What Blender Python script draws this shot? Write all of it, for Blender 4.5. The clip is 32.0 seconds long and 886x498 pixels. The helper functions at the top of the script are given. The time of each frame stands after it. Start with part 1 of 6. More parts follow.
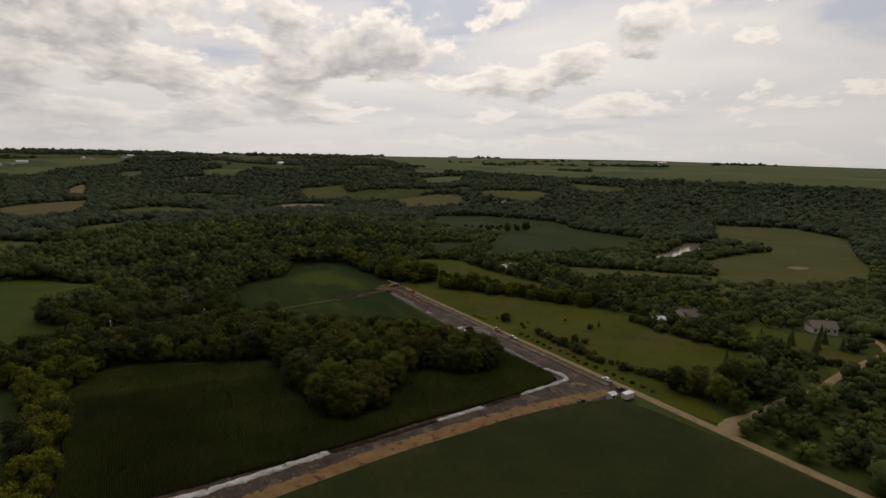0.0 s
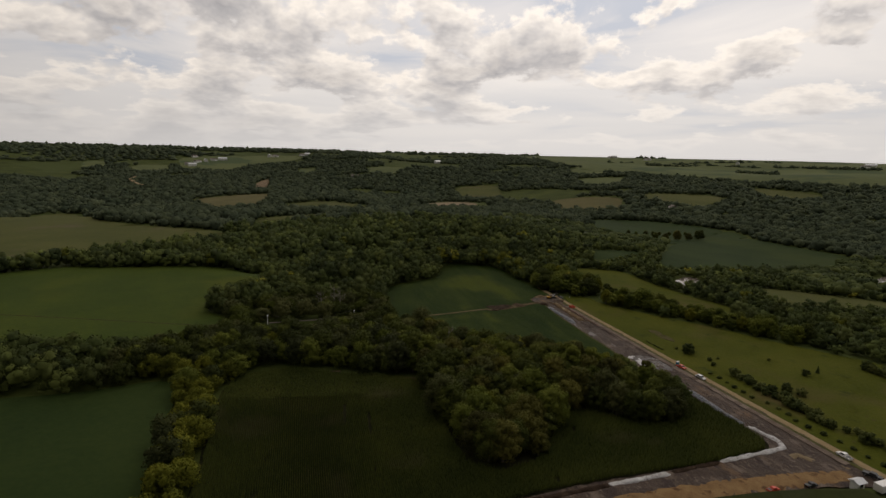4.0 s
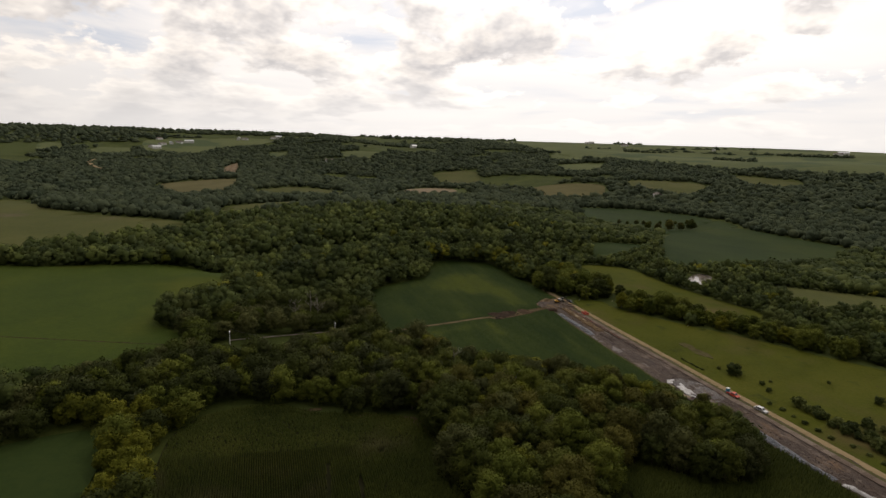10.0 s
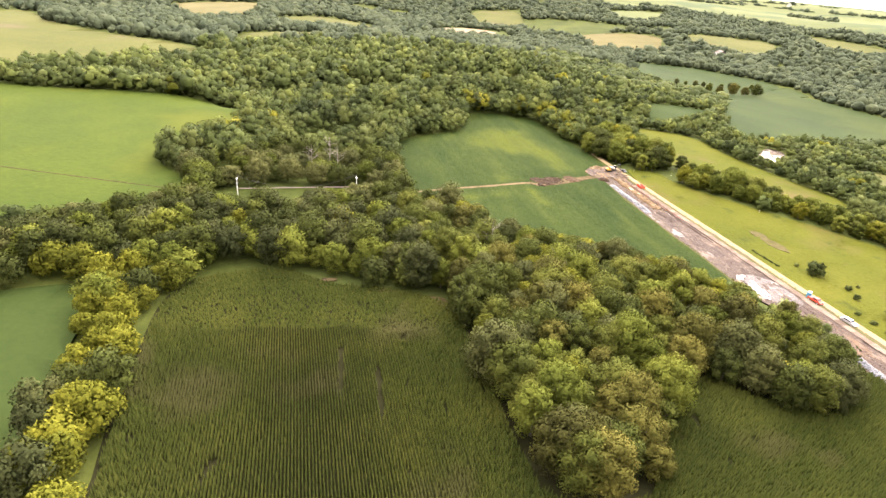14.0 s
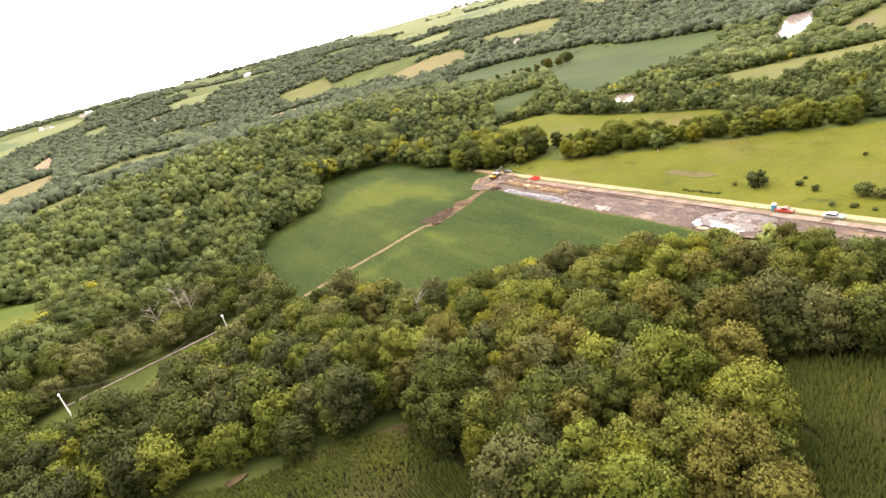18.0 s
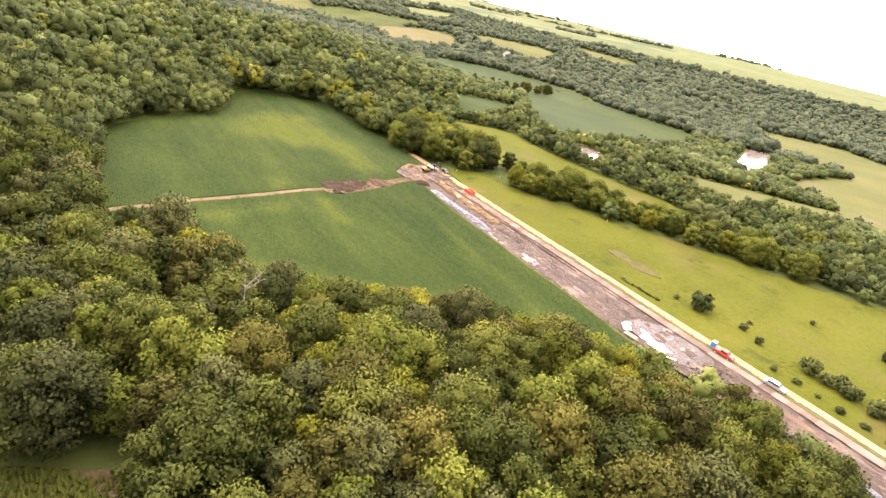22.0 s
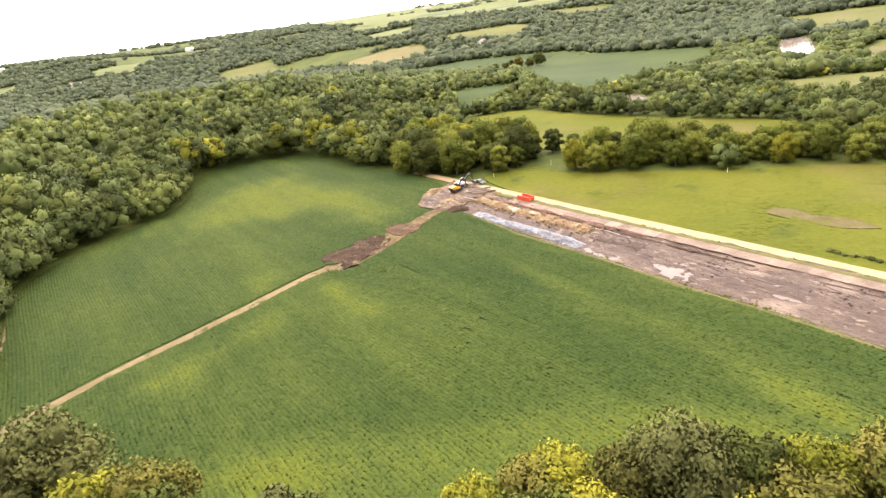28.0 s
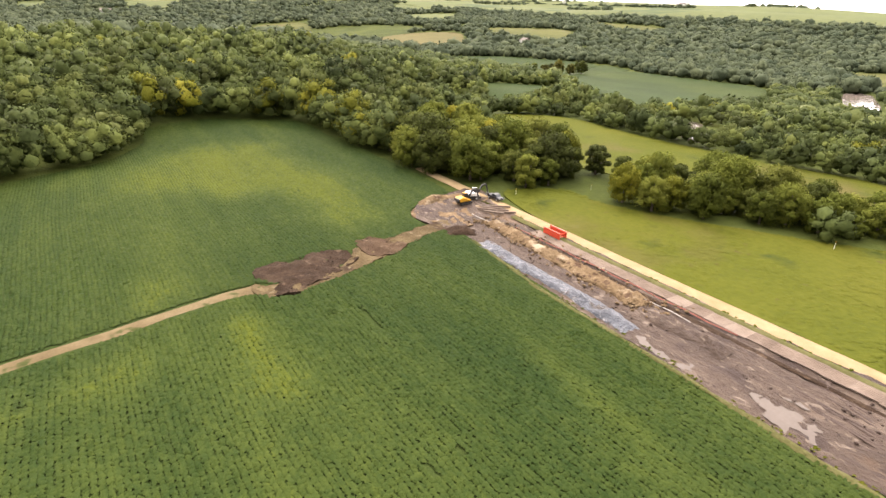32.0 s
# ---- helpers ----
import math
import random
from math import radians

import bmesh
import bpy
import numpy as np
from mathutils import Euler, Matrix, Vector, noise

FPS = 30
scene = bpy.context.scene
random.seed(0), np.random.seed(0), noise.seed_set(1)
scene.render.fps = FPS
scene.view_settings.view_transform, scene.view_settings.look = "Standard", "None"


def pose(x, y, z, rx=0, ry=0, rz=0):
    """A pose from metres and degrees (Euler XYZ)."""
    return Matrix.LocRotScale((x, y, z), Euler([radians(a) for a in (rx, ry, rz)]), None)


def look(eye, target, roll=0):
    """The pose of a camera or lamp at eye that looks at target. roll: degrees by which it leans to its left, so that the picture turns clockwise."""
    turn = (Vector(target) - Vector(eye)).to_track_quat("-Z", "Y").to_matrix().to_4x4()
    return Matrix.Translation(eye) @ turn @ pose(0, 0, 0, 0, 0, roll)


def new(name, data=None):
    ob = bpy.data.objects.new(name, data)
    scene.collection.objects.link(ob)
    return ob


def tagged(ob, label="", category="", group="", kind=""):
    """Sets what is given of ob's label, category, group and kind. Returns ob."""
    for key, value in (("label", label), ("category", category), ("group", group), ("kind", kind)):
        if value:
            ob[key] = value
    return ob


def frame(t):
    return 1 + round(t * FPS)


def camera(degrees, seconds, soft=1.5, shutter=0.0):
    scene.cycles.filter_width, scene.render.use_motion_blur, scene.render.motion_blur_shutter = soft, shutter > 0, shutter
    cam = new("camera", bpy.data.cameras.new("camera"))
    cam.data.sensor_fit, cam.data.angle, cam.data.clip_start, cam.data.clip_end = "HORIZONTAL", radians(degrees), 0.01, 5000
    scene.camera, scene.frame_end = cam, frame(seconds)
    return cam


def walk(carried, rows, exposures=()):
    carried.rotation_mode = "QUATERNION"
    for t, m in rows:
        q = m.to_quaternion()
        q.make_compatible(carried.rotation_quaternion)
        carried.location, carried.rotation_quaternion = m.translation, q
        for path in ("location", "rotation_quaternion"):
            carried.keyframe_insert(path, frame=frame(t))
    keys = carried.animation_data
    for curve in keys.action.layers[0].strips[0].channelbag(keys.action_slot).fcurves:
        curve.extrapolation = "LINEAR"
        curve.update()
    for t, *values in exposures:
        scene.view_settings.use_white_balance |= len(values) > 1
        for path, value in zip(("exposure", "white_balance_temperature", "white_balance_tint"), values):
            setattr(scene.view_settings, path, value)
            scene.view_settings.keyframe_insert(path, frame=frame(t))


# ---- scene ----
PLAN = 1.55        # metres for each unit of the plan below; everything is drawn in plan units and set out at full size at the end
cam = camera(77.96, 32.0, soft=1.5)
PATH = [
    (0, (-51.68, -309.66, 73.25), (-26.80, -214.12, 57.35), 0.95),
    (0.5, (-50.78, -306.67, 73.19), (-24.00, -211.57, 57.78), 7.84),
    (1, (-50.40, -303.74, 73.04), (-22.36, -208.93, 57.98), 13.01),
    (1.5, (-50.51, -300.58, 73.27), (-31.94, -203.54, 57.87), 12.93),
    (2, (-50.92, -297.05, 73.15), (-42.56, -198.67, 57.32), 11.23),
    (2.5, (-51.18, -293.64, 73.00), (-51.28, -195.01, 56.48), 5.59),
    (3, (-51.69, -290.23, 72.85), (-55.23, -191.69, 56.18), 3.00),
    (3.5, (-51.92, -286.29, 72.58), (-54.56, -187.71, 55.95), 1.62),
    (5.5, (-55.10, -272.89, 72.80), (-55.51, -174.21, 56.61), 1.72),
    (6, (-56.01, -269.62, 72.99), (-56.01, -170.93, 56.83), 1.72),
    (6.5, (-56.98, -266.57, 72.93), (-56.60, -167.87, 56.88), 1.65),
    (7, (-57.77, -263.40, 73.06), (-57.16, -164.68, 57.16), 1.64),
    (7.5, (-58.60, -260.34, 73.07), (-57.74, -161.58, 57.39), 1.76),
    (8, (-59.25, -257.12, 73.07), (-58.17, -158.12, 59.03), 1.86),
    (8.5, (-59.97, -253.89, 72.96), (-58.31, -155.81, 53.52), 1.93),
    (9, (-60.75, -250.68, 72.54), (-58.63, -153.02, 51.14), 1.93),
    (9.5, (-61.38, -247.45, 72.01), (-58.87, -149.96, 49.85), 1.89),
    (10, (-62.09, -244.32, 71.66), (-59.25, -146.20, 52.59), 1.84),
    (10.5, (-62.79, -240.96, 71.49), (-59.57, -142.91, 52.13), 1.84),
    (11, (-63.38, -237.62, 71.12), (-59.75, -140.63, 47.03), 1.88),
    (11.5, (-63.93, -234.21, 70.59), (-60.09, -137.76, 44.47), 1.82),
    (12, (-64.52, -230.85, 69.95), (-60.60, -135.61, 39.72), 1.77),
    (12.5, (-64.83, -227.57, 69.22), (-60.92, -133.65, 35.12), 1.72),
    (13, (-65.29, -224.13, 68.23), (-63.60, -131.61, 30.32), 0.63),
    (13.5, (-65.33, -220.89, 67.27), (-62.27, -129.73, 26.26), 3.87),
    (14, (-65.62, -217.46, 66.15), (-65.48, -128.05, 21.36), 5.76),
    (14.5, (-66.25, -213.60, 64.91), (-67.44, -123.47, 21.61), 4.78),
    (16.5, (-66.44, -196.05, 60.29), (-76.25, -104.55, 21.17), -18.42),
    (17, (-66.60, -192.16, 59.24), (-66.47, -99.54, 21.54), -21.22),
    (17.5, (-65.97, -188.25, 57.97), (-57.35, -95.80, 20.84), -22.51),
    (18, (-65.23, -184.65, 56.95), (-46.20, -93.90, 19.51), -15.51),
    (18.5, (-64.23, -181.00, 56.14), (-38.58, -91.57, 19.49), -10.28),
    (19, (-62.84, -177.47, 55.17), (-32.24, -91.08, 15.16), -8.67),
    (19.5, (-61.34, -174.17, 53.94), (-28.26, -89.70, 11.85), -5.93),
    (20, (-59.76, -170.71, 52.85), (-24.72, -87.63, 9.60), -3.12),
    (20.5, (-58.31, -167.19, 51.64), (-23.97, -85.02, 6.15), -1.79),
    (21, (-56.87, -163.76, 50.45), (-21.01, -80.78, 7.68), 0.82),
    (21.5, (-55.53, -160.12, 49.39), (-16.22, -77.87, 8.28), 9.44),
    (22, (-54.34, -156.45, 48.11), (-19.44, -71.80, 7.91), 12.58),
    (22.5, (-53.11, -152.59, 47.29), (-24.63, -63.67, 11.47), 6.91),
    (23, (-52.61, -148.81, 47.03), (-27.35, -57.50, 15.03), -1.91),
    (23.5, (-51.54, -145.03, 46.37), (-28.84, -55.93, 7.05), -8.77),
    (24, (-51.49, -140.92, 45.27), (-24.96, -53.59, 4.41), -5.76),
    (24.5, (-50.68, -137.30, 44.30), (-22.79, -48.32, 8.17), -1.70),
    (26.5, (-46.25, -124.28, 39.79), (-17.75, -41.69, -8.87), -2.58),
    (27, (-44.97, -120.05, 38.25), (-16.09, -35.31, -6.31), -1.74),
    (27.5, (-44.29, -116.31, 37.35), (-12.31, -28.96, 0.63), -2.37),
    (28, (-43.01, -112.67, 36.77), (-14.37, -24.99, -1.86), -8.44),
    (28.5, (-41.52, -109.00, 35.90), (-8.60, -23.58, -4.33), -10.96),
    (29, (-40.02, -105.52, 34.85), (-3.55, -23.21, -8.67), -11.69),
    (29.5, (-38.38, -102.30, 33.72), (3.31, -20.75, -6.41), -5.93),
    (30, (-36.57, -98.97, 32.94), (8.56, -16.26, -0.56), 2.55),
    (30.5, (-34.86, -95.41, 32.43), (13.42, -11.63, 6.94), 12.12),
    (31, (-33.65, -91.69, 32.07), (8.74, -6.86, 0.35), 14.36),
    (31.5, (-32.80, -88.30, 31.55), (0.15, -1.85, -6.42), 9.73),
    (32, (-31.76, -84.89, 30.64), (-3.78, 2.45, -9.21), 1.86),
]
walk(cam, [(t, look(Vector(eye) * PLAN, Vector(target) * PLAN, roll)) for t, eye, target, roll in PATH],
     exposures=[(0, -1.2, 6700, 14), (3, -1.14, 6700, 14), (7, -1.03, 6700, 14), (8, -0.96, 6700, 14), (9, -0.88, 6700, 14), (10, -0.68, 6700, 14), (11, -0.70, 6700, 14), (11.5, -0.5, 6700, 14), (12, 0.14, 6700, 16), (12.5, 1.42, 6800, 21), (13, 2.02, 6800, 21), (13.5, 2.42, 6800, 21), (14.5, 2.55, 6800, 21), (16.5, 2.34, 6800, 21), (18, 2.26, 6800, 21), (19, 2.45, 6900, 27), (20, 2.52, 6900, 27), (22, 2.42, 6900, 27), (23, 2.22, 6800, 24), (24, 2.42, 6900, 27),
                (27, 2.52, 6800, 21), (28, 2.37, 6800, 21), (29, 2.17, 6800, 20), (30, 2.17, 6800, 20), (31, 1.34, 6800, 20), (32, 1.97, 6800, 19)])

# ---- world, sun ----
SUN_AZIMUTH, SUN_HEIGHT = radians(12), radians(48)   # azimuth from +y towards +x


def nodes_of(tree):
    tree.nodes.clear()

    def node(kind, **values):
        n = tree.nodes.new(kind)
        for key, value in values.items():
            if key in n.inputs:
                n.inputs[key].default_value = value
        return n
    return node, tree.links.new


def make_world():
    world = bpy.data.worlds.new("sky")
    world.use_nodes = True
    node, link = nodes_of(world.node_tree)
    coord = node("ShaderNodeTexCoord")
    sky = node("ShaderNodeTexSky")
    sky.sky_type, sky.sun_disc = "NISHITA", False
    sky.sun_elevation, sky.sun_rotation = SUN_HEIGHT, SUN_AZIMUTH
    blue = node("ShaderNodeVectorMath")
    blue.operation = "SCALE"
    blue.inputs["Scale"].default_value = 0.085
    link(sky.outputs[0], blue.inputs[0])
    # heaped clouds: as wide as they are tall overhead, flatter and smaller towards the horizon
    axes = node("ShaderNodeSeparateXYZ")
    link(coord.outputs["Generated"], axes.inputs[0])

    def math_node(kind, a, b=None, c=None):
        n = node("ShaderNodeMath")
        n.operation = kind
        for k, v in enumerate((a, b, c)):
            if v is None:
                continue
            if isinstance(v, (int, float)):
                n.inputs[k].default_value = v
            else:
                link(v, n.inputs[k])
        return n.outputs[0]

    rise = math_node("MAXIMUM", axes.outputs["Z"], 0.0)

    def layer(shift, wide, high, detail, seed, rough=0.56, twist=0.12):
        """Noise on the sky; shift: how much higher it is read."""
        up = math_node("MULTIPLY", math_node("LOGARITHM", math_node("ADD", rise, 0.09 + shift), 2.718), high)
        spot = node("ShaderNodeCombineXYZ")
        link(math_node("MULTIPLY", axes.outputs["X"], wide), spot.inputs[0])
        link(math_node("MULTIPLY_ADD", axes.outputs["Y"], wide, seed), spot.inputs[1])
        link(up, spot.inputs[2])
        n = node("ShaderNodeTexNoise", Scale=1.0, Detail=detail, Roughness=rough, Distortion=twist)
        link(spot.outputs[0], n.inputs["Vector"])
        return n.outputs[0]

    def ramp_of(value, stops):
        r = node("ShaderNodeValToRGB")
        while len(r.color_ramp.elements) < len(stops):
            r.color_ramp.elements.new(0.5)
        for e, (at, c) in zip(r.color_ramp.elements, stops):
            e.position, e.color = at, (*c, 1)
        link(value, r.inputs[0])
        return r.outputs[0]

    def mixed(fac, a, b):
        m = node("ShaderNodeMix")
        m.data_type = "RGBA"
        link(fac, m.inputs[0])
        for k, v in ((6, a), (7, b)):
            if isinstance(v, tuple):
                m.inputs[k].default_value = (*v, 1)
            else:
                link(v, m.inputs[k])
        return m.outputs[2]

    # more and heavier clouds to the north-west, a thin bright veil about the sun
    lean = math_node("MULTIPLY", axes.outputs["X"], -0.10)
    broad = math_node("MULTIPLY_ADD", layer(0.0, 2.2, 1.6, 2.0, 3.0), 0.45, -0.21)
    heap = math_node("ADD", math_node("ADD", layer(0.0, 8.5, 4.4, 8.0, 0.0), lean), broad)
    above = math_node("ADD", math_node("ADD", layer(0.022, 8.5, 4.4, 4.0, 0.0), lean), broad)
    side = math_node("MULTIPLY_ADD", math_node("SUBTRACT", heap, above), 2.4, 0.5)
    tops = ramp_of(side, [(0.30, (0.60, 0.60, 0.61)), (0.5, (0.92, 0.90, 0.87)), (0.66, (1.22, 1.17, 1.08))])
    thick = ramp_of(heap, [(0.48, (1.24, 1.20, 1.13)), (0.58, (0.96, 0.95, 0.93)), (0.72, (0.66, 0.66, 0.67))])
    body = node("ShaderNodeMix")
    body.data_type, body.blend_type = "RGBA", "MULTIPLY"
    body.inputs[0].default_value = 0.8
    link(thick, body.inputs[6])
    link(tops, body.inputs[7])
    veil = ramp_of(layer(0.0, 2.6, 3.0, 6.0, 7.0, 0.5, 0.6), [(0.36, (0.74, 0.79, 0.86)), (0.45, (0.98, 0.97, 0.95)), (0.62, (1.16, 1.12, 1.05))])
    thin = mixed(math_node("ADD", 0.90, 0.0), blue.outputs[0], veil)
    cover = ramp_of(heap, [(0.465, (0, 0, 0)), (0.53, (1, 1, 1))])
    piled = mixed(cover, thin, body.outputs[2])
    low = ramp_of(rise, [(0.0, (0.92, 0.92, 0.92)), (0.05, (0.55, 0.55, 0.55)), (0.13, (0, 0, 0))])
    clouds = mixed(low, piled, (0.98, 0.98, 0.955))
    # the veil brightens round the sun
    toward = node("ShaderNodeVectorMath")
    toward.operation = "DOT_PRODUCT"
    toward.inputs[1].default_value = (math.sin(SUN_AZIMUTH) * math.cos(SUN_HEIGHT), math.cos(SUN_AZIMUTH) * math.cos(SUN_HEIGHT), math.sin(SUN_HEIGHT))
    link(coord.outputs["Generated"], toward.inputs[0])
    halo = node("ShaderNodeMapRange")
    halo.inputs["From Min"].default_value, halo.inputs["From Max"].default_value = -0.2, 1.0
    halo.inputs["To Min"].default_value, halo.inputs["To Max"].default_value = 0.24, 2.02
    link(toward.outputs["Value"], halo.inputs["Value"])
    glow = node("ShaderNodeVectorMath")
    glow.operation = "SCALE"
    link(clouds, glow.inputs[0])
    link(halo.outputs[0], glow.inputs["Scale"])
    back = node("ShaderNodeBackground", Strength=1.0)
    link(glow.outputs[0], back.inputs["Color"])
    out = node("ShaderNodeOutputWorld")
    link(back.outputs[0], out.inputs[0])
    scene.world = world


make_world()
sun = new("sun", bpy.data.lights.new("sun", "SUN"))
sun.data.energy, sun.data.angle, sun.data.color = 0.7, radians(12), (1.0, 0.93, 0.82)
sun.matrix_world = look((0, 0, 400), (-math.sin(SUN_AZIMUTH) * 400, -math.cos(SUN_AZIMUTH) * 400, 400 - 400 * math.tan(SUN_HEIGHT)))

# ---- materials ----
def material(name, colours, scale=1.0, fine=8.0, rough=0.85, bump=0.3, bump_scale=None, metal=0.0, stretch=(1, 1, 1), turn=0.0, patch=None, island=0.0, single=0.0, through_light=0.0, spec=0.3, tone=0.0):
    """Colours from dark to light, mixed by a broad and a fine noise in metres; patch: (colour, scale, from, to) for stains or worn spots;
    island, single and tone: how much each piece, each object, or each tree of a joined wood differs."""
    mat = bpy.data.materials.new(name)
    mat.use_nodes = True
    node, link = nodes_of(mat.node_tree)
    coord = node("ShaderNodeTexCoord")
    place = node("ShaderNodeMapping")
    place.vector_type = "TEXTURE"
    place.inputs["Rotation"].default_value = (0, 0, turn)
    place.inputs["Scale"].default_value = [PLAN / v for v in stretch]
    geo = node("ShaderNodeNewGeometry")
    link(geo.outputs["Position"], place.inputs[0])
    broad = node("ShaderNodeTexNoise", Scale=scale, Detail=4.0, Roughness=0.6)
    small = node("ShaderNodeTexNoise", Scale=fine, Detail=5.0, Roughness=0.65)
    link(place.outputs[0], broad.inputs["Vector"])
    link(place.outputs[0], small.inputs["Vector"])
    total = node("ShaderNodeMath")
    total.operation = "MULTIPLY_ADD"
    total.inputs[1].default_value = 0.62
    link(broad.outputs[0], total.inputs[0])
    less = node("ShaderNodeMath")
    less.operation, less.inputs[1].default_value = "MULTIPLY", 0.38
    link(small.outputs[0], less.inputs[0])
    link(less.outputs[0], total.inputs[2])
    value = total.outputs[0]
    for amount, source in ((island, geo.outputs["Random Per Island"]), (single, None)):
        if amount:
            if source is None:
                info = node("ShaderNodeObjectInfo")
                source = info.outputs["Random"]
            off = node("ShaderNodeMath")
            off.operation, off.inputs[1].default_value = "SUBTRACT", 0.5
            link(source, off.inputs[0])
            add = node("ShaderNodeMath")
            add.operation, add.inputs[1].default_value = "MULTIPLY_ADD", amount
            link(off.outputs[0], add.inputs[0])
            link(value, add.inputs[2])
            value = add.outputs[0]
    if tone:
        own = node("ShaderNodeAttribute")
        own.attribute_name = "tone"
        add = node("ShaderNodeMath")
        add.operation, add.inputs[1].default_value = "MULTIPLY_ADD", tone
        link(own.outputs["Fac"], add.inputs[0])
        link(value, add.inputs[2])
        value = add.outputs[0]
    ramp = node("ShaderNodeValToRGB")
    stops = ramp.color_ramp
    while len(stops.elements) < len(colours):
        stops.elements.new(0.5)
    for i, c in enumerate(colours):
        stops.elements[i].position = 0.3 + 0.4 * i / max(1, len(colours) - 1)
        stops.elements[i].color = (*c, 1)
    link(value, ramp.inputs[0])
    colour = ramp.outputs[0]
    for spot in patch or ():
        tint, size, low, high = spot
        n = node("ShaderNodeTexNoise", Scale=size, Detail=5.0, Roughness=0.55)
        link(place.outputs[0], n.inputs["Vector"])
        rng = node("ShaderNodeMapRange")
        rng.inputs["From Min"].default_value, rng.inputs["From Max"].default_value = low, high
        link(n.outputs[0], rng.inputs["Value"])
        mix = node("ShaderNodeMix")
        mix.data_type = "RGBA"
        mix.inputs[7].default_value = (*tint, 1)
        link(rng.outputs[0], mix.inputs[0])
        link(colour, mix.inputs[6])
        colour = mix.outputs[2]
    skin = node("ShaderNodeBsdfPrincipled", Roughness=rough, Metallic=metal)
    skin.inputs["Specular IOR Level"].default_value = spec
    link(colour, skin.inputs["Base Color"])
    if bump:
        relief = node("ShaderNodeBump", Strength=bump, Distance=0.3 * PLAN / (bump_scale or fine))
        link(small.outputs[0], relief.inputs["Height"])
        link(relief.outputs[0], skin.inputs["Normal"])
    surface = skin.outputs[0]
    if through_light:
        leaf = node("ShaderNodeBsdfTranslucent")
        link(colour, leaf.inputs["Color"])
        both = node("ShaderNodeMixShader")
        both.inputs[0].default_value = through_light
        link(surface, both.inputs[1])
        link(leaf.outputs[0], both.inputs[2])
        surface = both.outputs[0]
    out = node("ShaderNodeOutputMaterial")
    link(surface, out.inputs[0])
    return mat


def paint(name, colour, rough=0.4, metal=0.0, dirt=0.25):
    r, g, b = colour
    return material(name, [(r * (1 - dirt), g * (1 - dirt), b * (1 - dirt)), colour, (min(1, r * 1.06), min(1, g * 1.06), min(1, b * 1.06))], 0.8, 9, rough, 0.04, metal=metal, spec=0.5)


leaf_near = material("leaves", [(0.033, 0.041, 0.011), (0.067, 0.081, 0.016), (0.122, 0.132, 0.025)], 0.10, 3.2, 0.8, 0.9, bump_scale=1.6, island=0.16, single=0.34, through_light=0.15, spec=0.06, tone=0.16)
leaf_dusk = material("dull_green_leaves", [(0.034, 0.041, 0.014), (0.066, 0.073, 0.024), (0.110, 0.114, 0.036)], 0.10, 3.2, 0.8, 0.9, bump_scale=1.6, island=0.16, single=0.3, through_light=0.15, spec=0.06, tone=0.16)
leaf_tawny = material("tawny_leaves", [(0.039, 0.040, 0.011), (0.081, 0.080, 0.017), (0.138, 0.126, 0.027)], 0.10, 3.2, 0.8, 0.9, bump_scale=1.6, island=0.16, single=0.3, through_light=0.15, spec=0.06)
leaf_lime = material("light_green_leaves", [(0.049, 0.062, 0.010), (0.096, 0.116, 0.018), (0.159, 0.172, 0.029)], 0.10, 3.2, 0.8, 0.9, bump_scale=1.6, island=0.16, single=0.3, through_light=0.2, spec=0.06, tone=0.16)
leaf_gold = material("yellowing_leaves", [(0.063, 0.072, 0.010), (0.130, 0.136, 0.015), (0.220, 0.207, 0.023)], 0.10, 3.2, 0.8, 0.9, bump_scale=1.6, island=0.16, single=0.4, through_light=0.2, spec=0.06, tone=0.12)
leaf_far = material("broad_leaves", [(0.035, 0.048, 0.015), (0.071, 0.091, 0.025), (0.123, 0.144, 0.035)], 0.075, 1.3, 0.8, 0.35, island=0.05, through_light=0.15, spec=0.06, tone=0.20)
# far leaves: blue-grey shift in the colour imitates haze over distance
leaf_hazed = material("hazed_far_leaves", [(0.035, 0.048, 0.028), (0.054, 0.068, 0.038), (0.077, 0.092, 0.048)], 0.05, 0.7, 0.85, 0.25, bump_scale=0.5, through_light=0.1, spec=0.04, tone=0.22)
leaf_deep = material("deep_green_leaves", [(0.025, 0.036, 0.012), (0.053, 0.069, 0.021), (0.091, 0.107, 0.031)], 0.075, 1.3, 0.8, 0.35, island=0.05, through_light=0.15, spec=0.06, tone=0.20)
leaf_olive = material("olive_leaves", [(0.033, 0.041, 0.012), (0.065, 0.080, 0.021), (0.105, 0.122, 0.031)], 0.075, 1.3, 0.8, 0.35, island=0.05, through_light=0.15, spec=0.06, tone=0.20)
leaf_shrub = material("shrub_leaves", [(0.032, 0.043, 0.014), (0.076, 0.093, 0.026), (0.137, 0.145, 0.043)], 0.2, 3.0, 0.8, 0.8, island=0.16, single=0.3, through_light=0.2, spec=0.06)
bark = material("bark", [(0.05, 0.04, 0.03), (0.12, 0.10, 0.08), (0.22, 0.19, 0.16)], 2, 14, 0.9, 0.6)
dead_wood = material("bare_grey_wood", [(0.16, 0.14, 0.12), (0.3, 0.27, 0.23)], 2, 14, 0.9, 0.5)
ground_mat = material("rough_grass_and_litter", [(0.022, 0.030, 0.008), (0.042, 0.054, 0.012), (0.072, 0.082, 0.018)], 0.02, 0.5, 0.95, 0.5,
                      patch=[((0.052, 0.066, 0.018), 0.004, 0.52, 0.60)], spec=0.05)
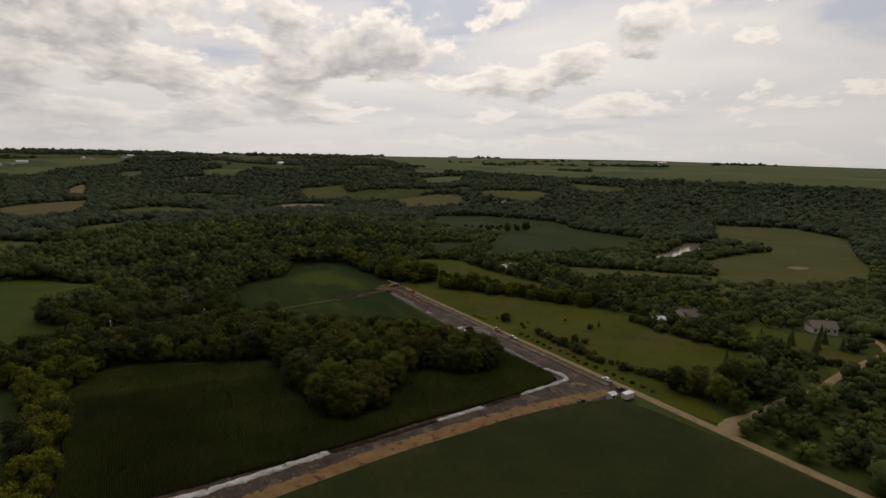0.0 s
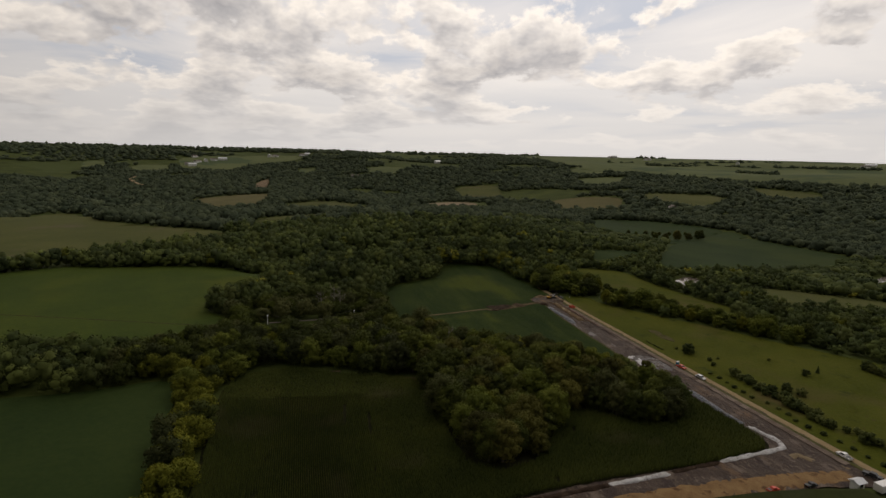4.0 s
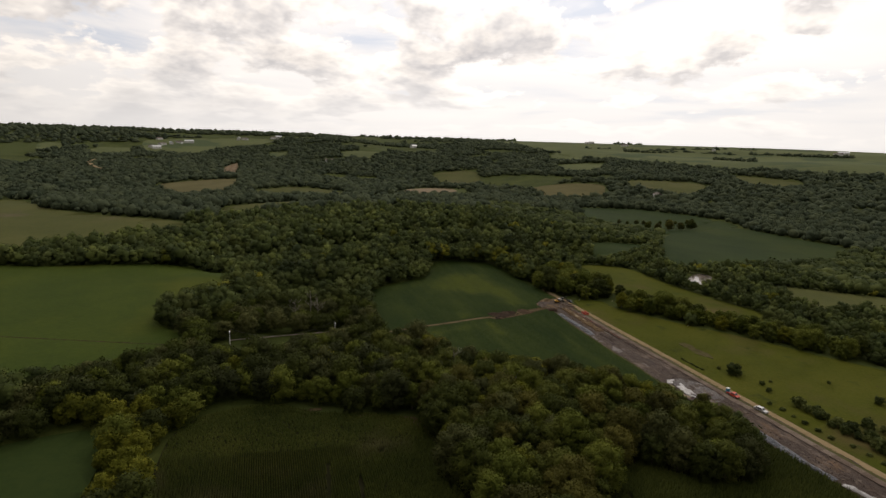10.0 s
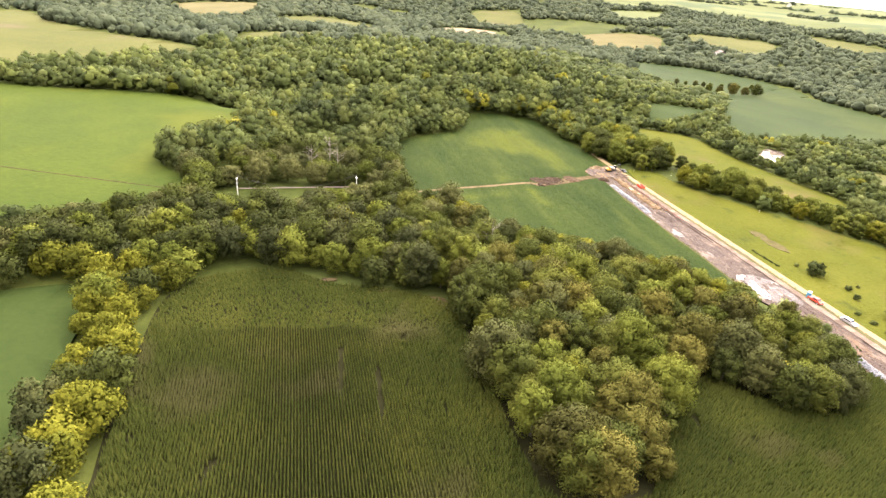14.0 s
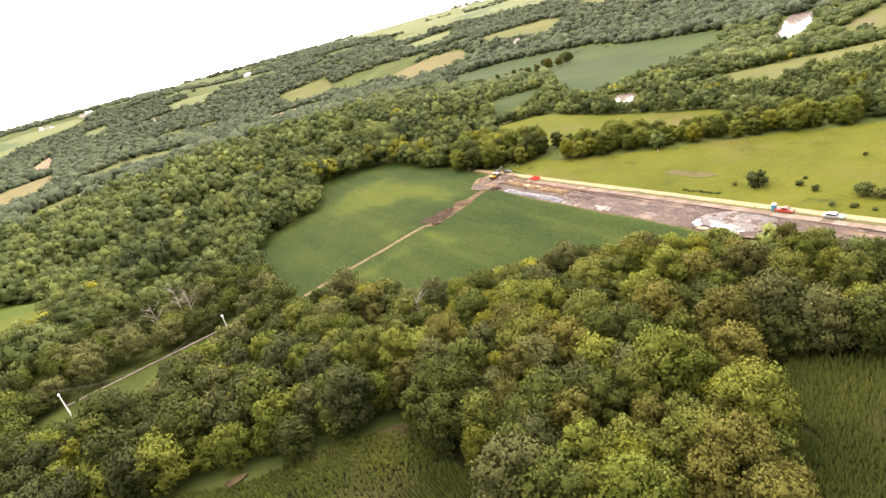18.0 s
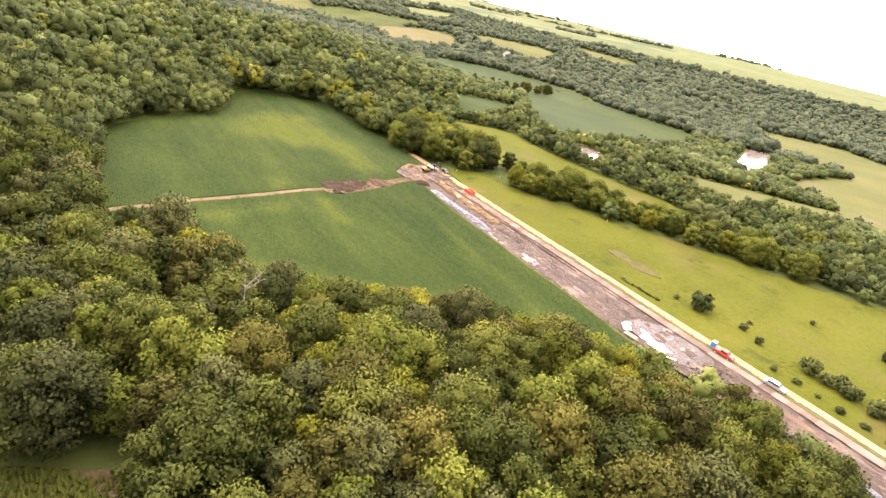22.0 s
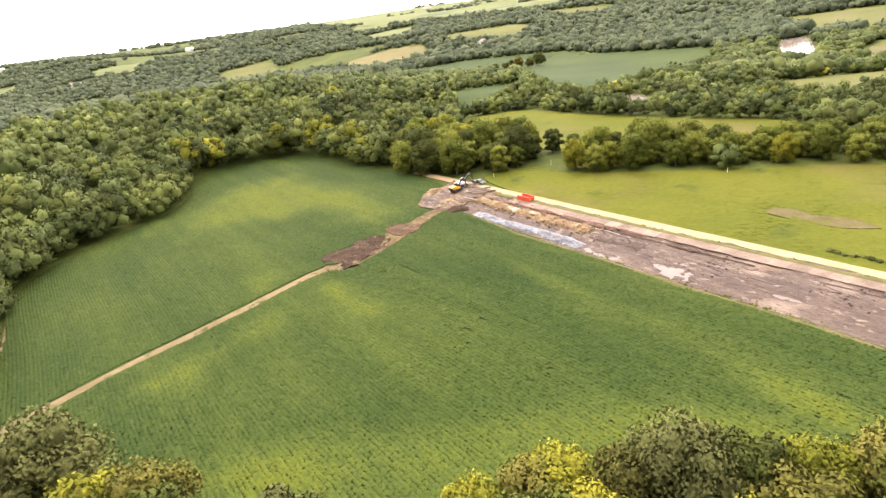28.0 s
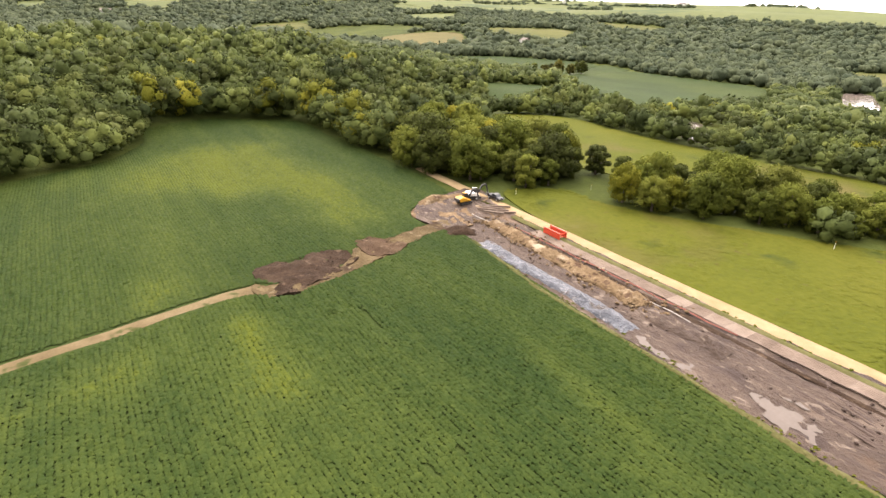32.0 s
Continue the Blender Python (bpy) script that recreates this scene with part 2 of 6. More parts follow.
bean_mat = material("soybean_leaves", [(0.013, 0.026, 0.005), (0.023, 0.037, 0.007), (0.035, 0.050, 0.009), (0.054, 0.067, 0.008)], 0.05, 2.2, 0.85, 0.22, bump_scale=1.6, stretch=(1, 0.3, 1), turn=0.284,
                    patch=[((0.013, 0.022, 0.005), 0.5, 0.68, 0.78)], island=0.07, spec=0.06, tone=1.0)
bean_floor = material("shaded_lower_leaves", [(0.018, 0.030, 0.008), (0.027, 0.041, 0.010), (0.038, 0.051, 0.014)], 0.3, 3.0, 0.95, 0.3, spec=0.05)
bean_far = material("distant_soybean", [(0.014, 0.026, 0.007), (0.022, 0.036, 0.009), (0.031, 0.045, 0.011)], 0.02, 0.6, 0.9, 0.3, patch=[((0.036, 0.048, 0.011), 0.012, 0.54, 0.74)], spec=0.04)
bean_left = material("pale_soybean", [(0.024, 0.041, 0.007), (0.038, 0.056, 0.009), (0.057, 0.073, 0.010)], 0.018, 0.6, 0.9, 0.4, patch=[((0.068, 0.076, 0.010), 0.014, 0.53, 0.70)], spec=0.04)
corn_mat = material("corn_leaves", [(0.022, 0.029, 0.006), (0.038, 0.048, 0.009), (0.066, 0.071, 0.014)], 0.05, 2.0, 0.85, 0.2,
                    patch=[((0.066, 0.062, 0.024), 0.045, 0.58, 0.75)], island=0.18, through_light=0.15, spec=0.06)
# brown soil, colour lowered to carry shade between the corn rows
soil_mat = material("row_shaded_soil", [(0.014, 0.014, 0.006), (0.021, 0.021, 0.009), (0.029, 0.028, 0.013)], 0.2, 3, 0.95, 0.5, spec=0.03)
headland_mat = material("weedy_headland", [(0.026, 0.032, 0.006), (0.042, 0.047, 0.008), (0.062, 0.062, 0.013)], 0.06, 1.2, 0.95, 0.4, bump_scale=1.0, patch=[((0.062, 0.050, 0.020), 0.09, 0.56, 0.68)], spec=0.05)
grass_mat = material("meadow_grass", [(0.037, 0.048, 0.006), (0.057, 0.064, 0.007), (0.080, 0.080, 0.011)], 0.03, 1.0, 0.95, 0.4, bump_scale=1.0,
                     patch=[((0.078, 0.064, 0.022), 0.022, 0.55, 0.70), ((0.032, 0.043, 0.008), 0.11, 0.61, 0.72), ((0.060, 0.052, 0.016), 0.4, 0.64, 0.74)], island=0.03, spec=0.05)
# dry pasture green with extra blue painted in for distance haze
grass_far = material("hazed_pasture", [(0.046, 0.053, 0.016), (0.066, 0.071, 0.020), (0.090, 0.089, 0.029)], 0.015, 0.4, 0.95, 0.3, patch=[((0.088, 0.074, 0.042), 0.02, 0.58, 0.75)], spec=0.05)
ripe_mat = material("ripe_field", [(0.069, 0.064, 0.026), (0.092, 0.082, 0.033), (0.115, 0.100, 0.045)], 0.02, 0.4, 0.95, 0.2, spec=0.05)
# crops of the plain, greyed and paled in the colour to suggest haze
hazed_plain_mat = material("hazed_upland_crops", [(0.062, 0.076, 0.030), (0.086, 0.100, 0.039), (0.109, 0.121, 0.051)], 0.003, 0.05, 0.95, 0, patch=[((0.055, 0.074, 0.032), 0.0045, 0.54, 0.60)], spec=0.05)
sand_mat = material("bare_sand", [(0.137, 0.101, 0.059), (0.180, 0.137, 0.084), (0.223, 0.180, 0.119)], 0.08, 1.0, 0.95, 0.3, spec=0.06)
gravel_mat = material("pale_gravel", [(0.180, 0.130, 0.068), (0.236, 0.173, 0.096), (0.285, 0.218, 0.131)], 0.4, 9, 0.95, 0.5, spec=0.06)
dirt_mat = material("churned_mud", [(0.032, 0.021, 0.015), (0.060, 0.041, 0.030), (0.097, 0.070, 0.052)], 0.16, 2.4, 0.78, 1.0, bump_scale=0.8, stretch=(1.25, 0.55, 1), turn=0.284,
                    patch=[((0.136, 0.103, 0.078), 0.16, 0.56, 0.66), ((0.036, 0.023, 0.018), 0.22, 0.56, 0.64), ((0.120, 0.074, 0.042), 0.09, 0.58, 0.68), ((0.040, 0.026, 0.020), 0.9, 0.57, 0.66), ((0.140, 0.109, 0.084), 1.0, 0.60, 0.67)], spec=0.2)
rut_mat = material("pressed_mud", [(0.036, 0.024, 0.018), (0.054, 0.036, 0.028), (0.077, 0.053, 0.041)], 0.4, 3.0, 0.7, 0.8, bump_scale=1.2, spec=0.2)
dirt_warm = material("sandy_subsoil", [(0.078, 0.050, 0.028), (0.142, 0.098, 0.055), (0.215, 0.160, 0.098)], 0.5, 2.6, 0.95, 1.0, bump_scale=0.9, patch=[((0.320, 0.262, 0.185), 0.35, 0.57, 0.66), ((0.080, 0.050, 0.032), 0.8, 0.56, 0.64)], spec=0.06)
apron_mat = material("trampled_earth", [(0.049, 0.036, 0.018), (0.082, 0.059, 0.030), (0.125, 0.096, 0.052)], 0.35, 2.6, 0.95, 1.0, bump_scale=0.9, patch=[((0.040, 0.026, 0.017), 0.3, 0.54, 0.64), ((0.150, 0.120, 0.078), 0.8, 0.60, 0.70)], spec=0.06)
track_mat = material("dried_travel_track", [(0.124, 0.071, 0.032), (0.196, 0.120, 0.055), (0.267, 0.175, 0.084)], 0.25, 3.0, 0.95, 0.8, bump_scale=0.9, patch=[((0.089, 0.048, 0.023), 0.35, 0.57, 0.66)], spec=0.08)
wet_mat = material("dark_wet_mud", [(0.019, 0.012, 0.010), (0.042, 0.029, 0.023), (0.086, 0.065, 0.053)], 0.35, 2.6, 0.45, 1.0, bump_scale=1.2, patch=[((0.137, 0.112, 0.094), 0.5, 0.58, 0.63)], spec=0.3)
verge_mat = material("trodden_verge", [(0.043, 0.040, 0.016), (0.070, 0.068, 0.025), (0.106, 0.096, 0.045)], 0.5, 4.0, 0.95, 0.6, spec=0.05)
topsoil_mat = material("dark_topsoil", [(0.019, 0.012, 0.008), (0.038, 0.025, 0.017), (0.066, 0.045, 0.030)], 0.6, 4.0, 0.95, 1.0, bump_scale=1.2, patch=[((0.088, 0.060, 0.040), 0.7, 0.60, 0.70)], spec=0.05)
subsoil_brown = material("brown_turned_earth", [(0.034, 0.021, 0.013), (0.062, 0.040, 0.025), (0.098, 0.067, 0.042)], 0.6, 4.0, 0.95, 1.0, bump_scale=1.2, patch=[((0.120, 0.088, 0.056), 0.5, 0.58, 0.68)], spec=0.05)
path_mat = material("worn_track", [(0.076, 0.054, 0.028), (0.113, 0.085, 0.046), (0.159, 0.123, 0.074)], 0.4, 4, 0.95, 0.6, patch=[((0.040, 0.048, 0.014), 0.5, 0.58, 0.68)], spec=0.06)
board_mat = material("pale_plywood", [(0.156, 0.120, 0.078), (0.216, 0.174, 0.120), (0.264, 0.222, 0.162)], 0.8, 8, 0.85, 0.2, spec=0.1)
mat_wood = material("weathered_timber", [(0.098, 0.072, 0.056), (0.144, 0.109, 0.085), (0.189, 0.151, 0.121)], 0.5, 6, 0.9, 0.4, single=0.3, spec=0.1)
tarp_white = material("white_plastic_sheet", [(0.207, 0.186, 0.171), (0.435, 0.424, 0.414), (0.621, 0.611, 0.600)], 0.6, 2.2, 0.5, 0.7, bump_scale=0.8, patch=[((0.103, 0.072, 0.057), 0.7, 0.60, 0.66)], spec=0.35)
tarp_grey = material("grey_plastic_sheet", [(0.026, 0.029, 0.037), (0.058, 0.064, 0.078), (0.130, 0.138, 0.155)], 0.8, 1.3, 0.4, 1.0, bump_scale=0.5, patch=[((0.036, 0.026, 0.020), 0.45, 0.58, 0.64), ((0.200, 0.200, 0.205), 1.2, 0.62, 0.68)], spec=0.3)
water_mat = material("muddy_water", [(0.066, 0.048, 0.037), (0.095, 0.074, 0.058)], 0.5, 3, 0.38, 0.06, spec=0.2)
river_mat = material("river_water", [(0.16, 0.13, 0.11), (0.20, 0.165, 0.14)], 0.05, 0.8, 0.12, 0.05, spec=0.6)
marsh_mat = material("dry_reeds", [(0.044, 0.040, 0.015), (0.068, 0.058, 0.024), (0.088, 0.075, 0.034)], 0.3, 3, 0.95, 0.6, spec=0.05)
yellow_paint = paint("yellow_machine_paint", (0.50, 0.27, 0.02))
black_paint = paint("black_paint", (0.022, 0.022, 0.024), 0.45)
steel_mat = paint("dark_steel", (0.09, 0.085, 0.08), 0.5, 0.6)
rubber_mat = paint("tyre_rubber", (0.02, 0.02, 0.02), 0.9)
red_paint = paint("orange_red_paint", (0.50, 0.055, 0.022), 0.5)
white_paint = paint("white_paint", (0.72, 0.71, 0.68), 0.4, dirt=0.12)
silver_paint = paint("silver_paint", (0.5, 0.5, 0.5), 0.3, 0.5, 0.1)
blue_plastic = paint("blue_plastic", (0.03, 0.21, 0.34), 0.5, dirt=0.1)
glass_mat = paint("window_glass", (0.03, 0.035, 0.04), 0.06, dirt=0.05)
roof_mat = material("roof_shingle", [(0.12, 0.10, 0.085), (0.19, 0.16, 0.135)], 0.5, 5, 0.9, 0.4, single=0.3)
metal_roof = paint("pale_metal_roof", (0.60, 0.61, 0.62), 0.4, 0.2, 0.1)
siding_mat = paint("pale_siding", (0.55, 0.52, 0.46), 0.6, dirt=0.15)
brick_mat = paint("tan_wall", (0.32, 0.25, 0.18), 0.8, dirt=0.2)
pipe_mat = paint("pale_pipe_coating", (0.30, 0.28, 0.25), 0.5, dirt=0.15)
# flat corn canopy: the plants' shade on each other is in the colour
corn_sheet = material("self_shaded_corn", [(0.012, 0.016, 0.005), (0.022, 0.027, 0.007), (0.034, 0.037, 0.010)], 0.05, 1.2, 0.9, 0.4, spec=0.05)
pale_pink = paint("pale_pink_pipe_coating", (0.190, 0.145, 0.130), 0.6)
dull_red = paint("rusty_red_coating", (0.24, 0.075, 0.05), 0.7)

# ---- mesh helpers ----
def mesh_from(name, verts, faces, mat, smooth=False, normals=None, tone=None):
    """A mesh from an array of points and an array (or list) of faces."""
    me = bpy.data.meshes.new(name)
    verts = np.asarray(verts, np.float32)
    if isinstance(faces, np.ndarray):
        count, side = faces.shape
        me.vertices.add(len(verts))
        me.vertices.foreach_set("co", verts.ravel())
        me.loops.add(count * side)
        me.loops.foreach_set("vertex_index", faces.astype(np.int32).ravel())
        me.polygons.add(count)
        me.polygons.foreach_set("loop_start", np.arange(0, count * side, side, dtype=np.int32))
        me.update(calc_edges=True)
    else:
        me.from_pydata([tuple(v) for v in verts.tolist()], [], faces)
    if smooth:
        me.polygons.foreach_set("use_smooth", np.ones(len(me.polygons), bool))
    me.materials.append(mat)
    if tone is not None:
        me.attributes.new("tone", "FLOAT", "POINT").data.foreach_set("value", np.asarray(tone, np.float32))
    if normals is not None:
        me.polygons.foreach_set("use_smooth", np.ones(len(me.polygons), bool))
        me.normals_split_custom_set_from_vertices(np.asarray(normals, np.float32))
    return me


def part(name, bm, mat, parent=None, label=""):
    """Links a bmesh as one mesh object, under a thing or a part."""
    me = bpy.data.meshes.new(name)
    bm.to_mesh(me)
    bm.free()
    me.materials.append(mat)
    ob = new(name, me)
    ob.parent = parent
    return tagged(ob, label)


def piece(name, me, parent=None, m=None):
    ob = new(name, me)
    ob.parent = parent
    if m is not None:
        ob.matrix_local = m
    return ob


def stand(name, label, category, m, group=""):
    """An empty at the base of a thing, which carries its parts."""
    ob = new(name)
    ob.empty_display_size = 0.3
    ob.matrix_world = m
    return tagged(ob, label, category, group)


def box(bm, x0, x1, y0, y1, z0, z1, bevel=0.0, m=None):
    made = bmesh.ops.create_cube(bm, size=1.0)["verts"]
    for v in made:
        v.co = Vector(((x0 + x1) / 2 + v.co.x * (x1 - x0), (y0 + y1) / 2 + v.co.y * (y1 - y0), (z0 + z1) / 2 + v.co.z * (z1 - z0)))
    if bevel:
        edges = list({e for v in made for e in v.link_edges})
        made = bmesh.ops.bevel(bm, geom=edges, offset=bevel, segments=2, affect="EDGES", profile=0.5)["verts"]
    if m is not None:
        bmesh.ops.transform(bm, matrix=m, verts=list(set(made)))
    return bm


def tube(bm, a, b, r0, r1=None, sides=10):
    a, b = Vector(a), Vector(b)
    d = b - a
    m = Matrix.Translation((a + b) / 2) @ d.to_track_quat("Z", "Y").to_matrix().to_4x4()
    bmesh.ops.create_cone(bm, cap_ends=True, segments=sides, radius1=r0, radius2=r0 if r1 is None else r1, depth=d.length, matrix=m)
    return bm


def prism(bm, outline, y0, y1, m=None):
    """An outline in x and z, drawn out from y0 to y1."""
    a = [bm.verts.new((x, y0, z)) for x, z in outline]
    b = [bm.verts.new((x, y1, z)) for x, z in outline]
    n = len(a)
    faces = [bm.faces.new(a[::-1]), bm.faces.new(b)]
    for i in range(n):
        faces.append(bm.faces.new((a[i], a[(i + 1) % n], b[(i + 1) % n], b[i])))
    bmesh.ops.recalc_face_normals(bm, faces=faces)
    if m is not None:
        bmesh.ops.transform(bm, matrix=m, verts=a + b)
    return bm


def inside(poly, x, y):
    """Which of the points lie in the polygon."""
    x, y = np.asarray(x, float), np.asarray(y, float)
    hit = np.zeros(np.broadcast(x, y).shape, bool)
    n = len(poly)
    for i in range(n):
        (x0, y0), (x1, y1) = poly[i], poly[(i + 1) % n]
        if y0 == y1:
            continue
        cross = ((y0 > y) != (y1 > y)) & (x < (x1 - x0) * (y - y0) / (y1 - y0) + x0)
        hit ^= cross
    return hit


def edge_distance(poly, x, y):
    x, y = np.asarray(x, float), np.asarray(y, float)
    best = np.full(np.broadcast(x, y).shape, 1e9)
    n = len(poly)
    for i in range(n):
        (x0, y0), (x1, y1) = poly[i], poly[(i + 1) % n]
        dx, dy = x1 - x0, y1 - y0
        t = np.clip(((x - x0) * dx + (y - y0) * dy) / (dx * dx + dy * dy + 1e-9), 0, 1)
        best = np.minimum(best, np.hypot(x - x0 - t * dx, y - y0 - t * dy))
    return best


def softened(poly, step, wander, seed=0):
    """The outline with its corners rounded off, cut into short steps and made uneven."""
    pts = [Vector((x, y, 0)) for x, y in poly]
    for _ in range(2):
        pts = [q for a, b in zip(pts, pts[1:] + pts[:1]) for q in (a.lerp(b, 0.2), a.lerp(b, 0.8))]
    out = []
    for a, b in zip(pts, pts[1:] + pts[:1]):
        k = max(1, int((b - a).length / step))
        for i in range(k):
            p = a.lerp(b, i / k)
            w = noise.noise_vector(Vector((p.x / (step * 3), p.y / (step * 3), seed)))
            out.append((p.x + w.x * wander, p.y + w.y * wander))
    return out


def clipped(poly, axis, limit, keep_above):
    out, n = [], len(poly)
    for i in range(n):
        a, b = poly[i], poly[(i + 1) % n]
        ia = (a[axis] >= limit) == keep_above
        ib = (b[axis] >= limit) == keep_above
        if ia:
            out.append(a)
        if ia != ib:
            t = (limit - a[axis]) / (b[axis] - a[axis])
            out.append((a[0] + t * (b[0] - a[0]), a[1] + t * (b[1] - a[1])))
    return out


def draped(name, poly, mat, cell, lift, skirt=0.0, rough=0.0, seed=0, ruts=0.0):
    """A sheet that follows the land inside an outline; skirt: how far its edge goes down."""
    xs = [p[0] for p in poly]
    verts, faces = [], []
    index = {}

    def vert(x, y):
        key = (round(x, 3), round(y, 3))
        if key not in index:
            index[key] = len(verts)
            z = rough * noise.fractal(Vector((x / 3.0, y / 3.0, seed)), 0.7, 2.0, 4) if rough else 0
            if ruts:
                u, v = x * 0.96 + y * 0.28, x * 0.28 - y * 0.96
                z += ruts * noise.noise(Vector((u * 0.9, v * 0.09, 2))) + ruts * 0.5 * noise.noise(Vector((u * 2.1, v * 0.2, 7)))
            verts.append((x, y, float(ground_height(x, y)) + lift + z))
        return index[key]

    for i in range(int(math.floor(min(xs) / cell)), int(math.ceil(max(xs) / cell))):
        strip = clipped(clipped(poly, 0, i * cell, True), 0, (i + 1) * cell, False)
        if len(strip) < 3:
            continue
        ys = [p[1] for p in strip]
        for j in range(int(math.floor(min(ys) / cell)), int(math.ceil(max(ys) / cell))):
            c = clipped(clipped(strip, 1, j * cell, True), 1, (j + 1) * cell, False)
            ring = []
            for p in c:
                k = vert(*p)
                if not ring or (ring[-1] != k and ring[0] != k):
                    ring.append(k)
            if len(set(ring)) == len(ring) and len(ring) >= 3:
                faces.append(ring)
    if skirt:
        n = len(poly)
        rim = [vert(*p) for p in poly]
        foot = []
        for k in rim:
            x, y, z = verts[k]
            foot.append(len(verts))
            verts.append((x, y, z - skirt))
        faces += [(rim[i], foot[i], foot[(i + 1) % n], rim[(i + 1) % n]) for i in range(n) if rim[i] != rim[(i + 1) % n]]
    me = mesh_from(name, verts, faces, mat, smooth=True)
    bm = bmesh.new()
    bm.from_mesh(me)
    up = [f for f in bm.faces if f.normal.z < -0.2]
    bmesh.ops.reverse_faces(bm, faces=up)
    bm.to_mesh(me)
    bm.free()
    return new(name, me)


def ribbon(name, line, widths, mat, lift, crown=0.05, step=3.0, wander=0.15, seed=0, cuts=4):
    """A strip along a line, a little higher in its middle."""
    pts = []
    for (a, wa), (b, wb) in zip(zip(line, widths), zip(line[1:], widths[1:])):
        a, b = Vector((*a, 0)), Vector((*b, 0))
        k = max(1, int((b - a).length / step))
        pts += [(a.lerp(b, i / k), wa + (wb - wa) * i / k) for i in range(k)]
    pts.append((Vector((*line[-1], 0)), widths[-1]))
    verts, faces = [], []
    for i, (p, w) in enumerate(pts):
        d = (pts[min(i + 1, len(pts) - 1)][0] - pts[max(i - 1, 0)][0]).normalized()
        side = Vector((d.y, -d.x, 0))
        for j in range(cuts + 1):
            s = j / cuts * 2 - 1
            q = p + side * (w / 2 * s + wander * abs(s) * noise.noise(Vector((p.x / 2.5, p.y / 2.5, seed + s * 9))))
            verts.append((q.x, q.y, float(ground_height(q.x, q.y)) + lift + crown * (1 - s * s) - (0.12 if abs(s) == 1 else 0)))
        if i:
            o = (i - 1) * (cuts + 1)
            faces += [(o + j, o + j + 1, o + j + cuts + 2, o + j + cuts + 1) for j in range(cuts)]
    return new(name, mesh_from(name, verts, [f[::-1] for f in faces], mat, smooth=True))


# ---- the lie of the land ----
def sstep(a, b, v):
    t = np.clip((v - a) / (b - a), 0.0, 1.0)
    return t * t * (3 - 2 * t)


RIDGE = [(-112, 30), (-92, 52), (-74, 78), (-52, 104), (-30, 116), (-10, 104), (8, 74)]
GULLY = [(-175, 70), (-132, 92), (-104, 124), (-72, 154), (-34, 166), (4, 152), (34, 120)]


def along(line, x, y):
    """How far points lie from a line."""
    best = np.full(np.broadcast(x, y).shape, 1e9)
    for (x0, y0), (x1, y1) in zip(line, line[1:]):
        dx, dy = x1 - x0, y1 - y0
        t = np.clip(((x - x0) * dx + (y - y0) * dy) / (dx * dx + dy * dy), 0, 1)
        best = np.minimum(best, np.hypot(x - x0 - t * dx, y - y0 - t * dy))
    return best


def ground_height(x, y):
    """The lie of the land: level fields, a river flat beyond the lane, a wooded hill, far uplands."""
    x, y = np.asarray(x, float), np.asarray(y, float)
    u = (x - 3.6) * 0.965 + (y - 17.7) * 0.262
    z = -20 * sstep(50, 350, u) * sstep(-400, -100, y + 0.4 * x)
    z = z - 20 * sstep(400, 640, y - 0.25 * x) * sstep(250, -150, x)
    z = z + 6 * np.exp(-((x + 60) / 75) ** 2 - ((y - 800) / 150) ** 2)
    q = 0.6 * x + 0.8 * y
    z = z + 58 * sstep(620, 1500, q)
    hill = np.exp(-(((x + 80) / 118) ** 2 + ((y - 250) / 115) ** 2) ** 1.3)
    z = z + 9.5 * hill + 5.5 * np.exp(-(along(RIDGE, x, y) / 17) ** 2) - 8.5 * np.exp(-(along(GULLY, x, y) / 20) ** 2)
    r = np.hypot(x + 50, y + 250)
    z = z + (92 - 27 * sstep(0.55, 1.1, np.arctan2(x + 40, y + 110)) - z) * sstep(1500, 3120, r)
    far = sstep(500, 1200, r)
    z = z + far * (9 * np.sin(x / 310 + 1.3 * np.sin(y / 420)) * np.sin(y / 370 + 0.8) + 5 * np.sin(x / 130 + y / 170)) * (1 - sstep(2300, 3000, r))
    return z


def lane_x(y):
    return 4.8 - (y + 1.5) * 0.291


BEANS = [(-80, -49), (-82.5, -38), (-84.5, -21), (-90, -1), (-88, 12), (-80, 24), (-64, 38), (-60.5, 52), (-61, 66), (-46, 79), (-25, 79), (-18, 59), (-12, 43), (-7.5, 29), (-3.5, 16), (-1.2, 6), (-3, 5), (-8.6, 2.2), (-11.3, -2),
         (-11.3, -6), (-9.5, -9), (-5, -16), (-2.6, -32), (1.7, -47.5), (5.7, -63.4), (9.6, -76), (12.1, -87.4), (14, -97), (-5, -98), (-30, -88), (-55, -74), (-72, -60)]
FIELD_TRACK = [(-83, -49.0), (-73.8, -43.8), (-64.2, -38.3), (-56.7, -34.9), (-48.8, -30.9), (-44, -28.2), (-38.5, -25.4), (-34.5, -24.2)]
TAN_EARTH = [(-35.9, -22.8), (-33.7, -23.9), (-28.4, -24.0), (-23.2, -19.0), (-22.9, -15.8), (-17.2, -12.5), (-9.7, -8.8), (-6.4, -6.5), (-6.4, -10.9), (-10.4, -12.0), (-16.6, -17.3), (-22.6, -21.8), (-28.5, -25.6), (-33.5, -27.2), (-34.3, -26.1), (-35.7, -26.0)]
DARK_EARTH = [(-35.7, -19.9), (-33.9, -18.3), (-30.7, -17.3), (-25.5, -14.8), (-22.8, -17.8), (-22.5, -19.3), (-26.1, -23.2), (-28.4, -24.6), (-30.7, -27.3), (-33.3, -26.6), (-33.7, -25.2), (-31.6, -23.6), (-33.7, -23.4), (-35.2, -21.7)]
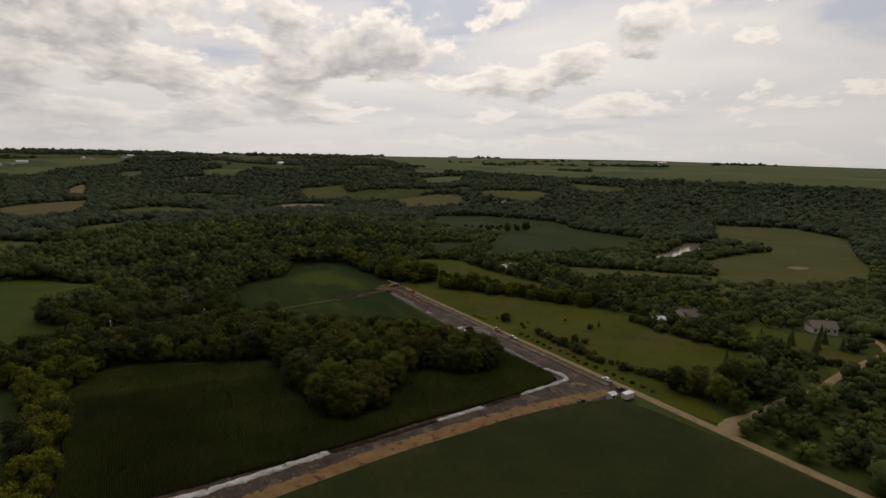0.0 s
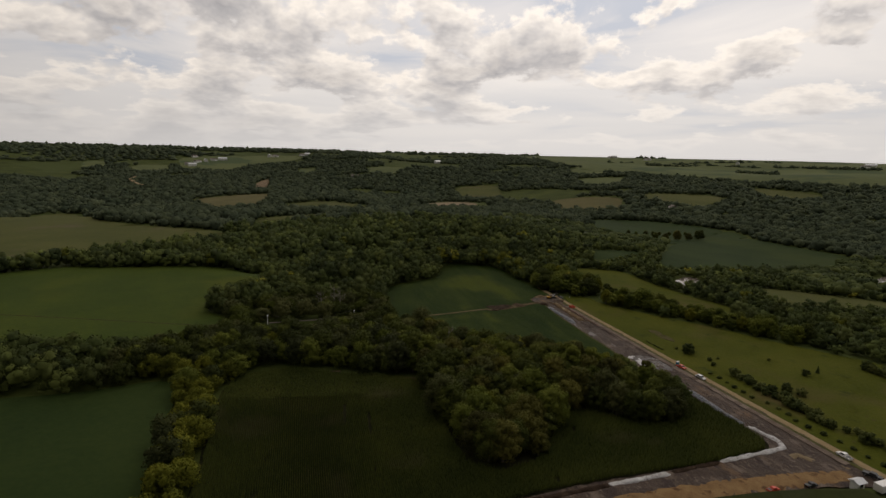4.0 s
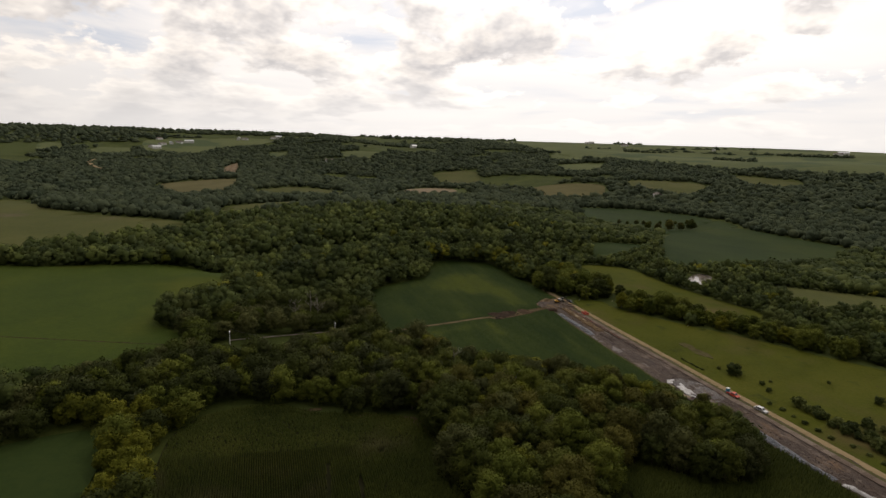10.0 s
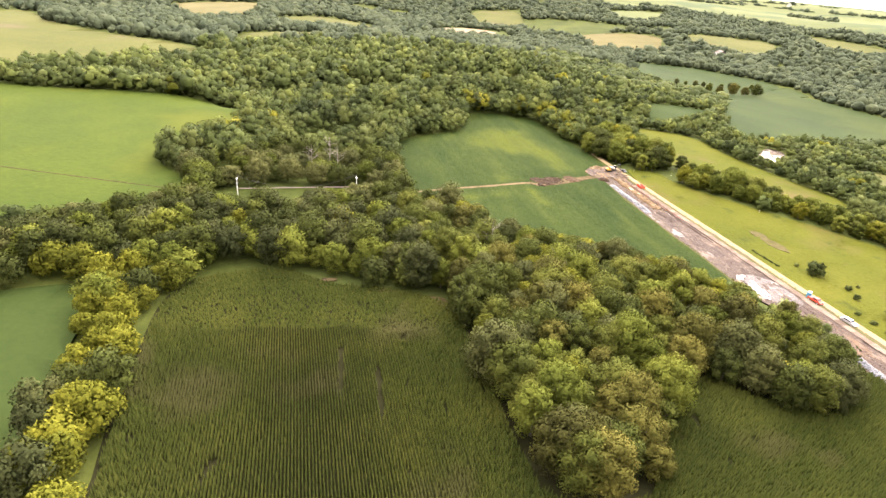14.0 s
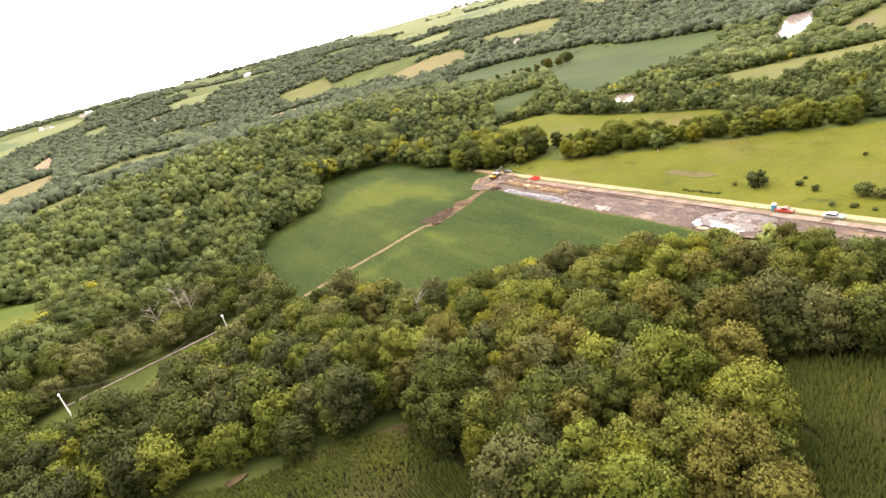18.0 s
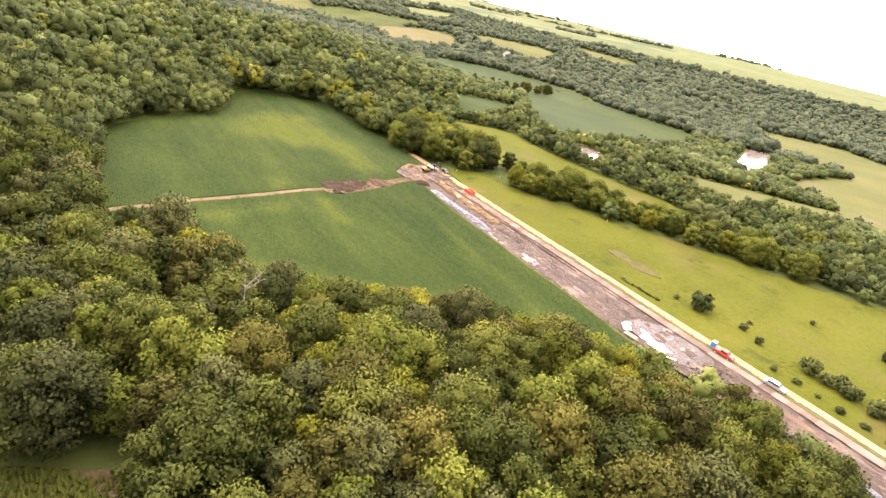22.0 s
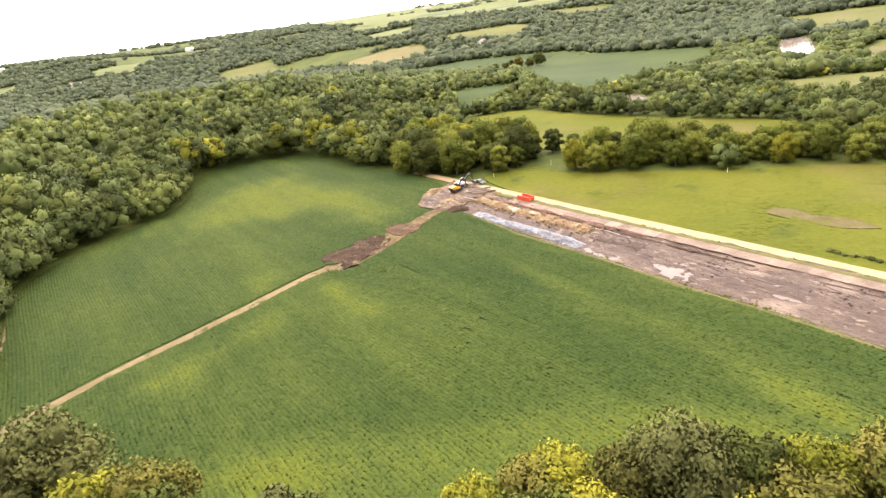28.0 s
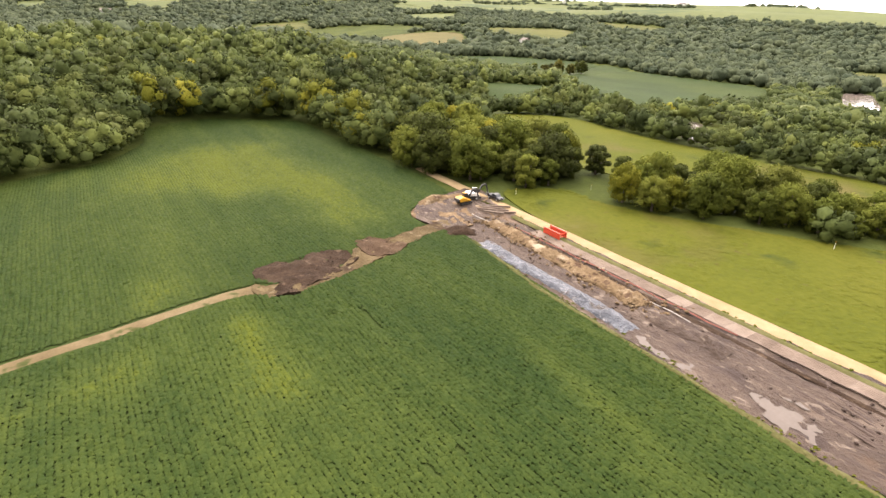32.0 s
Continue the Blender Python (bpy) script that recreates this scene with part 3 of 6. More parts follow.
BROWN_EARTH = [(-21.9, -12.8), (-19.6, -12.0), (-17.4, -13.4), (-14.9, -14.3), (-15.7, -17.4), (-18.3, -19.0), (-20.8, -18.2), (-21.4, -16.4)]
LEFT_BEANS = [(-330, 0), (-292, 44), (-270, 43), (-237, 51), (-172, 62), (-160, 36), (-153, -6), (-168, -30), (-165, -42), (-144, -60), (-139, -76), (-147, -86), (-164, -96), (-182, -106), (-256, -116), (-340, -80)]
UPPER_FIELD = [(-680, 543), (-631, 552), (-430, 276), (-343, 235), (-269, 213), (-222, 154), (-264, 132), (-288, 90), (-303, 80), (-300, 62), (-345, 20), (-560, 120)]
WEST_BEANS = [(-230, -150), (-163, -131), (-154, -125), (-144, -120), (-138, -122), (-132, -133), (-129, -146), (-123, -163), (-115, -186), (-118, -205), (-260, -240)]
CORN = [(-107, -182), (-111, -165), (-117.5, -144), (-123, -122), (-120, -112), (-110, -106), (-100, -104.5), (-91, -109), (-80, -108.6), (-69.5, -109.3), (-60, -113),
        (-20, -118), (22, -117), (25, -122), (32.5, -146), (28.8, -152.5), (1, -161.5), (-23, -169.2), (-46, -179), (-83, -189.3), (-102, -196)]
HEADLAND = [(-122, -123), (-119, -112), (-110, -106.3), (-100, -105), (-91, -109.5), (-80, -109), (-69.5, -110), (-61, -114), (-58.5, -122), (-66, -119), (-75, -115.5), (-91, -115), (-104, -112.5), (-114, -117), (-119, -124)]
FINGER = [(-70, -100), (-63, -113), (-58, -128), (-53, -145), (-48, -161), (-40, -165), (-31, -160), (-25, -148), (-22, -133), (-11, -131), (-1, -138), (9, -138), (16, -130), (19, -120), (9, -103)]
SOUTH_FIELD = [(48, -169), (24, -169.5), (-3, -176.2), (-30, -185.5), (-56, -197), (-90, -213), (-180, -420), (120, -420)]
MEADOW = [(7.5, 3), (10, 6.5), (21, 5), (24, -6), (35, -18), (50, -31), (65, -43), (81, -60), (97, -74), (110, -83), (101, -95), (97, -108), (112, -132), (117, -147), (92, -154), (70, -168), (66, -187), (62, -189), (52, -160)]
MEADOW += [(lane_x(y) + 1.2, y) for y in (-130, -100, -70, -40, -10)]
FAR_MEADOW = [(24, 70), (38, 87), (62, 79), (67, 48), (79, 16), (92, -6), (82, -28), (68, -24), (56, -14), (43, 0), (33, 14), (25, 34)]
RIVER_BEANS = [(95, 112), (98, 88), (211, 164), (286, 212), (359, 275), (335, 340), (310, 413), (250, 370), (186, 316)]
UPPER_BEANS = [(116, 470), (118, 335), (163, 335), (258, 398), (331, 482), (267, 561), (245, 578), (173, 591)]
SMALL_BEANS = [(47, 104), (76, 114), (112, 172), (116, 186), (85, 178), (60, 163)]
RIVER_PASTURE = [(302, 84), (300, 127), (390, 158), (450, 172), (430, 230), (552, 389), (646, 337), (626, 234), (500, 120), (420, 38), (280, 6), (228, 10)]
STRIP_PASTURE = [(128, 60), (200, 64), (255, 62), (290, 60), (262, 24), (168, 5), (122, 5)]
RIPE_ONE = [(144, 907), (235, 917), (302, 886), (254, 735), (191, 717), (156, 751)]
RIPE_TWO = [(-57, 1261), (65, 1268), (63, 1001), (-36, 1053)]
TAN_FIELD = [(-565, 756), (-520, 832), (-452, 906), (-415, 760), (-382, 615), (-428, 575)]
PALE_FIELD = [(-356, 660), (-296, 761), (-207, 690), (-196, 595), (-300, 580)]
SAND_RISE = [(-116, 625), (-100, 850), (-70, 965), (4, 950), (-26, 780)]
LONG_FIELD = [(-247, 240), (-192, 304), (-134, 540), (-124, 679), (-150, 640), (-175, 500), (-225, 380), (-270, 320)]
LAWN = [(100, -178), (108, -174), (133, -162), (138, -150), (131, -128), (138, -106), (158, -100), (165, -108), (170, -130), (160, -155), (140, -166)]
VILLAGE = [(-1135, 1842), (-1054, 1994), (-918, 2050), (-691, 2048), (-674, 1910), (-820, 1805), (-824, 1597), (-973, 1566)]
WORK_STRIP = [(-9.5, -8.6), (-11, -6), (-11, -2), (-8.6, 2), (-4, 5), (2, 8), (5, 6)] + [(lane_x(y) - 1.2, y) for y in (-1.5, -30, -60, -90, -120, -150)] + [(52, -166)] + \
             [(41.5, -165), (24, -168.5), (-3, -175), (-30, -184.5), (-56, -196), (-92, -212), (-108, -203), (-102, -195.5), (-83, -188.8), (-46, -178.5), (-23, -168.8), (1, -161), (28.8, -152), (32.8, -146.5),
              (24.5, -120), (18, -103), (14.5, -95.5), (12.1, -87.4), (9.4, -75.5), (5.8, -63.4), (1.8, -47.5), (-2.4, -32.5), (-5, -16.5)]
UPLANDS = [(198, 2930), (318, 1900), (369, 1570), (520, 1480), (610, 1330), (690, 1140), (842, 965), (1038, 806), (1196, 645), (1312, 518), (1420, 420), (2300, 800), (2800, 1500), (1900, 3000)]
OPEN = [BEANS, LEFT_BEANS, UPPER_FIELD, WEST_BEANS, CORN, SOUTH_FIELD, MEADOW, FAR_MEADOW, RIVER_BEANS, UPPER_BEANS, SMALL_BEANS, RIVER_PASTURE, STRIP_PASTURE,
        RIPE_ONE, RIPE_TWO, TAN_FIELD, PALE_FIELD, SAND_RISE, LONG_FIELD, LAWN, VILLAGE, WORK_STRIP, UPLANDS]
POND = [(79, 44), (81, 36), (92, 46), (101, 58), (108, 70), (103, 76), (95, 68)]
RIVER_BEND = [(264, 130), (304, 147), (352, 180), (396, 218), (415, 236), (400, 246), (368, 222), (333, 192), (300, 172)]
LEFT_RIVER = [(-450, 552), (-432, 560), (-390, 520), (-338, 425), (-318, 385), (-328, 392), (-360, 430), (-402, 492), (-427, 510)]
PIPE_GAP = [(-137, -60), (-134, -70), (-124, -77), (-113, -70), (-104, -62), (-95, -57), (-91, -53), (-92, -48), (-98, -46.5), (-112, -53), (-126, -56)]
SAND_PATCH = [(380, 84), (392, 80), (404, 88), (398, 97), (384, 95)]
BARE_SLOPE = [(-515, 977), (-597, 1214), (-617, 1375), (-552, 1179), (-504, 1013)]
SITE_YARD = [(30, -149), (50, -149), (60, -176), (58, -188), (40, -174), (18, -171)]
HOUSE_YARD = [(176, -108), (196, -104), (198, -118), (186, -128), (166, -134), (160, -126)]
SAND_FOOT = [(-140, 540), (-120, 640), (-100, 850), (10, 950), (30, 800), (-10, 600), (-70, 500)]
BACK_SLOPE = [(-262, 215), (-200, 285), (-150, 420), (-140, 560), (-124, 640), (-95, 560), (-108, 420), (-150, 330), (-205, 240), (-228, 205)]
FAR_STRIP = [(-1378, 1654), (-1328, 1706), (-1243, 1566), (-1291, 1517)]
WEST_STRIP = [(-1191, 1620), (-1086, 1693), (-1006, 1526), (-1084, 1465)]
PLAIN_STRIP = [(305, 1358), (458, 1403), (383, 1199), (281, 1136)]
EDGE_STRIP = [(350, 1640), (462, 1644), (413, 1465), (311, 1463)]
HOLLOW_FIELD = [(328, 915), (392, 936), (477, 896), (495, 844), (415, 720), (374, 738), (349, 797)]
BLUFF_FIELD = [(648, 1027), (677, 971), (719, 902), (658, 789), (604, 817), (587, 898)]
MIDDLE_STRIP = [(-613, 1683), (-554, 1682), (-518, 1536), (-574, 1543)]
NORTH_STRIP = [(-364, 1615), (-220, 1621), (-242, 1452), (-327, 1482)]
ROW_GAP = [(118, 338), (163, 338), (258, 400), (331, 484), (322, 415), (310, 408), (190, 312), (152, 292)]
OPEN += [FAR_STRIP, WEST_STRIP, PLAIN_STRIP, EDGE_STRIP, HOLLOW_FIELD, BLUFF_FIELD, MIDDLE_STRIP, NORTH_STRIP, ROW_GAP, SAND_FOOT, BACK_SLOPE, HOUSE_YARD, SITE_YARD, POND, RIVER_BEND, LEFT_RIVER, PIPE_GAP, BARE_SLOPE]


HEDGES = [[(570, 1310), (619, 1207), (657, 1092), (719, 985), (817, 897)], [(979, 1854), (1141, 1755), (1288, 1522)], [(581, 2089), (833, 1995), (987, 1869)], [(870, 1553), (844, 1285)], [(339, 1677), (524, 1683)], [(303, 1422), (452, 1414)]]


def open_land(x, y, margin=0.0):
    """True where no wood grows."""
    hit = np.zeros(np.shape(x), bool)
    for poly in OPEN:
        xs, ys = [p[0] for p in poly], [p[1] for p in poly]
        near = (x > min(xs) - 20) & (x < max(xs) + 20) & (y > min(ys) - 20) & (y < max(ys) + 20)
        if not near.any():
            continue
        inn = inside(poly, x[near], y[near])
        if margin:
            inn |= edge_distance(poly, x[near], y[near]) < margin
        hit[near] |= inn
    lane = (np.abs(x - lane_x(y)) < 2.6 + margin) & (y < 19)
    drive = np.zeros(np.shape(x), bool)
    for (x0, y0), (x1, y1) in zip(DRIVE, DRIVE[1:]):
        dx, dy = x1 - x0, y1 - y0
        t = np.clip(((x - x0) * dx + (y - y0) * dy) / (dx * dx + dy * dy), 0, 1)
        drive |= np.hypot(x - x0 - t * dx, y - y0 - t * dy) < 2.2 + margin
    for cx, cy, rx, ry in GROVES:
        hit &= ((x - cx) / rx) ** 2 + ((y - cy) / ry) ** 2 > 1
    for line in HEDGES:
        hit &= along(line, x, y) > 16
    hit = (hit & ~inside(FINGER, x, y)) | lane | drive
    return hit


GROVES = [(1173, 1956, 90, 30), (799, 1907, 110, 22), (1820, 2134, 30, 30), (1776, 2161, 60, 35), (858, 2346, 80, 40), (1564, 1465, 140, 18), (1104, 1993, 240, 25), (316, 2737, 60, 200), (1588, 1435, 200, 22)]
DRIVE = [(61.5, -194), (64, -189.5), (67.5, -187.2), (71, -186.2), (77, -185), (85, -182), (94, -179), (102, -177), (115, -174), (127, -168), (145, -160), (165, -152), (180, -146), (190, -140), (197, -133), (206, -121)]


def axis_lines(centre, near, fine, far, growth):
    out, s, v = [0.0], fine, 0.0
    while v < far:
        s = fine if v < near else s * growth
        v += s
        out.append(v)
    out = np.array(out)
    return np.concatenate([centre - out[:0:-1], centre + out])


gx, gy = axis_lines(-40, 200, 5.0, 5200, 1.08), axis_lines(-60, 240, 5.0, 5200, 1.08)
xx, yy = np.meshgrid(gx, gy, indexing="ij")
zz = ground_height(xx, yy)
n0, n1 = xx.shape
k = np.arange(n0 * n1).reshape(n0, n1)
quads = np.stack([k[:-1, :-1], k[1:, :-1], k[1:, 1:], k[:-1, 1:]], -1).reshape(-1, 4)
ground = new("ground", mesh_from("ground", np.stack([xx, yy, zz], -1).reshape(-1, 3), quads, ground_mat, smooth=True))
tagged(ground, "rough grass and leaf litter of rolling farm country", "ground", kind="structure")

FIELDS = [
    ("field_soybean", BEANS, bean_floor, 4, 0.17, 0.2, 0.9, "green soybean field with paler streaks along the rows", "soybean field"),
    ("field_west", LEFT_BEANS, bean_left, 8, 0.6, 0.7, 1.2, "bright green soybean field with yellowish patches", "soybean field"),
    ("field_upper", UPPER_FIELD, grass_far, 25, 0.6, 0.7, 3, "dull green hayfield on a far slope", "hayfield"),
    ("field_southwest", WEST_BEANS, bean_far, 8, 0.6, 0.7, 1.0, "smooth dark green soybean field beside the hedgerow", "soybean field"),
    ("field_corn_floor", CORN, soil_mat, 5, 0.10, 0.15, 0.8, "weedy brown soil under the corn rows, darkened for their shade", "soil"),
    ("field_south", SOUTH_FIELD, corn_sheet, 10, 1.9, 2.0, 1.0, "green corn field south of the work strip, its own shade painted in", "corn field"),
    ("meadow", MEADOW, grass_mat, 5, 0.12, 0.2, 0.8, "yellow-green meadow of rough grass and weeds", "meadow"),
    ("meadow_river", FAR_MEADOW, grass_mat, 8, 0.15, 0.3, 1.5, "yellow-green meadow between two tree lines", "meadow"),
    ("field_river", RIVER_BEANS, bean_far, 12, 0.6, 0.7, 2, "flat dark green soybean field on the river flat", "soybean field"),
    ("field_beyond", UPPER_BEANS, bean_far, 20, 0.6, 0.7, 2, "flat green soybean field under the wooded ridge", "soybean field"),
    ("field_corner", SMALL_BEANS, bean_far, 10, 0.6, 0.7, 1.5, "small green soybean field enclosed by trees", "soybean field"),
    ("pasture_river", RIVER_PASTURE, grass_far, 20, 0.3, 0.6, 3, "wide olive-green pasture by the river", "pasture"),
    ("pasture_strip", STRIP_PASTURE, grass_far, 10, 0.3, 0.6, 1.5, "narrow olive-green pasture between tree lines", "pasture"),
    ("field_ripe_far", RIPE_ONE, ripe_mat, 25, 0.6, 1.5, 2, "ripe yellow field on the far flat", "grain field"),
    ("field_ripe_valley", RIPE_TWO, grass_far, 25, 0.6, 1.5, 2, "dull yellow-green field in the far valley", "hayfield"),
    ("field_tan", TAN_FIELD, ripe_mat, 25, 0.6, 1.5, 3, "tan stubble field by the river", "grain field"),
    ("field_pale", PALE_FIELD, grass_far, 25, 0.6, 1.5, 3, "pale green field beyond the river", "hayfield"),
    ("sand_rise", SAND_RISE, sand_mat, 20, 0.5, 1.5, 3, "bare sandy rise beyond the wooded hill", "bare soil"),
    ("field_long", LONG_FIELD, grass_far, 15, 0.5, 1.0, 2, "long pale green strip field behind the hill", "hayfield"),
    ("lawn", LAWN, grass_mat, 8, 0.12, 0.3, 1.0, "mown lawn among the farmhouses", "lawn"),
    ("field_village", VILLAGE, hazed_plain_mat, 60, 1.5, 3, 8, "pale fields round a far hamlet", "farmland"),
    ("field_far_strip", FAR_STRIP, hazed_plain_mat, 40, 1.2, 2.5, 5, "pale green field among far woods", "farmland"),
    ("field_west_strip", WEST_STRIP, hazed_plain_mat, 40, 1.2, 2.5, 5, "narrow pale field among far woods", "farmland"),
    ("field_plain_strip", PLAIN_STRIP, hazed_plain_mat, 40, 1.2, 2.5, 5, "pale field between tree lines under the plain", "farmland"),
    ("field_edge_strip", EDGE_STRIP, hazed_plain_mat, 40, 1.2, 2.5, 5, "pale field between tree lines under the plain", "farmland"),
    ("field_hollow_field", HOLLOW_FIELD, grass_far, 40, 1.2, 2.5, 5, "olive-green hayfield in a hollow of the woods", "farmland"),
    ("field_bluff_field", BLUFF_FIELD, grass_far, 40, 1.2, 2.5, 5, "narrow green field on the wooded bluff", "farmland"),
    ("field_middle_strip", MIDDLE_STRIP, hazed_plain_mat, 40, 1.2, 2.5, 5, "small pale field among far woods", "farmland"),
    ("field_north_strip", NORTH_STRIP, hazed_plain_mat, 40, 1.2, 2.5, 5, "small pale field among far woods", "farmland"),
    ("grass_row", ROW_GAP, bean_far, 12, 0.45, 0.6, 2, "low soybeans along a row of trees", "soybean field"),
    ("uplands", UPLANDS, hazed_plain_mat, 60, 1.5, 3, 10, "pale green crops on the far plain", "farmland"),
]
for i, (name, poly, mat, cell, lift, skirt, wander, label, category) in enumerate(FIELDS):
    tagged(draped(name, softened(poly, cell * 0.8, wander, i), mat, cell, lift, skirt, 0.10 if cell <= 5 else 0.0, i), label, category, kind="structure")

SHEETS = [
    ("tan_apron", TAN_EARTH, apron_mat, 0.6, 0.31, 0.3, 0.6, 0.16, "trampled tan earth where the track meets the work strip", "bare soil"),
    ("soil_patch", DARK_EARTH, topsoil_mat, 0.4, 0.40, 0.3, 0.6, 0.42, "dark brown turned topsoil beside the field track", "bare soil"),
    ("soil_patch_small", BROWN_EARTH, subsoil_brown, 0.4, 0.40, 0.3, 0.5, 0.34, "small patch of brown turned earth", "bare soil"),
    ("spoil_apron", [(-10.8, -1.6), (-8.4, 1.8), (-5, 5.2), (0.5, 6), (4.5, 2), (2, -8), (-4, -10.5), (-8, -9.5), (-10.8, -6)], dirt_warm, 0.9, 0.20, 0.4, 1.1, 0.28, "trampled sandy subsoil round the digging place", "bare soil"),
    ("wet_mud", [(14.6, -84), (17, -82.4), (22, -83.5), (25, -87), (26.5, -94), (25.5, -98), (20.5, -99), (17, -94.5)], wet_mat, 0.7, 0.31, 0.3, 1.2, 0.12, "dark wet mud with standing water", "mud"),
    ("marsh_patch", [(33.6, -50), (35.6, -49.4), (37.6, -54), (39.4, -61), (39.2, -65), (36.6, -63.5), (33.8, -56)], marsh_mat, 1.2, 0.19, 0.15, 1.2, 0.10, "brown patch of dry reeds in the meadow", "reeds"),
    ("sand_patch", SAND_PATCH, sand_mat, 6, 0.7, 0.8, 0.8, 0.0, "bare sandy patch in the pasture", "bare soil"),
    ("bare_slope", BARE_SLOPE, dirt_warm, 20, 2.0, 3, 3, 0.0, "bare earth slope on a far hill", "bare soil"),
    ("track_edge_west", [(-82.0, -46), (-83.8, -36), (-84.8, -20), (-90.6, 2), (-85, 15), (-84.4, 14), (-89.2, 1), (-83.6, -21), (-82.4, -37)], path_mat, 2, 0.17, 0.2, 0.3, 0.05, "worn earth edge along the wood", "bare soil"),
]
SHEETS.append(("headland_bare", [(-69.5, -110.4), (-64.5, -110.5), (-61.2, -112.8), (-59.4, -116.8), (-63.7, -115), (-67, -112.6)], apron_mat, 0.7, 0.40, 0.3, 0.9, 0.1, "bare reddish earth on the headland", "bare soil"))
for spot in ([(-80, -110.4), (-76, -109.4), (-74.6, -110.6), (-78.5, -111.6)], [(-74, -113.6), (-72, -113.4), (-71.6, -116), (-73.6, -116.4)], [(-93, -107.6), (-89.5, -106.6), (-89, -108), (-92.4, -109)]):
    SHEETS.append(("headland_bare", spot, apron_mat, 0.7, 0.41, 0.3, 0.5, 0.1, "bare tan earth on the headland", "bare soil"))
SHEETS.append(("headland", HEADLAND, headland_mat, 2, 0.28, 0.3, 0.8, 0.12, "grassy headland with brown weedy patches", "grass"))
for name, poly, mat, cell, lift, skirt, wander, rough, label, category in SHEETS:
    tagged(draped(name, softened(poly, cell, wander, 5), mat, cell, lift, skirt, rough, 9), label, category, kind="structure")
tagged(ribbon("ditch_field", [(-250, -57), (-220, -59), (-193, -61), (-172, -62.6), (-156, -63.6), (-141, -65)], [0.5, 0.6, 0.6, 0.7, 0.7, 0.8], topsoil_mat, 0.66, 0.0, 2.0, 0.3, 16), "narrow dark furrow across the soybeans", "furrow", kind="structure")
tagged(ribbon("path_field", FIELD_TRACK, [2.0, 2.1, 2.1, 2.2, 2.2, 2.3, 2.4, 2.8], path_mat, 0.20, 0.05, 1.5, 0.3, 6), "worn pale track through the soybeans", "field track", kind="structure")

tagged(draped("work_strip", softened(WORK_STRIP, 1.5, 0.6, 3), dirt_mat, 0.55, 0.26, 0.6, 0.15, 4, 0.15), "churned brown and grey mud of a pipeline work strip", "mud", kind="structure")
tagged(ribbon("road_track", [(43, -160.5), (34, -162.5), (24, -164.8), (-3, -171.5), (-30, -181), (-56, -192.5), (-94, -209.5)], [3.6, 5.0, 6.0, 6.4, 6.6, 6.8, 7], track_mat, 0.37, 0.05, 1.5, 0.8, 12), "dried tan travel track along the work strip", "dirt track", kind="structure")
tagged(ribbon("verge_field", [(-5.2, -16.5), (-2.7, -32.5), (1.5, -47.5), (5.5, -63.4), (9.1, -75.5), (11.8, -87.4), (14.2, -96)], [0.7, 0.8, 0.8, 0.9, 0.9, 0.9, 0.8], verge_mat, 0.36, 0.06, 1.0, 0.4, 18), "weedy olive-brown edge between soybeans and mud", "grass verge", kind="structure")
lane = ribbon("road", [(lane_x(y), y) for y in (24, 0, -60, -120, -180, -260, -420)], [2.4, 2.7, 2.8, 3.0, 3.4, 3.4, 3.4], gravel_mat, 0.20, 0.08, seed=1)
tagged(lane, "straight pale gravel farm lane", "gravel lane", kind="structure")
tagged(ribbon("road_far", [(-972, 1299), (-946, 1225), (-936, 1197), (-869, 1099), (-817, 1031), (-790, 1004)], [6, 7, 9, 8, 7, 6], gravel_mat, 9.0, 0.3, 20.0, 2.0, 23), "pale road curving over a far wooded hill", "road", kind="structure")
tagged(ribbon("road_drive", DRIVE, [7, 5.5, 4.4, 3.6] + [3.0] * 12, gravel_mat, 0.24, 0.08, 1.5, seed=2), "pale gravel drive curving to the farmhouses", "gravel drive", kind="structure")
tagged(ribbon("verge", [(lane_x(y) - 2.15, y - 0.6) for y in (-8, -40, -80, -120, -158)], [1.3, 1.3, 1.4, 1.4, 1.4], verge_mat, 0.47, 0.05, 1.5, 0.25, 17), "trodden olive-brown grass verge beside the lane", "grass verge", kind="structure")
for name, poly, label in (("pond", POND, "small bright pond with muddy banks"), ("river_bend", RIVER_BEND, "bend of a pale muddy river between trees"), ("river_far", LEFT_RIVER, "far stretch of pale river water")):
    sheet = draped(name, softened(poly, 6, 1.5, 7), river_mat, 6, 0.5, 1.0)
    tagged(sheet, label, "water", kind="structure")

# ---- trees ----
ICO = bmesh.new()
bmesh.ops.create_icosphere(ICO, subdivisions=1, radius=1.0)
ICO_V = np.array([v.co[:] for v in ICO.verts])
ICO_F = np.array([[v.index for v in f.verts] for f in ICO.faces])
ICO.free()
ICO2 = bmesh.new()
bmesh.ops.create_icosphere(ICO2, subdivisions=2, radius=1.0)
ICO2_V = np.array([v.co[:] for v in ICO2.verts])
ICO2_F = np.array([[v.index for v in f.verts] for f in ICO2.faces])
ICO2.free()


def unit(v):
    return v / np.linalg.norm(v, axis=-1, keepdims=True)


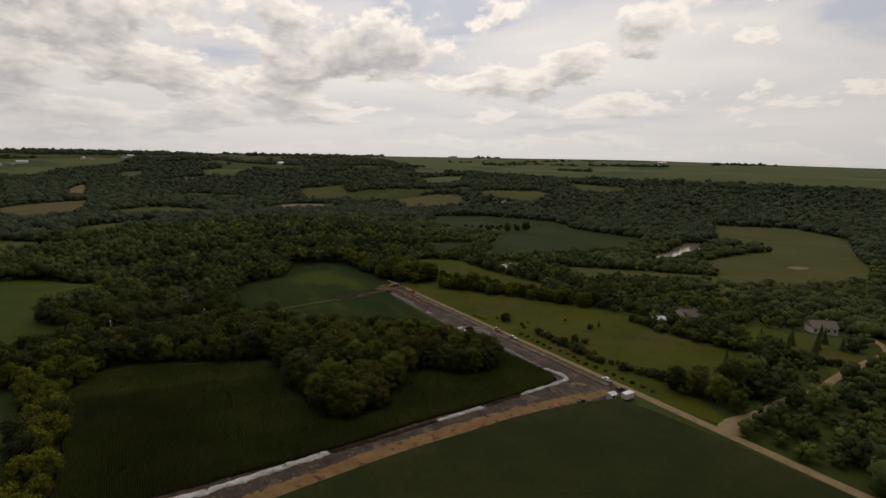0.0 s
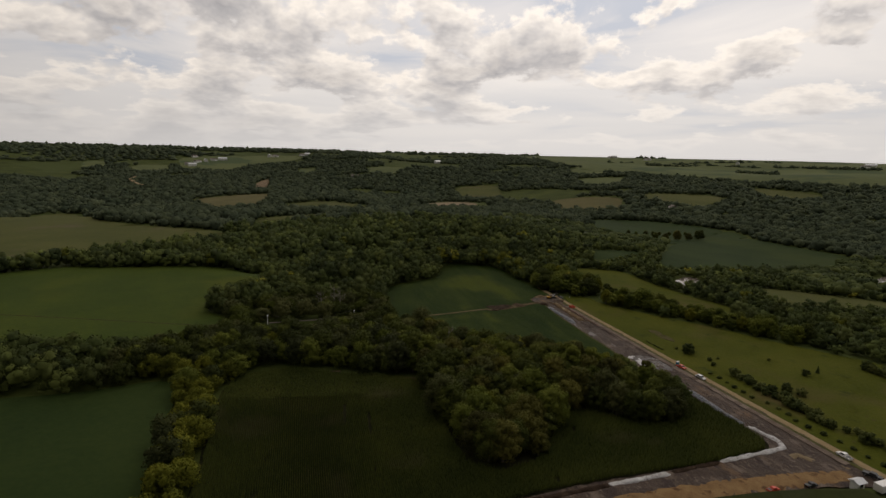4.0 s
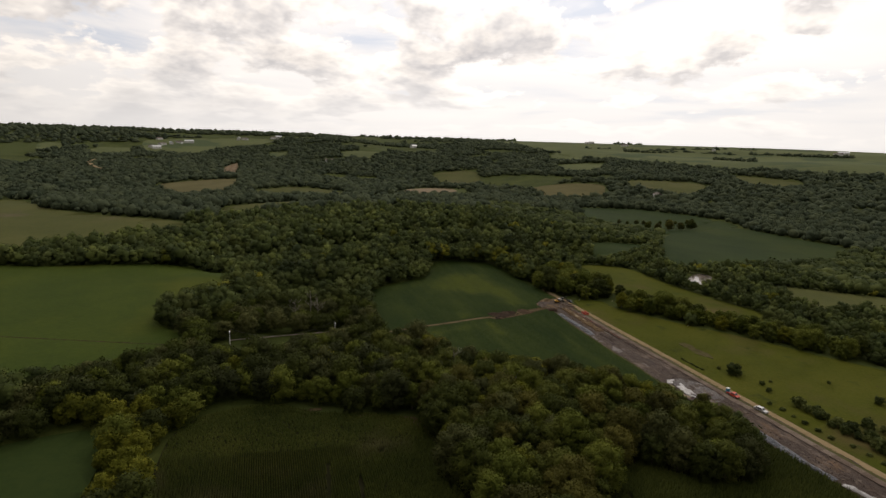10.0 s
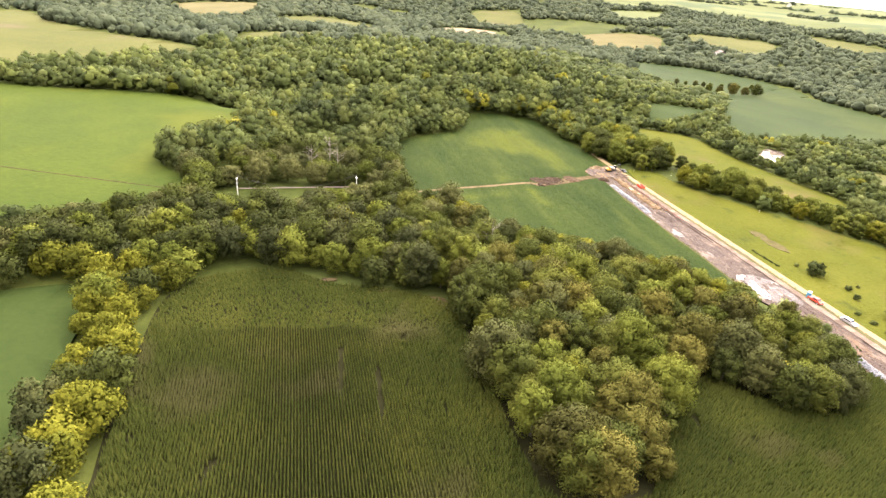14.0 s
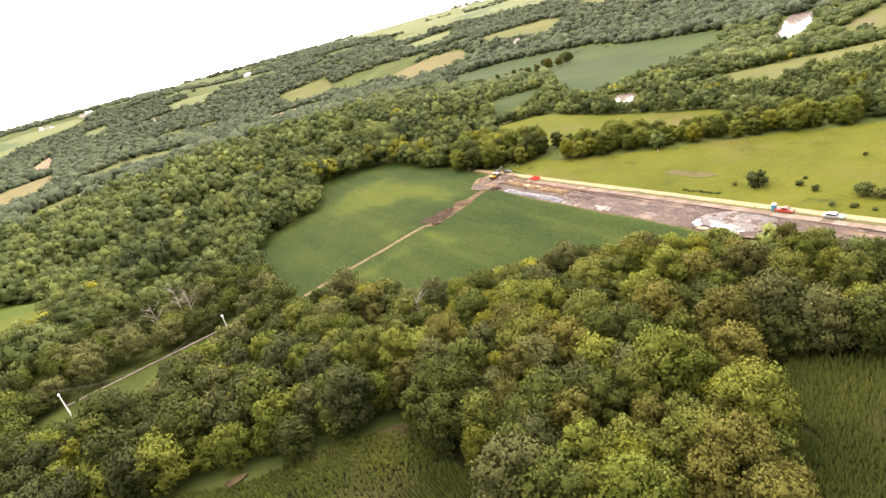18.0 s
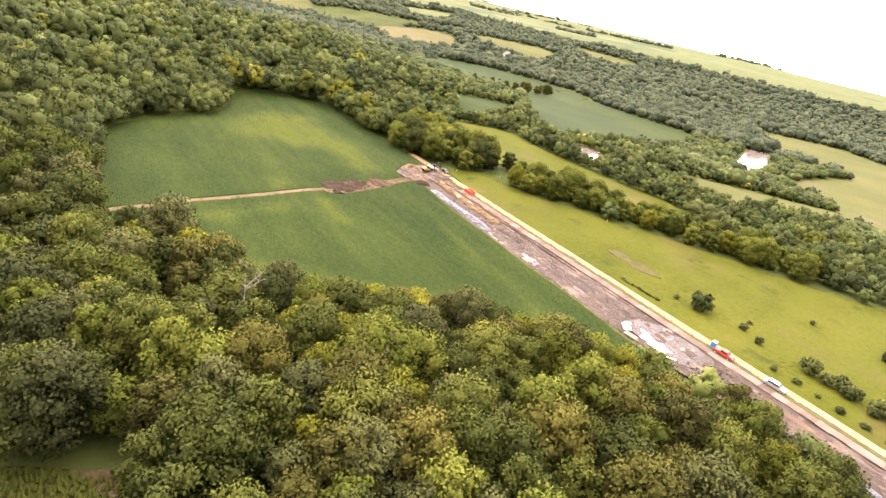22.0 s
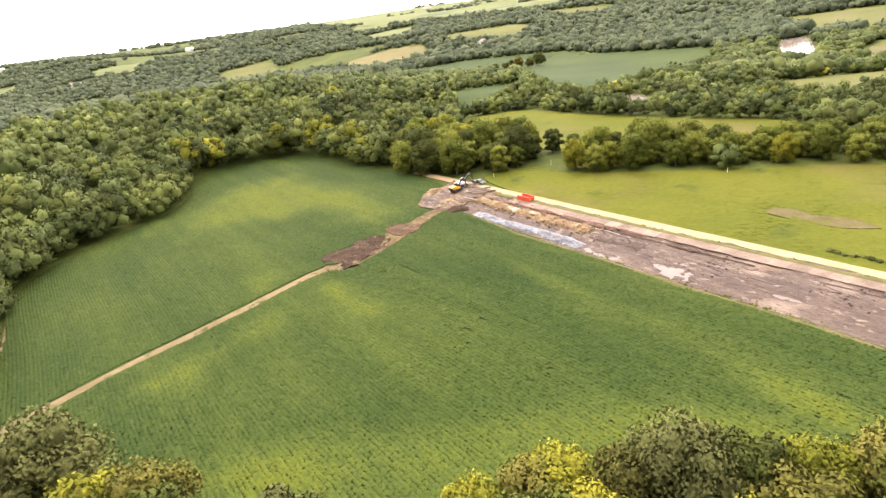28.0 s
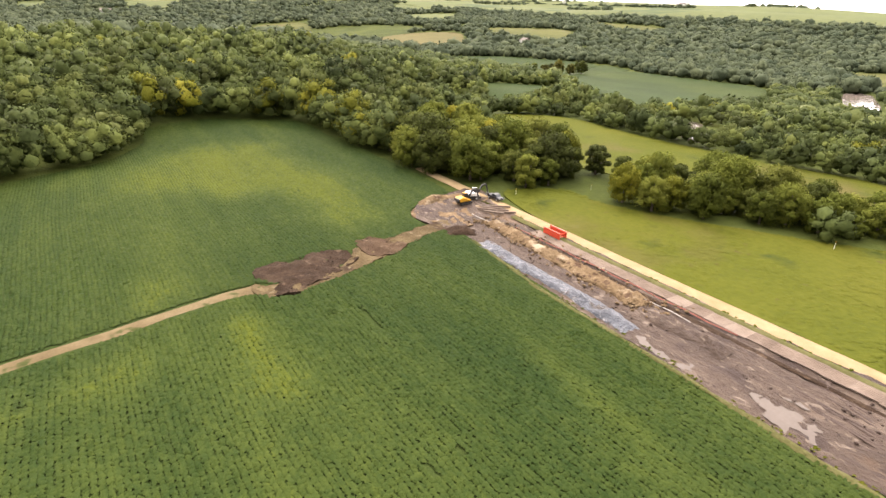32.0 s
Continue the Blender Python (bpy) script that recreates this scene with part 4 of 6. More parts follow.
def leaf_shell(rng, centres, radii, count, size, spread, low, inner, middle, whole=0.42, ruffle=0.28):
    """Leaf clumps, each a folded pair of triangles, over the outsides of a crown's lobes. They take their light as the rounded mass that they cover does."""
    verts, faces, normals, base = [], [], [], 0
    for c, r in zip(centres, radii):
        d = unit(rng.normal(size=(max(4, int(count)) * 2, 3)))
        d = d[d[:, 2] > low][:max(4, int(count))]
        n = len(d)
        p = c + d * r[None] * rng.uniform(inner, 1.2, (n, 1))
        nrm = d + rng.normal(size=(n, 3)) * spread
        nrm *= np.where((nrm * d).sum(1) < 0, -1.0, 1.0)[:, None]
        nrm = unit(nrm)
        a = unit(np.cross(nrm, rng.normal(size=(n, 3))))
        b = np.cross(nrm, a)
        s = size * rng.uniform(0.6, 1.35, (n, 1))
        t = size * rng.uniform(0.5, 1.1, (n, 1))
        quad = np.stack([p - a * s * 0.5, p - b * t * 0.5 - nrm * s * 0.18, p + a * s * 0.55, p + b * t * 0.5 - nrm * s * 0.12], 1)
        verts.append(quad.reshape(-1, 3))
        soft = unit((1 - whole) * d + whole * unit(p - middle) + ruffle * nrm)
        normals.append(np.repeat(soft, 4, 0))
        k = base + np.arange(n)[:, None] * 4
        faces.append(np.concatenate([k + [0, 1, 2], k + [0, 2, 3]], 0))
        base += n * 4
    return np.concatenate(verts), np.concatenate(faces), np.concatenate(normals)


def crown_lobes(rng, wide, tall, foot, lobes):
    """Centres and radii of the rounded masses of a crown."""
    centres, radii = [np.array([0, 0, foot + tall * 0.5])], [np.array([wide * 0.30, wide * 0.30, tall * 0.34])]
    for i in range(lobes - 1):
        f = (i + 0.5) / (lobes - 1)
        h = 1 - 1.75 * f + rng.uniform(-0.1, 0.1)
        h = max(-0.85, min(0.95, h))
        a = i * 2.39996 + rng.uniform(-0.4, 0.4)
        rad = wide * 0.5 * math.sqrt(max(0.05, 1 - h * h)) * rng.uniform(0.60, 0.86)
        centres.append(np.array([math.cos(a) * rad, math.sin(a) * rad, foot + tall * (0.5 + 0.40 * h)]))
        r = wide * rng.uniform(0.15, 0.25) * (2.6 / math.sqrt(lobes) if lobes < 10 else 1)
        radii.append(np.array([r, r, r * rng.uniform(0.75, 1.0)]))
    return centres, radii


def crown_arrays(rng, wide, tall, foot, lobes, count, size, fine, low=-0.35, inner=0.58, core=0.0, whole=0.42):
    """Points, faces and normals of a crown: leaf clumps over rounded masses, with a dense, knobbly heart in each; whole: how far it is lit as one mass."""
    centres, radii = crown_lobes(rng, wide, tall, foot, lobes)
    middle = np.array([0, 0, foot + tall * 0.38])
    v, f, n = leaf_shell(rng, centres, radii, count, size, 0.6 if fine else 0.5, low, inner, middle, whole, 0.28 if fine else 0.14)
    vs, fs, ns, base = [v], [f], [n], len(v)
    iv, jf = (ICO2_V, ICO2_F) if fine else (ICO_V, ICO_F)
    for c, r in zip(centres, radii):
        lump = iv * r * (core or (0.66 if fine else 0.7)) * rng.uniform(0.6 if fine else 0.8, 1.2, (len(iv), 1))
        vs.append(c + lump)
        ns.append(unit((1 - whole) * iv + whole * unit(c + lump - middle) + rng.normal(size=iv.shape) * (0.16 if fine else 0.10)))
        fs.append(jf + base)
        base += len(iv)
    return np.concatenate(vs), np.concatenate(fs), np.concatenate(ns)


def dome_arrays(rng, wide, tall, lumps, leaves, size):
    """A far crown: one lumpy dome with smaller swellings and a ragged rim of leaf clumps."""
    middle = np.array([0, 0, tall * 0.45])
    vs, fs, ns, base = [], [], [], 0
    for i in range(lumps + 1):
        a = i * 2.4 + rng.uniform(-0.4, 0.4)
        if i == 0:
            iv, jf, c, r = *((ICO2_V, ICO2_F) if wide < 15 else (ICO_V, ICO_F)), middle, np.array([wide * 0.42, wide * 0.42, tall * 0.5])
        else:
            iv, jf = ICO_V, ICO_F
            c = middle + np.array([math.cos(a) * wide * 0.3, math.sin(a) * wide * 0.3, tall * rng.uniform(-0.1, 0.28)])
            r = np.array([1, 1, 0.9]) * wide * rng.uniform(0.16, 0.25)
        lump = iv * r * rng.uniform(0.7, 1.2, (len(iv), 1))
        vs.append(c + lump)
        ns.append(unit(unit(lump) + (0, 0, 0.35) + rng.normal(size=iv.shape) * 0.10))
        fs.append(jf + base)
        base += len(iv)
    if leaves:
        v, f, n = leaf_shell(rng, [middle], [np.array([wide * 0.46, wide * 0.46, tall * 0.52])], leaves, size, 0.5, -0.1, 0.92, middle)
        vs.append(v), ns.append(n), fs.append(f + base)
    return np.concatenate(vs), np.concatenate(fs), np.concatenate(ns)


def trunk_mesh(rng, height, radius, spread, mat):
    bm = bmesh.new()
    lean = Vector((rng.uniform(-0.3, 0.3), rng.uniform(-0.3, 0.3), 0))
    tube(bm, (0, 0, -0.4), (lean.x * 0.5, lean.y * 0.5, height * 0.45), radius * 1.25, radius * 0.8, 7)
    tube(bm, (lean.x * 0.5, lean.y * 0.5, height * 0.44), (lean.x, lean.y, height * 0.8), radius * 0.8, radius * 0.3, 6)
    for i in range(5):
        a = i * 1.4 + rng.uniform(-0.4, 0.4)
        z = height * rng.uniform(0.3, 0.55)
        tube(bm, (lean.x * 0.5, lean.y * 0.5, z), (math.cos(a) * spread * 0.33, math.sin(a) * spread * 0.33, z + height * rng.uniform(0.15, 0.3)), radius * 0.42, radius * 0.12, 5)
    me = bpy.data.meshes.new("trunk")
    bm.to_mesh(me)
    bm.free()
    me.materials.append(mat)
    return me


def crowns_of(v, f, n, golden):
    """The same crown in the leaf colours that grow side by side in the belts."""
    return [mesh_from("crown", v, f, mat, normals=n) for mat in ((leaf_gold,) if golden else (leaf_near, leaf_near, leaf_dusk, leaf_tawny, leaf_lime))]


TREE_KINDS = []
rng = np.random.default_rng(5)
for kind in range(7):
    tall = (10.5, 12.0, 9.0, 12.5, 11.0, 8.0, 10.0)[kind]
    wide = (7.5, 8.5, 6.5, 6.0, 9.0, 5.5, 7.0)[kind]
    foot = -tall * 0.02
    v, f, n = crown_arrays(rng, wide, tall - foot, foot, (22, 26, 20, 22, 26, 17, 21)[kind], 240, 0.40, True, -0.6, 0.62, 0.46)
    TREE_KINDS.append((trunk_mesh(rng, tall, 0.16 + tall * 0.012, wide, bark), crowns_of(v, f, n, kind == 6), wide, tall))


# the same make with finer leaves, for the trees that are passed closest
for kind in range(4):
    tall, wide = (10.0, 11.5, 9.0, 9.5)[kind], (7.0, 8.4, 6.4, 7.0)[kind]
    v, f, n = crown_arrays(rng, wide, tall * 1.02, -tall * 0.02, (24, 28, 22, 22)[kind], 360, 0.34, True, -0.6, 0.62, 0.46)
    TREE_KINDS.append((trunk_mesh(rng, tall, 0.16 + tall * 0.012, wide, bark), crowns_of(v, f, n, kind == 3), wide, tall))


def plant_tree(kind, x, y, size, spin, label, group, sink=0.0, tints=None):
    trunk, crowns, wide, tall = TREE_KINDS[kind]
    tree = stand("tree", label, "tree", Matrix.Translation((x, y, float(ground_height(x, y)) - sink)) @ Matrix.Rotation(spin, 4, "Z") @ Matrix.Diagonal((size, size, size * random.uniform(0.9, 1.1), 1)), group)
    piece("trunk", trunk, tree)
    piece("crown", random.choice([crowns[i] for i in tints] if tints and len(crowns) > 1 else crowns), tree)
    return tree


def scattered(x0, x1, y0, y1, gap, seed):
    """Points about a gap apart, unevenly."""
    r = np.random.default_rng(seed)
    ax, ay = np.meshgrid(np.arange(x0, x1, gap), np.arange(y0, y1, gap), indexing="ij")
    ax, ay = ax.astype(float), ay.astype(float)
    ax[:, ::2] += gap / 2
    ax, ay = ax.ravel(), ay.ravel()
    return ax + r.uniform(-0.34, 0.34, len(ax)) * gap, ay + r.uniform(-0.34, 0.34, len(ay)) * gap


# trees that stand along the camera's way, each a thing of its own
NEAR_WOOD = [(-168, -112), (-140, -84), (-100, -76), (-82, -52), (-55, -70), (-28, -84), (-8, -97), (4, -105), (18, -117), (13, -140), (-20, -136), (-30, -168), (-52, -166), (-60, -128), (-72, -106), (-100, -103), (-122, -110), (-110, -150), (-95, -206), (-118, -208), (-134, -150), (-136, -122)]
tx, ty = scattered(-180, 40, -215, -40, 4.9, 11)
keep = inside(NEAR_WOOD, tx, ty) & ~open_land(tx, ty, 1.2)
near_spots = np.stack([tx, ty], 1)[keep]
single = near_spots[:, 0] > -78       # those past it are joined below, in the same make
for x, y in near_spots[single]:
    golden = (x < -98 and y < -118 and random.random() < 0.5) or random.random() < 0.05
    kind = 6 if golden else random.choice((0, 0, 1, 2, 3, 4, 4, 5))
    if -52 < x < 2 and y > -109:
        golden = random.random() < 0.22
        kind = 10 if golden else random.choice((7, 8, 9))
    size = random.uniform(0.74, 1.08) * (1.06 if -48 < x < -6 and y > -110 else 0.80 if x > 0 else 0.97) * (0.86 if (x < -98 and y < -118) else 1.0)
    plant_tree(kind, float(x), float(y), size, random.uniform(0, 6.28),
               "broadleaf tree with yellowing leaves in the wood's edge" if golden else "full-crowned green broadleaf tree in a wood belt", "trees of the wood belt")


for x, y, kind in ((-30.5, -86.4, 7), (-28.6, -86.9, 10), (-24.8, -89.2, 9), (-21.2, -90.8, 8), (-17.4, -92.6, 7), (-13.4, -95.2, 10), (-9.2, -98.2, 8), (-4.4, -100.2, 9), (0.4, -102.4, 10), (4.4, -103.8, 9)):
    plant_tree(kind, x, y, random.uniform(0.84, 0.95), random.uniform(0, 6.28), "yellow-green broadleaf tree at the soybeans' edge" if kind == 10 else "full-crowned green broadleaf tree in a wood belt", "trees of the wood belt")

LINE_WOOD = [(-3, 20), (0.5, 12), (5, 7.5), (13, 6.5), (21, 5), (23, -4), (35, -16), (50, -29), (65, -41), (81, -58), (92, -68), (99, -58), (84, -40), (70, -26), (56, -16), (43, -2), (33, 12), (24, 32), (12, 50), (-8, 46), (-6, 30)]
tx, ty = scattered(-10, 110, -75, 60, 4.6, 12)
keep = inside(LINE_WOOD, tx, ty) & ~open_land(tx, ty, 0.6) & (np.hypot(tx - 25.5, ty - 3.5) > 7)
for x, y in np.stack([tx, ty], 1)[keep]:
    golden = random.random() < 0.07
    plant_tree(6 if golden else random.choice((0, 2, 4, 5, 5)), float(x), float(y), random.uniform(0.6, 0.88) * (1.25 if y > 8 else 1.0), random.uniform(0, 6.28),
               "broadleaf tree with yellowing leaves in the meadow's tree line" if golden else "rounded green tree in the meadow's tree line", "trees of the meadow line", 0.7, (4, 4, 4, 0))


for x, y in [(154, 365), (162, 362), (180, 381), (191, 388), (201, 394), (217, 403), (231, 413), (244, 421), (262, 428), (270, 433)]:
    plant_tree(random.choice((0, 2, 4)), x, y, random.uniform(0.5, 0.72), random.uniform(0, 6.28), "single rounded tree in a row between soybean fields", "trees of the field row", 0.5, (0, 2))


def wood(name, x, y, lobes, count, size, tall, wide, seed, label, vary=(0.75, 1.2), mat=None, kinds=6, low=-0.2, inner=0.58, core=0.0, dome=False, whole=0.62):
    """Trees past counting, joined: copies of a few crown shapes, each turned, sized and toned anew."""
    r = np.random.default_rng(seed)
    shapes = []
    for _ in range(kinds):
        w, h = wide * r.uniform(0.85, 1.15), tall * 0.86 * r.uniform(0.85, 1.15)
        shapes.append(dome_arrays(r, w, h, lobes, count, size) if dome else crown_arrays(r, w, h, -tall * 0.03, lobes, count, size, False, low, inner, core, whole))
    vs, fs, ns, ts, base = [], [], [], [], 0
    pick = r.integers(0, kinds, len(x))
    z = ground_height(x, y)
    for k in range(kinds):
        who = np.nonzero(pick == k)[0]
        if not len(who):
            continue
        v, f, n = shapes[k]
        a, s = r.uniform(0, 6.28, len(who)), r.uniform(*vary, len(who))
        c, q = np.cos(a)[:, None], np.sin(a)[:, None]
        px = (v[None, :, 0] * c - v[None, :, 1] * q) * s[:, None] + x[who][:, None]
        py = (v[None, :, 0] * q + v[None, :, 1] * c) * s[:, None] + y[who][:, None]
        pz = v[None, :, 2] * (s * r.uniform(0.82, 1.2, len(who)))[:, None] + z[who][:, None]
        vs.append(np.stack([px, py, pz], -1).reshape(-1, 3))
        ns.append(np.stack([n[None, :, 0] * c - n[None, :, 1] * q, n[None, :, 0] * q + n[None, :, 1] * c, n[None, :, 2] + 0 * c], -1).reshape(-1, 3))
        ts.append(np.repeat(np.clip(r.normal(0, 0.45, len(who)), -1, 1), len(v)))
        fs.append((f[None] + (base + np.arange(len(who)) * len(v))[:, None, None]).reshape(-1, 3))
        base += len(who) * len(v)
    ob = new(name, mesh_from(name, np.concatenate(vs), np.concatenate(fs), mat or leaf_far, normals=np.concatenate(ns), tone=np.concatenate(ts)))
    return tagged(ob, label, "woodland", kind="stuff")


left = near_spots[~single]
hedge = (left[:, 0] < -96) & (left[:, 1] < -116)
r = np.random.default_rng(3)
gold = hedge & (r.random(len(left)) < 0.75) | (r.random(len(left)) < 0.06)
wood("hedge_wood", left[gold, 0], left[gold, 1], 18, 100, 0.52, 8.6, 6.6, 33, "yellowing trees of a hedgerow beside the corn", (0.8, 1.1), leaf_gold, 5, -0.5, 0.66, 0.42, whole=0.5)
belt = np.random.default_rng(6).random(len(left))
for low, high, mat, seed in ((0.0, 0.5, leaf_near, 34), (0.5, 0.8, leaf_dusk, 37), (0.8, 1.0, leaf_lime, 38)):
    k = ~gold & (belt >= low) & (belt < high)
    wood("belt_wood", left[k, 0], left[k, 1], 17, 120, 0.50, 10.2, 7.4, seed, "full-crowned green trees of the wood belt", (0.75, 1.1), mat, 4, -0.5, 0.66, 0.42, whole=0.5)


def ring(x, y):
    return np.hypot(x + 60, y + 230)


tx, ty = scattered(-330, 190, -215, 330, 6.7, 21)
r = ring(tx, ty)
keep = ~open_land(tx, ty, 1.0) & ~inside(NEAR_WOOD, tx, ty) & ~inside(LINE_WOOD, tx, ty) & (r < 480)
mx, my = tx[keep], ty[keep]
# trees stand close along the fields' edges
for poly in (BEANS, LEFT_BEANS, FAR_MEADOW, STRIP_PASTURE, SMALL_BEANS):
    line = np.array(softened(poly, 4.4, 1.0, 14))
    ahead = unit(np.roll(line, -1, 0) - np.roll(line, 1, 0))
    for out in (np.stack([ahead[:, 1], -ahead[:, 0]], 1), np.stack([-ahead[:, 1], ahead[:, 0]], 1)):
        p = line + out * 2.6
        k = ~open_land(p[:, 0], p[:, 1], 1.2) & ~inside(NEAR_WOOD, p[:, 0], p[:, 1]) & ~inside(LINE_WOOD, p[:, 0], p[:, 1])
        mx, my = np.concatenate([mx, p[k, 0]]), np.concatenate([my, p[k, 1]])
# those that stand beside the belts are made like them
beside = (mx < -40) & (my < -20) & (my > -215) & (np.hypot(mx + 60, my + 100) < 105)
which = np.random.default_rng(16).random(len(mx))
for low, high, mat, seed in ((0.0, 0.45, leaf_near, 134), (0.45, 0.8, leaf_dusk, 137), (0.8, 1.0, leaf_lime, 138)):
    k = beside & (which >= low) & (which < high)
    wood("belt_wood", mx[k], my[k], 17, 120, 0.50, 9.8, 7.2, seed, "full-crowned green trees of the wood belt", (0.75, 1.1), mat, 4, -0.5, 0.66, 0.42, whole=0.5)
mx, my = mx[~beside], my[~beside]
hilly = mx < 0
close = np.hypot(mx + 30, my + 60) < 190
tone = np.random.default_rng(9).random(len(mx))
lit = (mx > -34) & (mx < -2) & (my > 22) & (my < 86) & (edge_distance(BEANS, mx, my) < 6)
tone[lit & (np.random.default_rng(10).random(len(mx)) < 0.35)] = 0.99
hill, river = "dense green broadleaf wood over a hill and hollows", "belts of green broadleaf trees along the meadow and river"
TONES = ((0.0, 0.46, leaf_far), (0.46, 0.82, leaf_deep), (0.82, 0.98, leaf_olive), (0.98, 1.0, leaf_gold))
for i, (low, high, mat) in enumerate(TONES):
    these = (tone >= low) & (tone < high)
    k = these & hilly & close
    wood("hill_wood", mx[k], my[k], 9, 60, 0.54, 11.0, 8.4, 31 + i, hill, (0.75, 1.3), mat, 3, -0.5, 0.82, 0.74, whole=0.72)
    k = these & hilly & ~close
    wood("ridge_wood", mx[k], my[k], 7, 18, 0.80, 10.5, 8.8, 41 + i, hill, (0.75, 1.3), mat, 3, -0.2, 0.88, 0.88, whole=0.74)
    k = these & ~hilly & close
    wood("meadow_wood", mx[k], my[k], 9, 46, 0.52, 7.4, 6.8, 51 + i, river, (0.6, 1.2), mat, 3, -0.5, 0.86, 0.82, whole=0.68)
    k = these & ~hilly & ~close
    wood("river_wood", mx[k], my[k], 6, 16, 0.80, 7.0, 7.4, 61 + i, river, (0.6, 1.15), mat, 3, -0.2, 0.88, 0.88, whole=0.7)

tx, ty = scattered(-900, 900, -250, 1000, 8.8, 41)
r = ring(tx, ty)
used = (tx > -330) & (tx < 190) & (ty > -215) & (ty < 330) & (r < 480)
keep = ~open_land(tx, ty, 3) & ~used & (r < 950) & (r > 60) & (tx < 1.6 * (ty + 400)) & (tx > -1.15 * (ty + 400))
near = keep & (r < 640) & (tx > 0)
keep &= ~near
wood("flat_wood", tx[near], ty[near], 4, 26, 1.3, 7.6, 9.6, 43, "broadleaf belts on the river flat", (0.7, 1.2), leaf_deep, 8, dome=True)
wood("valley_wood", tx[keep], ty[keep], 4, 26, 1.5, 10.5, 11.0, 42, "broadleaf woods of the river valley", (0.5, 1.3), mat=leaf_hazed, kinds=8, dome=True)

tx, ty = scattered(-2000, 2400, -100, 2300, 14.5, 51)
r = ring(tx, ty)
patchy = np.array([noise.fractal(Vector((a / 420, b / 300, 3.0)), 0.8, 2.0, 4) for a, b in zip(tx, ty)])
keep = ~open_land(tx, ty, 5) & (r >= 950) & (r < 2300) & (patchy > -0.55 + 0.55 * sstep(1300, 2300, r)) & (tx < 1.6 * (ty + 400)) & (tx > -1.15 * (ty + 400))
wood("far_wood", tx[keep], ty[keep], 2, 8, 3.4, 11.0, 17.5, 52, "distant dark woods on low hills", (0.55, 1.3), mat=leaf_hazed, kinds=6, dome=True)
tx, ty = scattered(-2900, 2900, 300, 3000, 32, 61)
r = ring(tx, ty)
patchy = np.array([noise.fractal(Vector((a / 600, b / 170, 8.0)), 0.8, 2.0, 4) for a, b in zip(tx, ty)])
keep = ~open_land(tx, ty, 5) & (r >= 2300) & (r < 3000) & (patchy > -0.16) & (np.abs(tx) < 1.3 * (ty + 500))
wood("horizon_wood", tx[keep], ty[keep], 1, 0, 8.0, 4.2, 44.0, 62, "dark tree lines near the horizon", mat=leaf_hazed, kinds=4, dome=True)

# ---- crops and grass ----
ROW = np.array([0.28, -0.96])          # the rows run along the lane
ACROSS = np.array([0.96, 0.28])


def tufts(name, x, y, z0, blades, reach, rise, width, mat, seed, label, category):
    """Leaf blades past counting: each a folded pair of triangles that rises and bends outward."""
    r = np.random.default_rng(seed)
    n = len(x)
    base = np.stack([x, y, ground_height(x, y) + z0], 1)
    vs = []
    for b in range(blades):
        a = r.uniform(0, 6.28, n)
        d = np.stack([np.cos(a), np.sin(a), 0 * a], 1)
        side = np.stack([-np.sin(a), np.cos(a), 0 * a], 1)
        up = np.array([0, 0, 1.0])
        l, h, w = reach * r.uniform(0.6, 1.3, (n, 1)), rise * r.uniform(0.6, 1.25, (n, 1)), width * r.uniform(0.7, 1.3, (n, 1))
        vs.append(np.stack([base, base + d * l * 0.5 + up * h + side * w * 0.5, base + d * l + up * h * 0.85, base + d * l * 0.5 + up * h - side * w * 0.5], 1))
    v = np.stack(vs, 1).reshape(-1, 3)
    k = (np.arange(n * blades) * 4)[:, None]
    f = np.concatenate([k + [0, 2, 1], k + [0, 3, 2]], 0)
    return tagged(new(name, mesh_from(name, v, f, mat)), label, category, kind="stuff")


def in_rows(x0, x1, y0, y1, gap, along, seed, jitter=0.12, sway=0.25):
    r = np.random.default_rng(seed)
    corners = np.array([(x0, y0), (x1, y0), (x0, y1), (x1, y1)])
    u, v = corners @ ACROSS, corners @ ROW
    a, b = np.meshgrid(np.arange(u.min(), u.max(), gap), np.arange(v.min(), v.max(), along), indexing="ij")
    a = a.ravel() + r.normal(0, jitter * gap, a.size) + sway * np.sin(b.ravel() / 9 + 1)
    b = b.ravel() + r.uniform(-0.4, 0.4, b.size) * along
    p = a[:, None] * ACROSS + b[:, None] * ROW
    return p[:, 0], p[:, 1]


